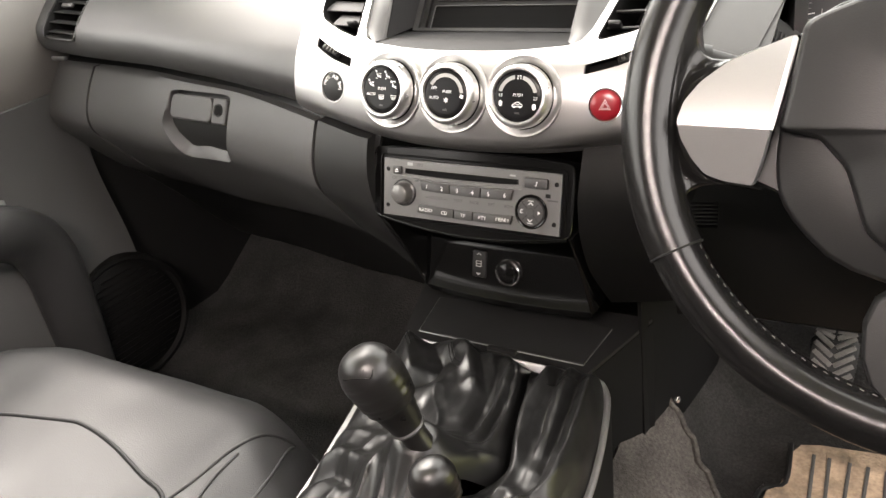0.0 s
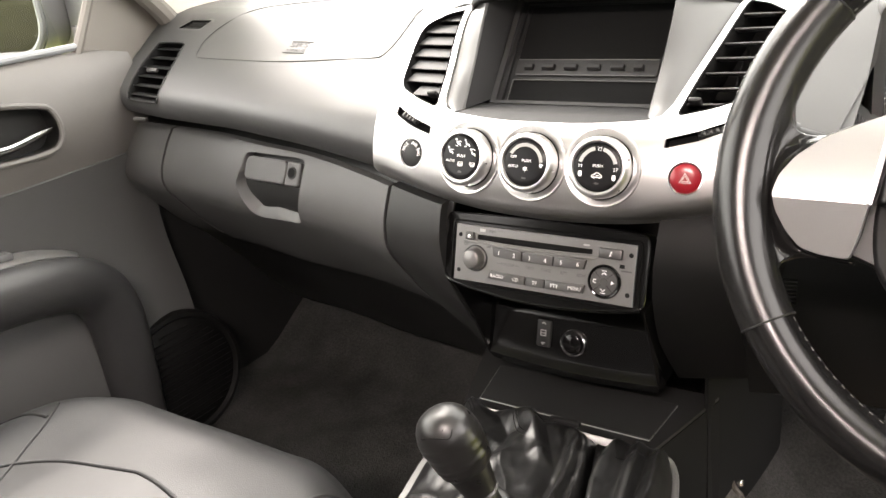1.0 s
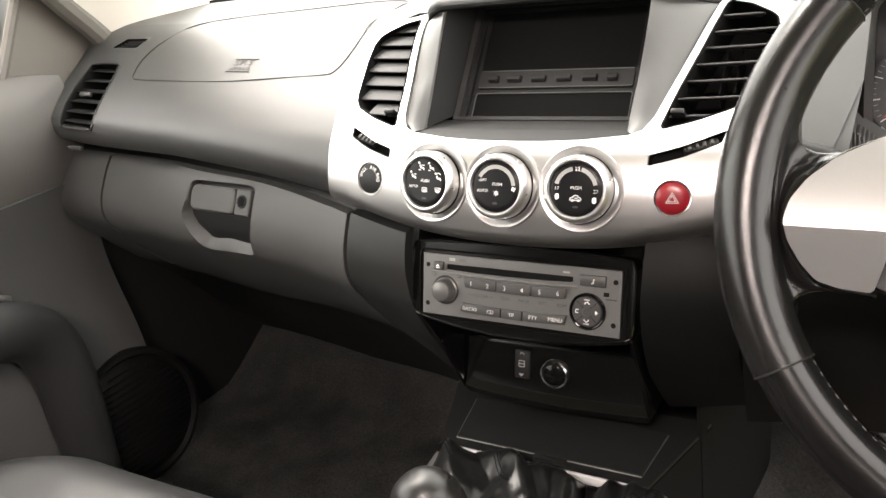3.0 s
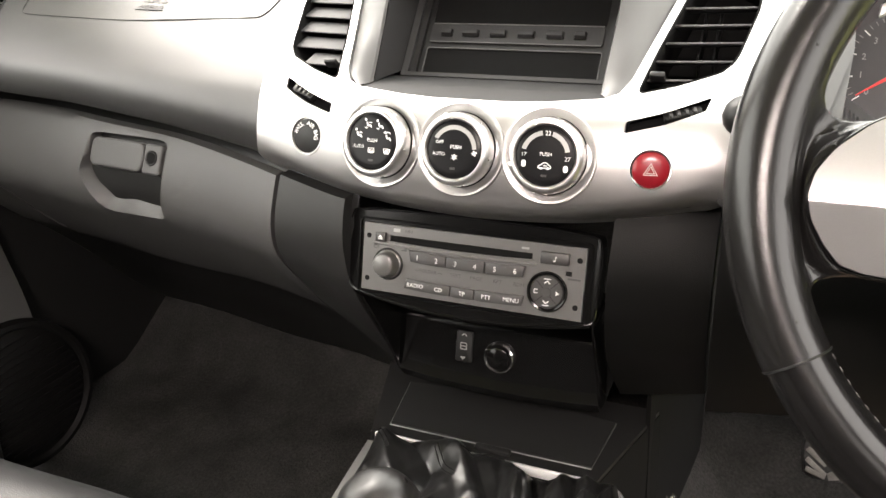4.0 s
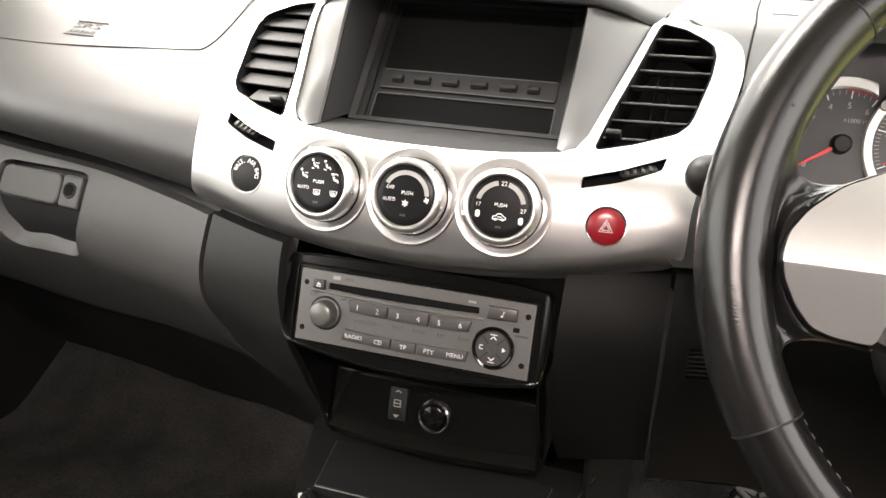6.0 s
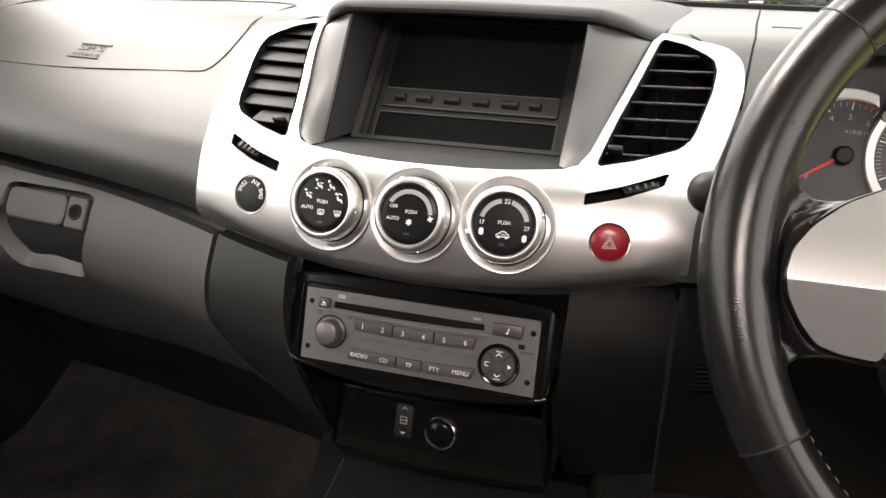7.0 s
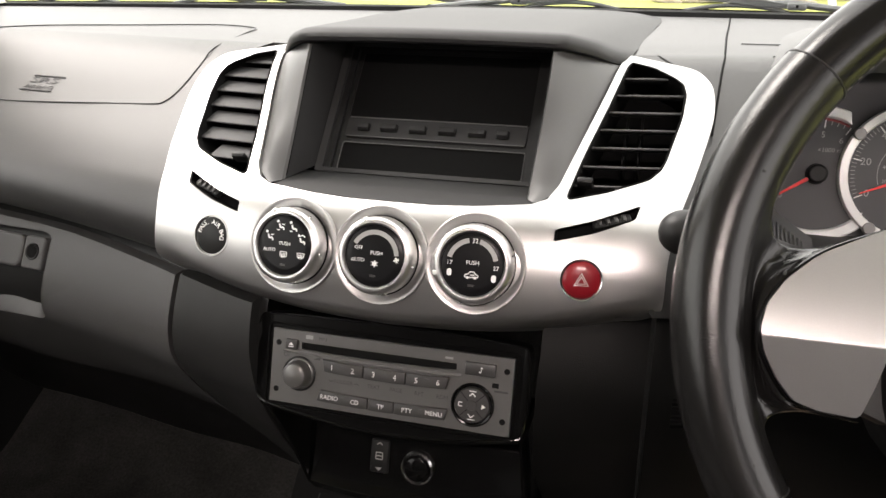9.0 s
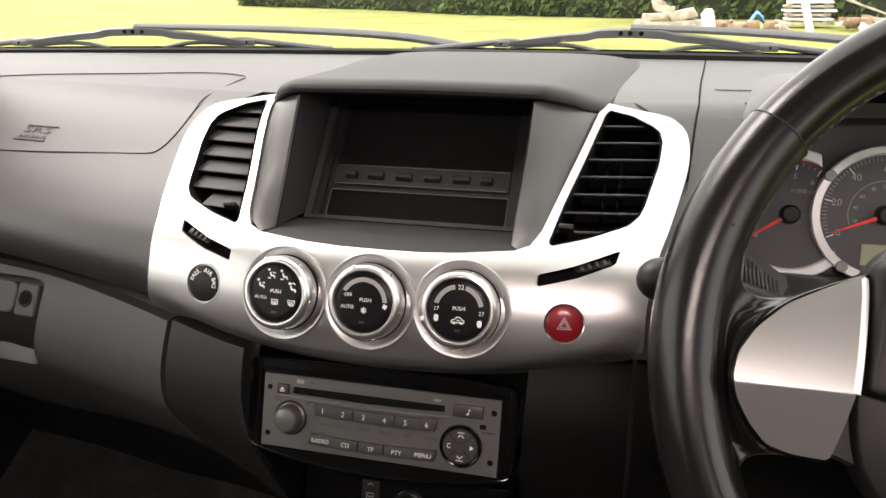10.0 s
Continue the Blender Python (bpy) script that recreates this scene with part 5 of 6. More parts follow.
part("top_plate", loft(top), DARK, console, "dark grey satin top", 30)
part("side_wall", thicken(loft(left_w), .002), DARK, console, "dark side wall")
# right wall coloured blacker than the left, against the doorway's light
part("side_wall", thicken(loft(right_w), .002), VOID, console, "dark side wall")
lid = [(-.0945, .0225), (.1005, .0225), (.1085, .0915), (.04, .0975), (-.04, .0975), (-.1045, .0915)]
m0 = Matrix.Translation((0, 0, TOPZ))
# highlight along the lid's edge, drawn as a thin pale tube
part("lid_edge_highlight", tube([Vector((x, y, TOPZ + .0008)) for x, y in lid], .0006, 6, True), FRAME_METAL, console, "pale line standing in for the lid's edge highlight")
part("tray_lid", prism([(x * .992, .0235 + (y - .0225) * .985) for x, y in lid], .0022, m0 @ Matrix.Translation((0, 0, .0003)), .0006), DARK, console, "flat dark tray lid")
part("lid_tab", box((.034, .007, .006), m0 @ Matrix.Translation((.011, .0185, .001)), .0015), DARK, console, "small finger tab")
part("front_trim", box((.212, .005, .010), Matrix.Translation((.002, .0100, TOPZ - .0050)), .0015), BEZEL, console, "bright metal trim strip")
rail_l = spline([(-.60, -.060), (-.35, -.062), (-.22, -.073), (-.14, -.087), (-.08, -.0975), (0, -.104)])
rows = [[(rail_l(y) - .058, y, .60), (rail_l(y) - .012, y, .815), (rail_l(y) - .008, y, .827), (rail_l(y) + .003, y, .827), (rail_l(y) + .006, y, .815)] for y in steps(.008, -.60, 24)]
part("side_rail", loft(rows), DARK, console, "dark side rail", 40)
rail_x = spline([(-.60, .166), (-.25, .166), (-.141, .163), (-.10, .158), (-.058, .150), (-.022, .141), (.008, .130)])
rows = [[(rail_x(y) + .003, y, .60), (rail_x(y) + .003, y, .815), (rail_x(y) + .001, y, .826), (rail_x(y) - .008, y, .826), (rail_x(y) - .010, y, .81)] for y in steps(.008, -.60, 24)]
# right rail likewise: shade put in as a blacker colour
part("side_rail", loft(rows), VOID, console, "side rail blackened against the doorway light", 40)
frame_line = [Vector((.116, .004, .838)), Vector((.126, .002, .8375))] + [Vector((rail_x(y) - .001, y, .834)) for y in steps(-.010, -.5, 16)]
part("gaiter_frame", tube(smooth_line(frame_line, 3), .0040, 8, squash=.8), FRAME_METAL, console, "satin frame beside the gaiters")
rows = [[(rail_l(y) - .007, y, .8275), (rail_l(y) - .0055, y, .8315), (rail_l(y) + .0045, y, .8315), (rail_l(y) + .006, y, .8275)] for y in steps(.004, -.55, 24)]
part("gaiter_frame", loft(rows), FRAME_METAL, console, "flat satin frame beside the gaiters")

split_x = spline([(-.45, .074), (-.26, .076), (-.215, .084), (-.18, .098), (-.172, .101), (-.13, .091), (-.10, .083), (-.075, .077), (-.04, .066), (.003, .052)])


def near(line, x, y):
    """The distance of a point from a line in plan, and how far along the line it lies."""
    best, run, where = 9.0, 0.0, 0.0
    total = sum(math.dist(a, b) for a, b in zip(line, line[1:]))
    for a, b in zip(line, line[1:]):
        dx, dy = b[0] - a[0], b[1] - a[1]
        n2 = dx * dx + dy * dy
        u = min(1, max(0, ((x - a[0]) * dx + (y - a[1]) * dy) / n2))
        d = math.hypot(x - a[0] - u * dx, y - a[1] - u * dy)
        if d < best:
            best, where = d, (run + u * n2 ** .5) / total
        run += n2 ** .5
    return best, where


# folds of the leather in plan: line, height (below zero: a crease) and width
GEAR_FOLDS = [
    ([(.037, -.010), (.058, -.055), (.068, -.108), (.077, -.170)], .0095, .0062),
    ([(.047, -.018), (.069, -.062), (.080, -.105), (.088, -.174)], .0095, .0062),
    ([(.042, -.014), (.0635, -.058), (.074, -.106), (.082, -.172)], -.006, .004),
    ([(.030, -.020), (.045, -.062), (.055, -.110), (.062, -.160)], -.007, .010),
    ([(-.018, .000), (.012, -.048), (.045, -.095)], .0075, .011),
    ([(-.006, -.004), (.022, -.046), (.050, -.092)], -.0075, .008),
    ([(-.070, .002), (-.040, -.030), (-.016, -.056), (-.014, -.075), (-.030, -.110)], -.0085, .011),
    ([(-.055, -.004), (-.020, -.022), (.004, -.040)], .004, .014),
    ([(-.094, -.004), (-.066, -.045), (-.026, -.098)], .0065, .010),
    ([(-.082, -.05), (-.05, -.10), (-.01, -.16)], -.006, .012),
    ([(-.070, -.13), (-.03, -.15), (.02, -.18)], .007, .016),
    ([(-.062, -.225), (-.035, -.208), (.000, -.220), (.03, -.25)], .007, .009),
    ([(-.058, -.240), (-.030, -.226), (.005, -.240)], -.010, .008),
    ([(.000, -.085), (.020, -.115), (.045, -.15)], .005, .020),
]
TRANSFER_FOLDS = [
    ([(.088, .002), (.088, -.055), (.088, -.100), (.094, -.128), (.117, -.170)], .0065, .008),
    ([(.096, -.004), (.102, -.048), (.108, -.090), (.118, -.140)], -.006, .007),
    ([(.103, -.006), (.112, -.050), (.118, -.092), (.128, -.150), (.130, -.20)], .0075, .008),
    ([(.115, -.015), (.122, -.060), (.128, -.110), (.136, -.18)], -.0075, .007),
    ([(.127, -.016), (.134, -.070), (.140, -.125), (.142, -.19)], .0080, .008),
    ([(.138, -.02), (.146, -.07), (.151, -.13), (.153, -.2)], -.006, .007),
    ([(.056, -.012), (.068, -.030), (.080, -.020)], .004, .006),
    ([(.066, -.010), (.078, -.035), (.082, -.070)], -.005, .006),
    ([(.112, -.19), (.125, -.20), (.145, -.215)], .006, .008),
]


def sheet_z(x, y, x0, x1, rise, hollow, lever_at, top, top_r, spread, folds, seed):
    """Height of a draped boot over its frame."""
    e = min(max(0, .004 - y) / rise, max(0, x - x0) / hollow[0], max(0, x1 - x) / hollow[1])
    plateau = .828 + .046 * (1 - max(0, 1 - min(1, e)) ** 3.2)
    r = math.hypot(x - lever_at[0], y - lever_at[1])
    z = plateau + max(0, top - plateau) * (math.exp(-((max(0, r - top_r)) / spread) ** 1.15) if r > top_r else 1)
    fade = min(1, e * 2.2) * min(1, max(0, r - top_r) / .03)
    for line, amp, width in folds:
        d, u = near(line, x, y)
        if d < width * 1.6:
            k = d / width
            shape = .5 * max(0, 1 - (k / 1.6) ** 2) ** 2 + .5 * max(0, 1 - k / 1.6) ** 1.2 if amp > 0 else max(0, 1 - k / 1.6) ** 1.3
            z += amp * shape * fade * min(1, 6 * u + .15) * min(1, 5 * (1 - u) + .15)
    z += fade * (.0022 * noise.noise(Vector((x * 38, y * 38, seed))) + .0012 * noise.noise(Vector((x * 95, y * 60, seed + 4))))
    fan = math.atan2(x - lever_at[0], max(.03, y - lever_at[1])) * 2.6  # broad folds that fan out from the lever
    w = noise.noise(Vector((x * 14, y * 14, seed + 9)))
    z += fade * .0065 * ((1 - abs(noise.noise(Vector((fan + .5 * w, r * 4, seed + 2))))) ** 3 - .4)
    return max(z, .824)


def gaiter(name, base, label, x0, x1, nx, at, seams):
    """A soft leather boot that hangs in folds between its frame and a lever."""
    ob = thing(name, base, label, "gaiter", "lever gaiters")
    rows = []
    for y in [.004 - .40 * (i / 170) ** 1.25 for i in range(171)]:
        rows.append([(x, y, at(x, y)) for x in steps(x0(y), x1(y), nx)])
    part("skirt", loft(rows), BOOT, ob, "draped black leather", 80)
    for line in seams:
        pts = smooth_line([(x, y, 0) for x, y in line], 8)
        for off in (-.0016, .0016):
            bm = tube([Vector((p.x + off * .5, p.y + off, at(p.x + off * .5, p.y + off) + .0002)) for p in pts], .0005, 5)
            part("seam", bm, VOID, ob, "stitched seam")
    return ob


gear_x0, gear_x1 = lambda y: rail_l(y) + .003, lambda y: split_x(y) + .002
gear_z = lambda x, y: sheet_z(x, y, gear_x0(y), gear_x1(y) + .001, .058 + .05 * max(0, min(1, (x - .03) / .03)), (.055, .014 + .02 * max(0, 1 + y / .05)), (.054, -.214), .934, .0165, .030, GEAR_FOLDS, 3)
gaiter("gear_gaiter", (-.01, -.2, .82), "creased black leather gear lever gaiter", gear_x0, gear_x1, 130, gear_z,
       [[(.004, -.036), (.018, -.026), (.034, -.018)], [(-.090, -.012), (-.074, -.030), (-.058, -.050)], [(-.022, -.030), (-.008, -.050), (.008, -.064)]])
tr_x0, tr_x1 = lambda y: split_x(y) - .002, lambda y: rail_x(y) - .003
tr_z = lambda x, y: sheet_z(x, y, tr_x0(y), tr_x1(y), .11 - .05 * max(0, min(1, (x - .07) / .03)), (.012 + .02 * max(0, 1 + y / .05), .022), (.104, -.262), .918, .0125, .022, TRANSFER_FOLDS, 7)
gaiter("transfer_gaiter", (.12, -.2, .82), "creased black leather transfer lever gaiter", tr_x0, tr_x1, 80, tr_z,
       [[(.098, -.060), (.112, -.044), (.128, -.030)]])


def lever(name, base, axis, size, label):
    ob = thing(name, base, label, "gear lever")
    m = axes(base, axis)
    prof = [(.001, -.055), (.0135, -.055), (.0140, -.02), (.0170, -.012), (.0185, -.004), (.0205, .006), (.0235, .020), (.0264, .034), (.0280, .050), (.0275, .062), (.0245, .073), (.0185, .081), (.0100, .0855), (.0001, .0865)]
    bm = lathe([(p.x * size, p.z * size) for p in smooth_line([(r, 0, h) for r, h in prof], 7)], m, 80)
    for v in bm.verts:
        q = m.inverted() @ v.co
        if q.z > .02 * size:
            q.y *= 1.12
            d = noise.noise(v.co * 60) * .0006 + .0013 * (1 - 2.4 * abs(noise.noise(Vector((q.x * 30, q.y * 30, q.z * 210))))) * max(0, 1 - q.z / (.075 * size))
            q += Vector((q.x, q.y, 0)).normalized() * d
        v.co = m @ q
    part("knob", bm, WORN, ob, "worn creased leather knob", 60)
    part("collar", lathe([(.0165 * size, -.016 * size), (.0182 * size, -.0135 * size), (.0178 * size, -.011 * size)], m, 40), SMOOTH, ob, "grey collar ring")
    return ob, m


gear, gm = lever("gear_lever", Vector((.050, -.222, .9565)), (-.36, -.12, .92), .765, "gear lever with a worn black leather knob")
knob_mid = gm @ Vector((0, 0, .0375))
face_n = (gm.to_3x3() @ Vector((0, 0, 1))).normalized() * .75 + Vector((.05, -.62, .60))
g2 = axes(knob_mid + face_n.normalized() * .0258, face_n, (-.25, .6, .75))
part("pattern_panel", tube([g2 @ Vector((x, y, -.0002 - 17 * (x * x + y * y))) for x, y in dense(rrect(0, 0, .025, .021, .003), 3)], .0005, 6, True), VOID, gear, "pressed edge of the shift pattern panel")
for x in (-.007, 0, .007):
    bar((x, -.0065), (x, .0065), .0010, g2, VOID, gear, "shift_pattern")
bar((-.007, 0), (.007, 0), .0010, g2, VOID, gear, "shift_pattern")
lever("transfer_lever", Vector((.104, -.260, .920)), (-.12, -.15, .97), .555, "short transfer lever with a black leather knob")

# ---- floor, tunnel and pedals ----
def floor_z(x, y):
    ax = abs(x)
    tun = .17 * max(0, 1 - max(0, ax - .09) / .13) ** 1.2
    rise = .55 * max(0, y - .36) ** 1.0 if y > .36 else 0
    return .565 + tun * (1 if y < .4 else max(.6, 1)) + rise + .006 * noise.noise(Vector((x * 7, y * 7, 3)))


rows = [[(x, y, floor_z(x, y)) for y in steps(-1.5, .72, 60)] for x in steps(-.80, .80, 60)]
floor = tagged(part("floor", loft(rows), CARPET, None, "", 80), "grey brown short pile car floor carpet", "carpet", kind="structure")
MAT_EDGE = material("frayed_backing", (0.06, 0.056, 0.05), 0.9, grain=500, tint=0.6, bump=0.8, spec=0.1, stain=0.4, stain_scale=60)
ob = thing("carpet_flap", (.15, .10, .70), "loose cut edge of grey carpet on the tunnel", "carpet")
rows = []
for u in steps(0, 1, 20):
    r = []
    for v in steps(0, 1, 24):
        x = .126 + .115 * u
        y = -.30 + .475 * v - (.12 * max(0, u - .30) * (v > .5) * (v - .5) * 2) + .012 * noise.noise(Vector((u * 9, 0, 5))) * (v > .9)
        z = .712 - .115 * u ** .9 + .004 * noise.noise(Vector((x * 60, y * 60, 2)))
        r.append((x, y, max(z, floor_z(x, y) + .004)))
    rows.append(r)
part("carpet_sheet", thicken(loft(rows), .006), LIT_CARPET, ob, "", 80)
part("cut_edge", tube([Vector(r[-1]) + Vector((0, .001, .003)) for r in rows], .0036, 7), MAT_EDGE, ob, "frayed pale cut edge")
part("side_edge", tube([Vector(p) + Vector((.001, 0, .003)) for p in rows[-1]], .0034, 7), CARPET, ob)
ob = thing("tunnel_side_panel", (.15, .2, .6), "black plastic panel on the side of the tunnel", "panel")
rows = [[(.137 + .03 * k, y, .90), (.139 + .03 * k, y, .80), (.141 + .03 * k, y, .70), (.143 + .03 * k, y, .58)] for k, y in ((0, .10), (.3, .17), (.5, .22), (.8, .30), (1, .36))]
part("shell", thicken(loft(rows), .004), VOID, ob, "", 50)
part("clip", lathe([(.0001, .004), (.004, .003), (.005, 0)], axes((.158, .178, .690), (1, -.3, .3)), 16), CHROME, ob, "bright fixing clip")
ob = thing("heel_mat", (.36, .22, .59), "worn tan heel mat with bare streaks on the carpet", "mat")
outline = soften([(.284, .26), (.288, .185), (.262, .165), (.27, .02), (.50, .02), (.50, .285), (.33, .275)], 1)
part("pad", prism(outline, .006, Matrix.Translation((0, 0, .582)), .001), MAT, ob)
for x in (.315, .332, .352, .371, .393):
    part("wear_streak", box((.0045, .14, .003), Matrix.Translation((x, .18, .588)) @ Matrix.Rotation(random.uniform(-.06, .06), 4, "Z"), .001), STITCH, ob, "bare streak")
part("torn_edge", tube(smooth_line([(.284, .26, .588), (.287, .19, .587), (.262, .17, .586), (.255, .10, .588)], 5), .0035, 6), DARK, ob)


def pedal(x, y, z, w, h, label):
    ob = thing("pedal", (x, y, z), label, "pedal", "foot pedals")
    m = axes((x, y, z), (0, -.86, .5))
    o = soften([(-w / 2, -h / 2 + .006), (-w / 2 + .009, -h / 2), (w / 2 - .009, -h / 2), (w / 2, -h / 2 + .006), (w / 2 + .003, h / 2), (-w / 2 - .003, h / 2)], 1)
    part("pad", prism(o, .010, m, .003), DARK, ob, "black rubber pad")
    for s in (-1, 1):
        for i in range(9):
            y0 = -h / 2 - .006 + i * .0118
            a, b = Vector((s * .0015, y0, .0105)), Vector((s * (w / 2 - .003), y0 + .016, .0105))
            cl = lambda q: Vector((q.x, min(max(q.y, -h / 2 + .004), h / 2 - .004), q.z))
            a, b = cl(a), cl(b)
            if (a - b).length > .006:
                mm = m @ Matrix.Translation((a + b) / 2) @ Matrix.Rotation(math.atan2((b - a).y, (b - a).x), 4, "Z")
                part("tread_rib", box(((b - a).length, .0062, .003), mm, .001), RUBBER, ob)
    part("arm", tube(smooth_line([m @ Vector((0, h * .3, 0)), m @ Vector((0, h * .55, -.02)), Vector((x, y + .05, z + .14)), Vector((x, y + .04, z + .25))], 5), .009, 10), STEEL, ob, "steel pedal arm")
    part("bracket", box((w * .75, .014, .012), m @ Matrix.Translation((0, h / 2 + .008, -.004)), .002), DARK, ob)
    return ob


pedal(.3165, .335, .680, .053, .078, "clutch pedal with a chevron ribbed rubber pad")
pedal(.43, .335, .680, .060, .060, "brake pedal with a chevron ribbed rubber pad")

# ---- passenger seat ----
seat = thing("passenger_seat", (-.365, -.42, .56), "dark grey leather passenger seat cushion with piped seams", "car seat")


def seat_pull(x):
    return .09 * max(0, abs((x + .362) / .264) - .5) ** 1.6 / .5 ** 1.6


def seat_top(x, y):
    """Height of the cushion, y counted from its front edge's line."""
    u = (x + .362) / .262
    f = max(0, min(1, (-.104 - y) / .11))
    front = 1 - (1 - f) ** 2.8
    return .70 + .142 * (1 - .5 * max(0, abs(u) - .5) ** 2) * front + .012 * math.exp(-((abs(u) - .8) / .18) ** 2) * front + .0015 * noise.noise(Vector((x * 14, y * 14, 1)))


rows = []
for x in steps(-.626, -.098, 56):
    pull = seat_pull(x) - .03
    row = [(x, -.101 - pull, .60), (x, -.0975 - pull, .66)]
    for y in steps(0, 1, 56):
        yy = -.100 - pull - .64 * y ** 1.6
        row.append((x, yy, seat_top(x, yy + pull)))
    row.append((x, -.74, .60))
    rows.append(row)
side_l = [(rows[0][i][0] - .012, p[1], min(p[2], .60)) for i, p in enumerate(rows[0])]
round_r = [(p[0] + .007, p[1], .60 + (p[2] - .60) * .93) for p in rows[-1]]
low_r = [(p[0] + .011, p[1], .60 + (p[2] - .60) * .70) for p in rows[-1]]
side_r = [(p[0] + .012, p[1], .60) for p in rows[-1]]
part("cushion", loft([side_l] + rows + [round_r, low_r, side_r]), SEAT, seat, "grained dark leather", 70)


def seat_seam(points, name="seam"):
    line = [Vector((p.x, p.y, seat_top(p.x, p.y + seat_pull(p.x) - .03) + .0004)) for p in smooth_line([(x, y, 0) for x, y in points], 8)]
    part(name, tube(line, .0016, 8), SEAT, seat, "raised piped seam")
    part("seam_groove", tube([q + Vector((0, -.0022, -.0006)) for q in line], .0013, 6), VOID, seat, "dark groove beside the seam")


seat_seam([(-.53, -.33), (-.505, -.295), (-.475, -.273), (-.440, -.259), (-.378, -.244), (-.346, -.2405), (-.292, -.250), (-.229, -.270), (-.179, -.288), (-.16, -.33)])
seat_seam([(-.174, -.290), (-.166, -.258), (-.162, -.224), (-.156, -.200), (-.152, -.174), (-.150, -.150)])
seat_seam([(-.146, -.290), (-.152, -.250), (-.152, -.218)])
seat_seam([(-.112, -.290), (-.113, -.244), (-.122, -.205), (-.146, -.156)])
seat_seam([(-.490, -.315), (-.516, -.266), (-.537, -.226), (-.556, -.198)])
seat_seam([(-.610, -.250), (-.573, -.229), (-.543, -.222)])
part("base", box((.44, .50, .10), Matrix.Translation((-.362, -.42, .615)), .02), DARK, seat, "dark seat base")

# ---- passenger door ----
door = thing("door_1", (-.75, -.4, .6), "grey plastic passenger door panel with armrest and pocket, closed", "door", kind="structure")
PULL = soften([(-.155, 1.105), (-.01, 1.0925), (.013, 1.108), (.013, 1.145), (-.002, 1.163), (-.155, 1.186)], 2)
DF = spline([(.60, -.735), (.78, -.745), (.93, -.770), (1.0, -.766), (1.05, -.752), (1.09, -.736), (1.13, -.731), (1.16, -.736), (1.20, -.748), (1.222, -.768)])
door_at = lambda y, z: Vector((DF(z) - .12 * max(0, y - .09), y, z))
bm = plate([(-1.0, .60), (.17, .60), (.17, 1.2), (.12, 1.212), (.05, 1.2175), (-1.0, 1.235)], [PULL], door_at, (-.012, 0, 0), steps(-.9, .16, 22), steps(.62, 1.21, 26))
part("panel", bm, DOOR, door, "", 60)
bm = bmesh.new()
a = [bm.verts.new(door_at(y, z)) for y, z in PULL]
b = [bm.verts.new(door_at(y, z) + Vector((-.035, 0, 0))) for y, z in PULL]
for i in range(len(a)):
    bm.faces.new((a[i], a[i - 1], b[i - 1], b[i]))
bm.faces.new(b)
part("handle_recess", bm, DARK, door, "dark recess behind the handle")
part("recess_rim", tube([door_at(y, z) + Vector((.001, 0, 0)) for y, z in PULL], .0042, 8, True), DOOR, door)
part("door_handle", tube(smooth_line([(-.742, .004, 1.124), (-.739, -.02, 1.122), (-.738, -.06, 1.116), (-.739, -.10, 1.117), (-.745, -.14, 1.118)], 5), lambda k: .006 + .002 * math.sin(k * 3), 10, squash=.55), CHROME, door, "chrome door lever")
arm = smooth_line([(-.700, -.62, .945), (-.690, -.40, .952), (-.686, -.22, .953), (-.690, -.10, .935), (-.704, -.03, .900), (-.714, .0, .84), (-.722, .005, .74), (-.725, .0, .62)], 6)
part("armrest", tube(arm, lambda k: .046 - .014 * max(0, k - .4), 20, squash=.8), SEAT, door, "padded armrest curving down", 80)
arm_top = spline([(-.62, 1.002), (-.45, 1.003), (-.25, 1.000), (-.16, .994), (-.10, .984), (-.06, .971), (-.03, .954)])
part("switch_panel", thicken(loft([[(-.726, y, arm_top(y)), (-.705, y, arm_top(y) + .003), (-.680 - .028 * max(0, 1 + (y + .03) / .05) ** 2, y, arm_top(y) - .004)] for y in steps(-.45, -.033, 20)]), .006), SILVER, door, "silver window switch panel")
part("window_switch", box((.022, .040, .010), Matrix.Translation((-.702, -.145, .996)) @ Matrix.Rotation(-.12, 4, "X"), .003), SMOOTH, door)
# pocket sheet carried up the door, darker to stand in for shade there
part("pocket_shade_panel", thicken(loft([[door_at(y, z) + Vector((.002, 0, 0)) for y in steps(-.9, .165, 16)] for z in steps(.62, 1.058, 14)]), .004), SMOOTH, door, "map pocket and shade round the armrest as a darker panel")
sp = axes((-.726, .100, .675), (1, -.10, .12)) @ Matrix.Scale(1.25, 4)
speaker = part("speaker_grille", lathe([(.0001, .012), (.055, .010), (.072, .005), (.076, .003), (.080, .008), (.085, .007), (.088, -.004), (.0001, -.004)], sp, 64), CHEEK, door, "round dark speaker grille")
for k in range(17):
    yy = -.064 + .008 * k
    w = math.sqrt(max(0, .068 ** 2 - yy * yy))
    bar((-w, yy), (w, yy), .002, sp @ Matrix.Translation((0, 0, .0125 - (yy / .075) ** 2 * .006)), CHEEK, speaker, "grille_bar", .003)
part("sill_strip", tube([Vector((-.766, y, 1.2185 - .012 * max(0, y + .3) * 1.0 + .008)) for y in steps(-.95, .10, 12)], .0055, 8), MIRROR_GREY, door, "grey window seal")
part("corner_cover", thicken(loft([[(-.768, .085 + .045 * k, 1.207 + .075 * k), (-.770, .15 + .05 * k, 1.20 + .072 * k), (-.772, .262 - .03 * k, 1.19 + .078 * k)] for k in steps(-.2, 2.2, 8)]), .006), CORNER, door, "brown-grey triangular mirror cover")
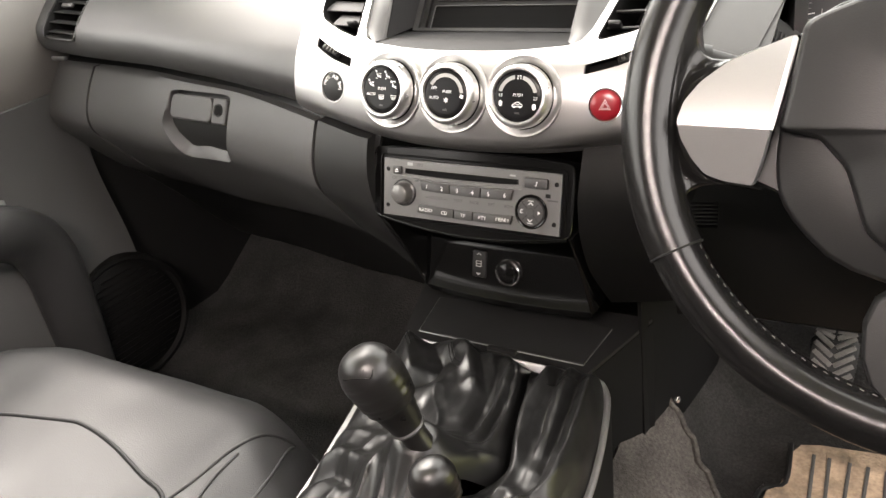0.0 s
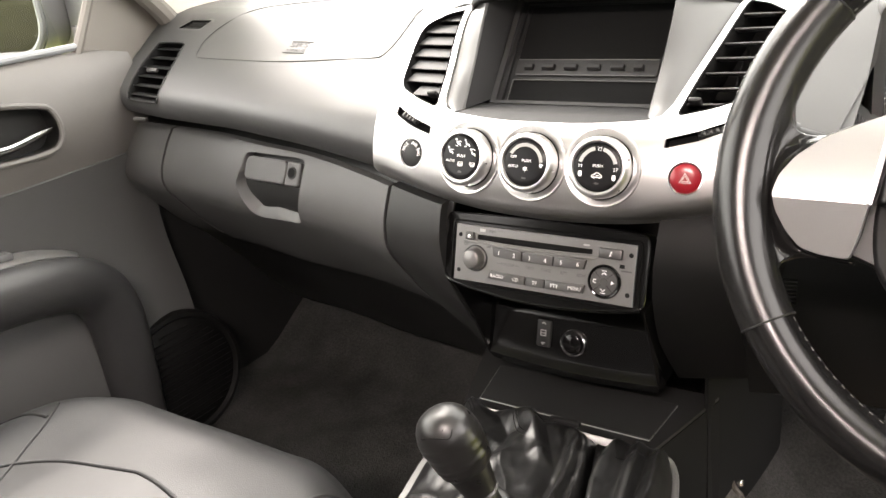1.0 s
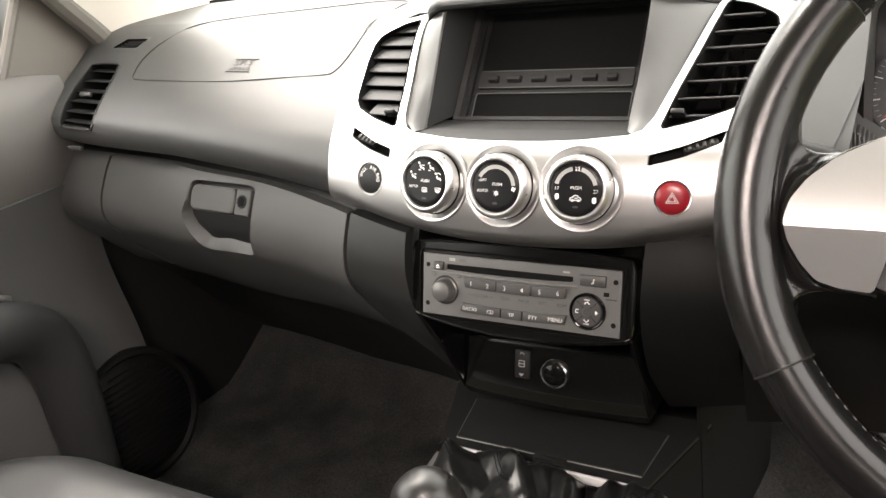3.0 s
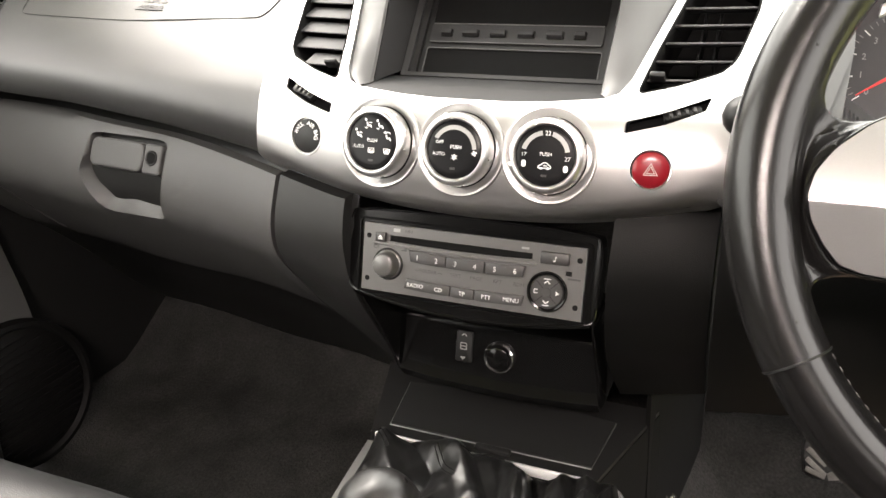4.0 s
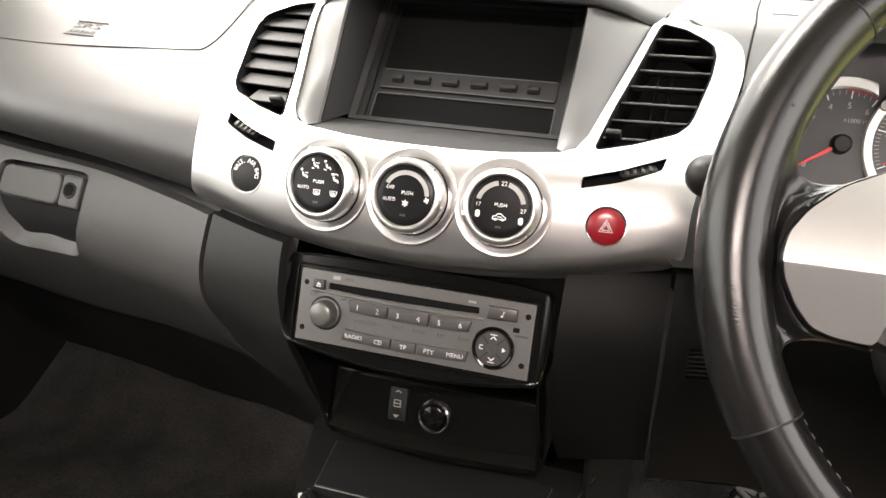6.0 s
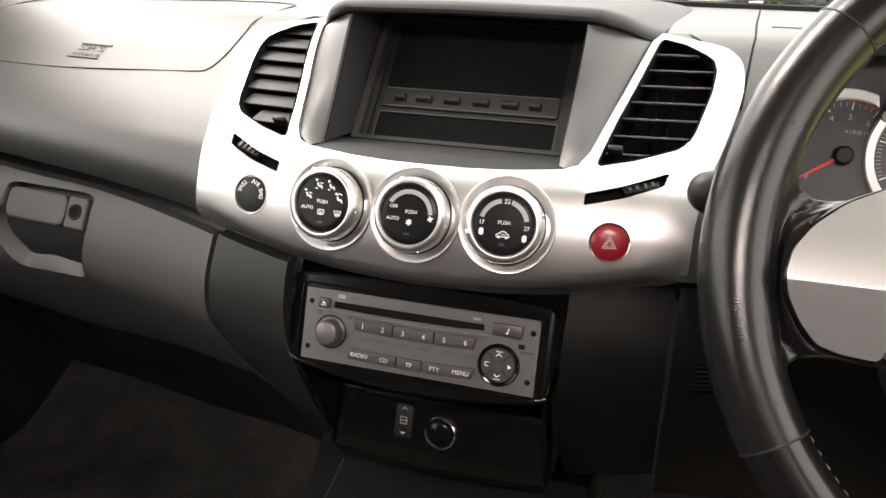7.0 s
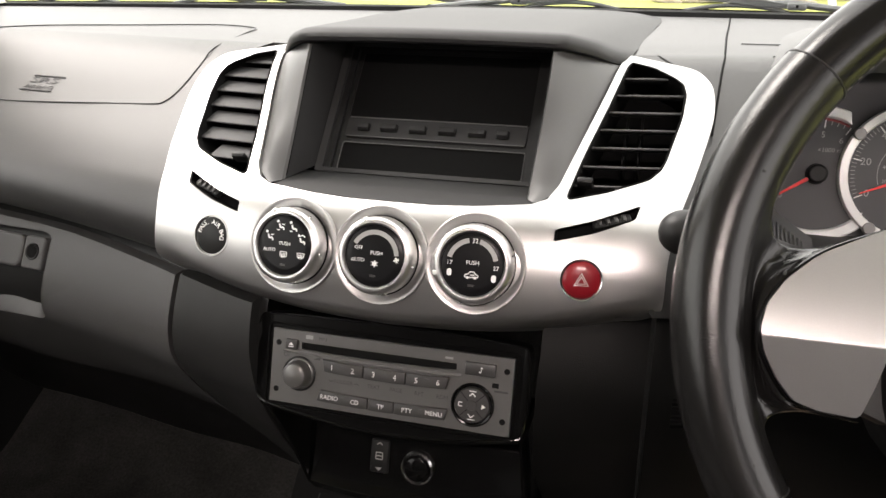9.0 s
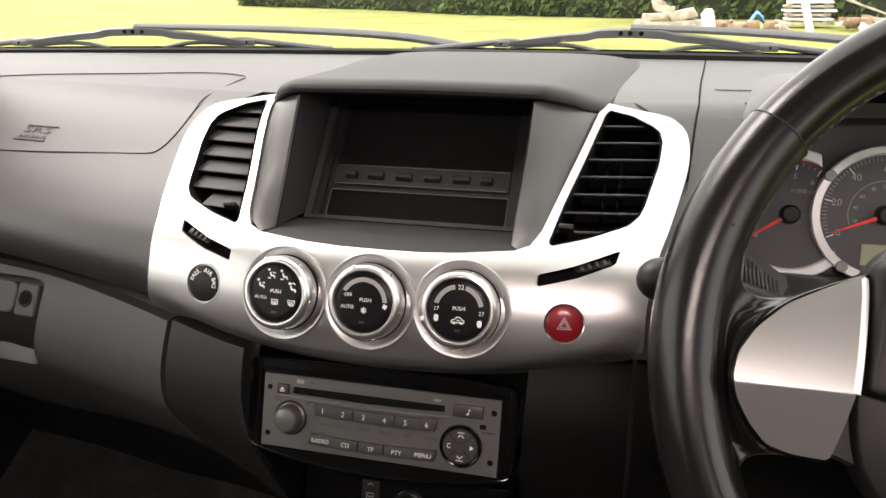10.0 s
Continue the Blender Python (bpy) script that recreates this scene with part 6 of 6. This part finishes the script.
part("quarter_bar", tube([Vector((-.766, .088 + .045 * k, 1.208 + .075 * k)) for k in steps(-.1, 4, 8)], .0075, 8), CORNER, door, "brown-grey window bar")
part("door_seal", tube(smooth_line([(-.750, .285, 1.14), (-.748, .272, 1.20), (-.745, .242, 1.245), (-.742, .198, 1.292), (-.735, .155, 1.335), (-.71, .0, 1.47), (-.68, -.16, 1.62)], 5), .0165, 10), CORNER, door, "thick brown-grey door seal")
glassp = part("window_pane", thicken(loft([[(-.775 + .10 * max(0, z - 1.2) / .45 * .9, y, z) for y in (-.95, -.4, .08 + (0 if z < 1.3 else -.55 * (z - 1.25)))] for z in steps(1.205, 1.68, 4)]), .004), GLASS, door, "clear window glass")
glassp.visible_shadow = False

wing = thing("wing_mirror", (-.93, .2, 1.2), "grey door mirror with a large glass outside the window", "wing mirror")
om = axes((-.950, .105, 1.300), (.22, -.97, .06))
face_o = rrect(0, 0, .150, .175, .045, 8)
part("shell", cushion(rrect(0, 0, .168, .195, .05, 8), -.002, -.075, om, -.004, 6, .25), MIRROR_GREY, wing, "grey mirror shell", 60)
part("rim", tube([om @ Vector((x, y, .003)) for x, y in rrect(0, 0, .160, .186, .05, 8)], .006, 8, True), MIRROR_GREY, wing)
part("mirror_glass", prism(face_o, .002, om), material("mirror_glass", (.30, .27, .24), .03, metal=1.0), wing, "reflecting mirror glass")
part("arm", box((.16, .05, .15), Matrix.Translation((-.860, .195, 1.262)), .02), MIRROR_GREY, wing, "grey mirror arm")
part("bracket", box((.055, .03, .045), Matrix.Translation((-.815, .155, 1.222)), .006), SMOOTH, wing, "grey hinge block")

# ---- shell: pillars, roof, windscreen ----
for s in (-1, 1):
    rows = []
    for k in steps(0, 1, 16):
        f = Vector((s * (.735 - .11 * k), .50 - .62 * k, 1.235 + .50 * k + .04 * math.sin(k * math.pi)))
        r = Vector((s * (.758 - .09 * k), .292 - .54 * k, 1.16 + .56 * k + .03 * math.sin(k * math.pi)))
        mid = (f + r) / 2 + Vector((-s * .022, -.012, .0))
        rows.append([f, f.lerp(mid, .5) + Vector((-s * .006, 0, 0)), mid, r.lerp(mid, .5) + Vector((-s * .006, 0, 0)), r, r + Vector((s * .03, .02, 0)), f + Vector((s * .03, .02, 0))])
    tagged(part("pillar_trim_%s" % ("left" if s < 0 else "right"), loft(rows, closed=True, caps=True), TRIM, None, "", 60), "light beige grained windscreen pillar trim", "pillar trim", kind="structure")


def screen_pt(u, k, off=0.0):
    x = u * (.745 - .11 * k)
    bow = .085 * (1 - u * u)
    return Vector((x, .515 + bow - .63 * k + off, 1.238 + .50 * k + .05 * math.sin(k * math.pi) + off * .7))


windscreen = thing("windscreen", (0, .6, 1.24), "clear curved windscreen glass with a black lower edge", "windscreen", kind="structure")
pane = part("pane", thicken(loft([[screen_pt(u, k) for u in steps(-1, 1, 20)] for k in steps(0, 1, 10)]), .004), GLASS, windscreen)
pane.visible_shadow = False
part("black_edge", loft([[screen_pt(u, k, -.002) for u in steps(-1, 1, 24)] for k in (-.02, 0, .013)]), VOID, windscreen, "black printed lower edge")
part("lower_channel", thicken(loft([[screen_pt(u, 0) + Vector((0, a, b)) for u in steps(-1, 1, 24)] for a, b in ((-.062, .006), (-.055, .017), (-.02, .017), (.012, .009), (.02, -.02))]), .003), VOID, windscreen, "dark rubber channel along the dash")

# cabin shell behind the camera, unseen; side openings cut to shape the light
roof = tagged(part("roof", thicken(loft([[(x, y, 1.745 + .05 * (1 - (x / .64) ** 2)) for y in steps(-.10, -1.55, 8)] for x in steps(-.66, .66, 12)]), .03), HEAD), "pale cloth headlining", "roof lining", kind="structure")
# unseen glowing lamp, added to put a highlight on the wheel rim
lamp_r = thing("added_rim_lamp", (.25, -1.0, 1.757), "added unseen lamp for the wheel rim's highlight", "lamp")
lens_mat = bpy.data.materials.new("added_lamp_glow")
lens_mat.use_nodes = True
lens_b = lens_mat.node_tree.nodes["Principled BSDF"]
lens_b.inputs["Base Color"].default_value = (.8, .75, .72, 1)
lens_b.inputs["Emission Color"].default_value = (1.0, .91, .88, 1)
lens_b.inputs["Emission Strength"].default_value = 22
part("housing", prism(rrect(0, 0, .40, .14, .02), .012, pose(.25, -1.0, 1.757, 180), .003), TRIM, lamp_r, "beige housing of the added lamp")
part("lens", prism(rrect(0, 0, .36, .10, .015), .006, pose(.25, -1.0, 1.746, 180), .002), lens_mat, lamp_r, "glowing face of the added lamp")
rear = plate([(-.80, .50), (.80, .50), (.80, 1.25), (.66, 1.78), (-.66, 1.78), (-.80, 1.25)], [], lambda x, z: Vector((x, -1.5, z)), (0, -.04, 0))
tagged(part("wall_rear", rear, DARK), "dark trimmed cab rear wall", "wall", kind="structure")
# side wall added out of view; its raised rear half blocks light
right = plate([(-1.5, .55), (.5, .55), (.5, 1.14), (.40, 1.16), (.34, .68), (-.10, .68), (-.18, 1.16), (-.60, 1.22), (-1.5, 1.22)], [], lambda y, z: Vector((.775, y, z)), (.03, 0, 0))
tagged(part("wall_right", right, DARK), "unseen dark side wall with an opening cut to shape the light", "wall", kind="structure")
left = plate([(-1.5, .55), (-1.0, .55), (-1.0, 1.7), (-1.5, 1.7)], [[(-1.44, 1.28), (-1.04, 1.28), (-1.04, 1.60), (-1.40, 1.60)]], lambda y, z: Vector((-.77 + .10 * max(0, z - 1.24) / .45, y, z)), (-.03, 0, 0))
tagged(part("wall_left", left, DOOR), "grey plastic pillar and rear door trim", "door", kind="structure")
right2 = plate([(-1.5, 1.242), (-1.38, 1.242), (-1.38, 1.62), (-.92, 1.64), (-.92, 1.242), (-.60, 1.242), (-.66, 1.76), (-1.5, 1.76)], [], lambda y, z: Vector((.775 - .10 * max(0, z - 1.24) / .45, y, z)), (.03, 0, 0))
tagged(part("wall_right_rear", right2, DARK), "unseen dark rear side wall cut to shape the light", "wall", kind="structure")
front = loft([[(x, .74, .5), (x, .74, 1.0), (x, .60, 1.236)] for x in steps(-.80, .80, 4)])
tagged(part("bulkhead", thicken(front, .02), VOID), "dark bulkhead under the windscreen", "bulkhead", kind="structure")
for s, nm in ((-1, "left"), (1, "right")):
    fw = plate([(.10 if s < 0 else .5, .5), (.74, .5), (.74, 1.0), (.62, 1.22), (.45, 1.235), (.10 if s < 0 else .5, 1.2)], [], lambda y, z: Vector((s * .80, y, z)), (s * .02, 0, 0))
    tagged(part("footwell_wall_" + nm, fw, DARK), "dark footwell side trim", "wall", kind="structure")

# ---- wipers ----
def wiper(cx, label, arm_to):
    ob = thing("windscreen_wiper", (cx, .63, 1.25), label, "wiper", "windscreen wipers")
    base = lambda x: screen_pt(x / .745, .035, .016) if abs(x) < .8 else Vector((x, .6, 1.25))
    def on(x, up):
        p = screen_pt(max(-1.25, min(1.25, x / .745)), 0, 0)
        return Vector((x, p.y + .025, 1.246 + up))
    part("rubber_blade", tube([on(cx + d, .004) for d in steps(-.30, .285, 14)], .0035, 6), VOID, ob, "black rubber blade")
    rows = []
    for d in steps(-.172, .172, 24):
        k = 1 - (abs(d) / .172) ** 1.7
        up = .012 + .014 * k + (.003 if abs(d) < .045 else 0)
        h = .0035 + .0028 * k
        p = on(cx + d, up)
        rows.append([p + Vector((0, -.004, -h)), p + Vector((0, -.005, h * .6)), p + Vector((0, 0, h)), p + Vector((0, .006, h * .5)), p + Vector((0, .005, -h))])
    part("bridge", loft(rows, closed=True, caps=True), WIPER, ob, "grey metal bridge", 40)
    for s in (-1, 1):
        c = cx + s * .172
        line = smooth_line([on(c - s * .045, .013), on(c - s * .01, .0165), on(c + s * .02, .0135), on(c + s * .075, .008), on(c + s * .125, .003)], 4)
        part("claw", tube(line, .0042, 8), WIPER, ob, "curved claw")
        line = smooth_line([on(c - s * .135, .004), on(c - s * .10, .0105), on(c - s * .07, .0125), on(c - s * .03, .010), on(c - s * .005, .004)], 4)
        part("claw", tube(line, .0028, 8), WIPER, ob, "curved claw")
        part("hinge_clip", box((.022, .008, .009), Matrix.Translation(on(c, .013) + Vector((0, -.004, 0))), .002), WIPER, ob, "grey hinge clip")
        part("rivet", lathe([(.0001, .0012), (.0014, .001), (.0018, 0)], axes(on(c, .0135) + Vector((0, -.0082, 0)), (0, -1, .2)), 10), VOID, ob)
    for d in (-.012, .0, .014):
        part("rivet", lathe([(.0001, .002), (.0026, .0015), (.0032, 0)], axes(on(cx + d, .0287) + Vector((0, -.006, 0)), (0, -1, .2)), 12), VOID, ob, "dark rivet hole")
    part("arm", tube(smooth_line([on(cx, .036), on(cx + (arm_to - cx) * .4, .03) + Vector((0, .01, 0)), on(cx + (arm_to - cx) * .75, .018) + Vector((0, .02, 0)), on(arm_to, .0) + Vector((0, .035, -.01))], 6), lambda k: .005 + .003 * k, 8, squash=.7), WIPER, ob, "grey wiper arm")
    return ob


WIPER = material("wiper_grey_paint", (.12, .122, .125), .45, grain=900, tint=.1, stain=.08)
wiper(-.570, "grey metal windscreen wiper with two claws, parked", -.02)
wiper(.146, "grey metal windscreen wiper parked along the glass", .55)
cowl = thing("scuttle_panel", (0, .68, 1.2), "dark plastic scuttle panel below the windscreen", "scuttle")
part("panel", loft([[(x, .64 + .04 * (1 - (x / .75) ** 2), 1.225), (x, .72, 1.222), (x, .80, 1.20)] for x in steps(-.80, .80, 16)]), DARK, cowl)

# ---- outside ----
GRASS = material("grass", (0.25, 0.265, 0.085), 0.9, grain=30, tint=0.35, spec=0.1, stain=0.22, stain_scale=0.35)
LEAF = material("hedge_leaves", (0.085, 0.125, 0.042), 0.7, grain=40, tint=0.5, spec=0.2, stain=0.5, stain_scale=0.6)
# dark core colour that stands in for the shade between the leaves
SHADE = material("hedge_inner_shade", (0.03, 0.035, 0.018), 0.9, grain=30, tint=0.5, stain=0.4, stain_scale=1.5)
LOG = material("weathered_timber", (0.40, 0.35, 0.29), 0.85, grain=40, tint=0.35, bump=0.4, stain=0.4, stain_scale=4)
BROWN = material("brown_debris", (0.26, 0.17, 0.11), 0.9, grain=40, tint=0.4, bump=0.4, stain=0.4, stain_scale=4)
TARP = material("blue_tarpaulin", (0.10, 0.30, 0.62), 0.5, grain=40, tint=0.2, stain=0.2)
PAINT = material("white_paint", (0.78, 0.77, 0.75), 0.6, grain=60, tint=0.1, stain=0.15)

bm = bmesh.new()
bmesh.ops.create_grid(bm, x_segments=80, y_segments=80, size=1)
for v in bm.verts:
    r = (v.co.x ** 2 + v.co.y ** 2) ** .5
    v.co.x, v.co.y = v.co.x * (20 + 400 * r ** 3), v.co.y * (20 + 400 * r ** 3)
    v.co.z = .05 * noise.noise(v.co * .15) - .02 if v.co.length > 4 else -.01
ground = tagged(part("ground", bm, GRASS), "bright mown grass field", "grass", kind="structure")


def hedge(name, line, height, seed, count):
    """A thick hedge of twig mass and many small leaf clumps along a line."""
    rnd = random.Random(seed)
    ob = thing(name, (*line[0], 0), "dense dark green hedge of shrubs and brambles", "hedge")
    pts = smooth_line([(x, y, 0) for x, y in line], 10)
    rows = []
    for i, p in enumerate(pts):
        h = height * (.75 + .35 * noise.noise(Vector((i * .35, seed, 0))))
        t = (pts[min(i + 1, len(pts) - 1)] - pts[max(i - 1, 0)]).normalized()
        s = Vector((t.y, -t.x, 0))
        if s.y > 0:
            s = -s
        w = .7 + .3 * noise.noise(Vector((i * .5, seed, 4)))
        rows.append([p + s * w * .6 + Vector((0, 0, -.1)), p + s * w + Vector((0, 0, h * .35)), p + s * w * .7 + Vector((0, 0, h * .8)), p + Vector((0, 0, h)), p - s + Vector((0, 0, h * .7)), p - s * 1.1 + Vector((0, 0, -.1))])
    tagged(part("twig_mass", loft(rows), SHADE, ob, "twigs inside, shade put into their dark colour", 80), kind="stuff")
    verts, faces = [], []
    for _ in range(count):
        i = rnd.randrange(len(rows) - 1)
        a, b = rows[i], rows[i + 1]
        j = rnd.choice((0, 0, 1, 1, 1, 2, 2, 3))
        u, v = rnd.random(), rnd.random()
        p = (a[j].lerp(b[j], u)).lerp(a[j + 1].lerp(b[j + 1], u), v)
        p += Vector((rnd.gauss(0, .16), rnd.gauss(0, .16) - .05, rnd.gauss(0, .12)))
        if p.z < -.02:
            p.z = abs(p.z)
        r = rnd.uniform(.07, .19)
        d = Vector((rnd.gauss(0, 1), rnd.gauss(0, 1), rnd.gauss(0, 1))).normalized()
        e = d.orthogonal().normalized()
        f = d.cross(e)
        k = len(verts)
        verts += [p + e * r, p + f * r * .55 + d * r * .2, p - e * r, p - f * r * .55 + d * r * .2]
        faces.append((k, k + 1, k + 2, k + 3))
    me = bpy.data.meshes.new("leaf_clumps")
    me.from_pydata(verts, [], faces)
    me.materials.append(LEAF)
    lv = new("leaf_clumps", me)
    lv.parent = ob
    lv.matrix_parent_inverse = Matrix.Translation(-ob.location)
    tagged(lv, "small green leaf clumps", kind="stuff")
    return ob


hedge("hedge", [(-20.5, 38.5), (-17, 37.2), (-12, 34), (-7.4, 30.2), (-3.5, 28.8), (0, 27.6), (4, 27), (9, 27), (16, 28)], 3.2, 5, 9000)
# unseen hedge behind the car, added to darken the wing mirror's reflection
hedge("hedge", [(-30, -10), (-16, -14), (-4, -18), (8, -20)], 3.5, 8, 2500)


def rough_block(size, m, mat, parent, name, seed, jitter=.12):
    bm = box(size, Matrix(), min(size) * .12)
    bmesh.ops.subdivide_edges(bm, edges=bm.edges[:], cuts=1, use_grid_fill=True)
    for v in bm.verts:
        v.co += Vector((noise.noise(v.co * 5 + Vector((seed, 0, 0))), noise.noise(v.co * 5 + Vector((0, seed, 0))), noise.noise(v.co * 5 + Vector((0, 0, seed))))) * min(size) * jitter
    bm.transform(m)
    return part(name, bm, mat, parent, "", 50)


pile = thing("log_pile", (.3, 20.8, 0), "heap of grey weathered logs and blocks on the grass", "log pile")
rnd = random.Random(4)
for x, y, z, w, h, tilt in ((-.15, 20.7, .12, .75, .22, 3), (.55, 20.75, .13, .8, .24, -4), (.95, 20.9, .15, .45, .26, 8), (.0, 20.75, .34, .6, .2, -6), (.62, 20.8, .36, .62, .24, -14), (.22, 20.85, .52, .42, .16, 6), (.05, 20.9, .62, .25, .22, 20), (-.02, 20.9, .78, .13, .26, 12)):
    rough_block((w, .45, h), Matrix.Translation((x, y, z)) @ Matrix.Rotation(radians(tilt), 4, "Y") @ Matrix.Rotation(rnd.uniform(-.3, .3), 4, "Z"), LOG, pile, "log", rnd.random() * 9, .3)
binn = thing("white_container", (1.22, 20.25, 0), "tipped white plastic container on the grass", "container")
part("drum", tube([(1.30, 20.25, .0), (1.27, 20.26, .06), (1.18, 20.27, .46), (1.16, 20.27, .50)], lambda k: .15 if .05 < k < .97 else .13, 18), PAINT, binn)
part("cap", tube([(1.16, 20.27, .49), (1.15, 20.27, .54)], .06, 12), PAINT, binn)
tarp = thing("blue_tarpaulin", (2.4, 21.6, 0), "crumpled blue tarpaulin sheet over rubbish", "tarpaulin")
rows = [[(2.0 + .75 * u, 21.6 + .4 * v, max(0.01, .42 * math.exp(-((u - .62) / .28) ** 2) * (1 - (v - .4) ** 2) + .08 * noise.noise(Vector((u * 6, v * 6, 2))))) for v in steps(0, 1, 10)] for u in steps(0, 1, 16)]
part("sheet", thicken(loft(rows), .01), TARP, tarp, "", 60)
heap = thing("rubbish_heap", (2.2, 21.2, 0), "low heap of brown earth, sticks and rubble", "rubble")
for i in range(26):
    x, y = rnd.uniform(1.5, 3.1), rnd.uniform(20.8, 21.9)
    rough_block((rnd.uniform(.12, .4), rnd.uniform(.1, .3), rnd.uniform(.06, .22)), Matrix.Translation((x, y, rnd.uniform(.03, .14))) @ Matrix.Rotation(rnd.uniform(-.5, .5), 4, "Y") @ Matrix.Rotation(rnd.uniform(0, 3), 4, "Z"), BROWN if i % 3 else LOG, heap, "rubble_piece", i, .4)
heap2 = thing("rubbish_heap", (5.2, 21.6, 0), "low heap of red brown rubble and broken boards", "rubble")
for i in range(34):
    x, y = rnd.uniform(4.3, 7.4), rnd.uniform(21.0, 22.6)
    rough_block((rnd.uniform(.15, .5), rnd.uniform(.1, .3), rnd.uniform(.05, .2)), Matrix.Translation((x, y, rnd.uniform(.03, .22))) @ Matrix.Rotation(rnd.uniform(-.4, .4), 4, "Y") @ Matrix.Rotation(rnd.uniform(0, 3), 4, "Z"), BROWN if i % 3 else PAINT, heap2, "rubble_piece", i, .4)
stack = thing("timber_stack", (3.7, 22.6, 0), "stack of grey white painted boards on the grass", "timber stack")
for i in range(6):
    for j in range(2):
        part("board", box((1.25 - .1 * (i % 3), .28, .055), Matrix.Translation((3.75 + .04 * (i % 2), 22.5 + .32 * j, .10 + .105 * i)) @ Matrix.Rotation(.03 * math.sin(i * 4 + j), 4, "Z"), .008), PAINT if i % 2 else LOG, stack)
    if i < 5:
        for x in (3.3, 4.15):
            part("spacer", box((.09, .5, .05), Matrix.Translation((x, 22.66, .152 + .105 * i)), .004), LOG, stack)
post = thing("white_post", (3.42, 20.2, 0), "leaning white painted post in the grass", "post")
part("shaft", tube([(3.50, 20.15, -.02), (3.33, 20.2, .60), (3.12, 20.28, 1.4)], .085, 12), PAINT, post)
for a, b, mt in (((4.4, 22.3, .75), (6.0, 22.2, .18), LOG), ((4.2, 22.9, .95), (5.0, 22.8, .55), PAINT), ((5.6, 22.2, .28), (7.2, 22.3, .55), PAINT), ((4.9, 22.0, .25), (6.4, 21.9, .22), LOG)):
    ob = thing("loose_board", a, "long loose weathered board leaning on rubble", "board", "loose boards")
    d = Vector(b) - Vector(a)
    part("plank", box((d.length, .16, .05), Matrix.Translation((Vector(a) + Vector(b)) / 2) @ d.to_track_quat("X", "Z").to_matrix().to_4x4(), .006), mt, ob)
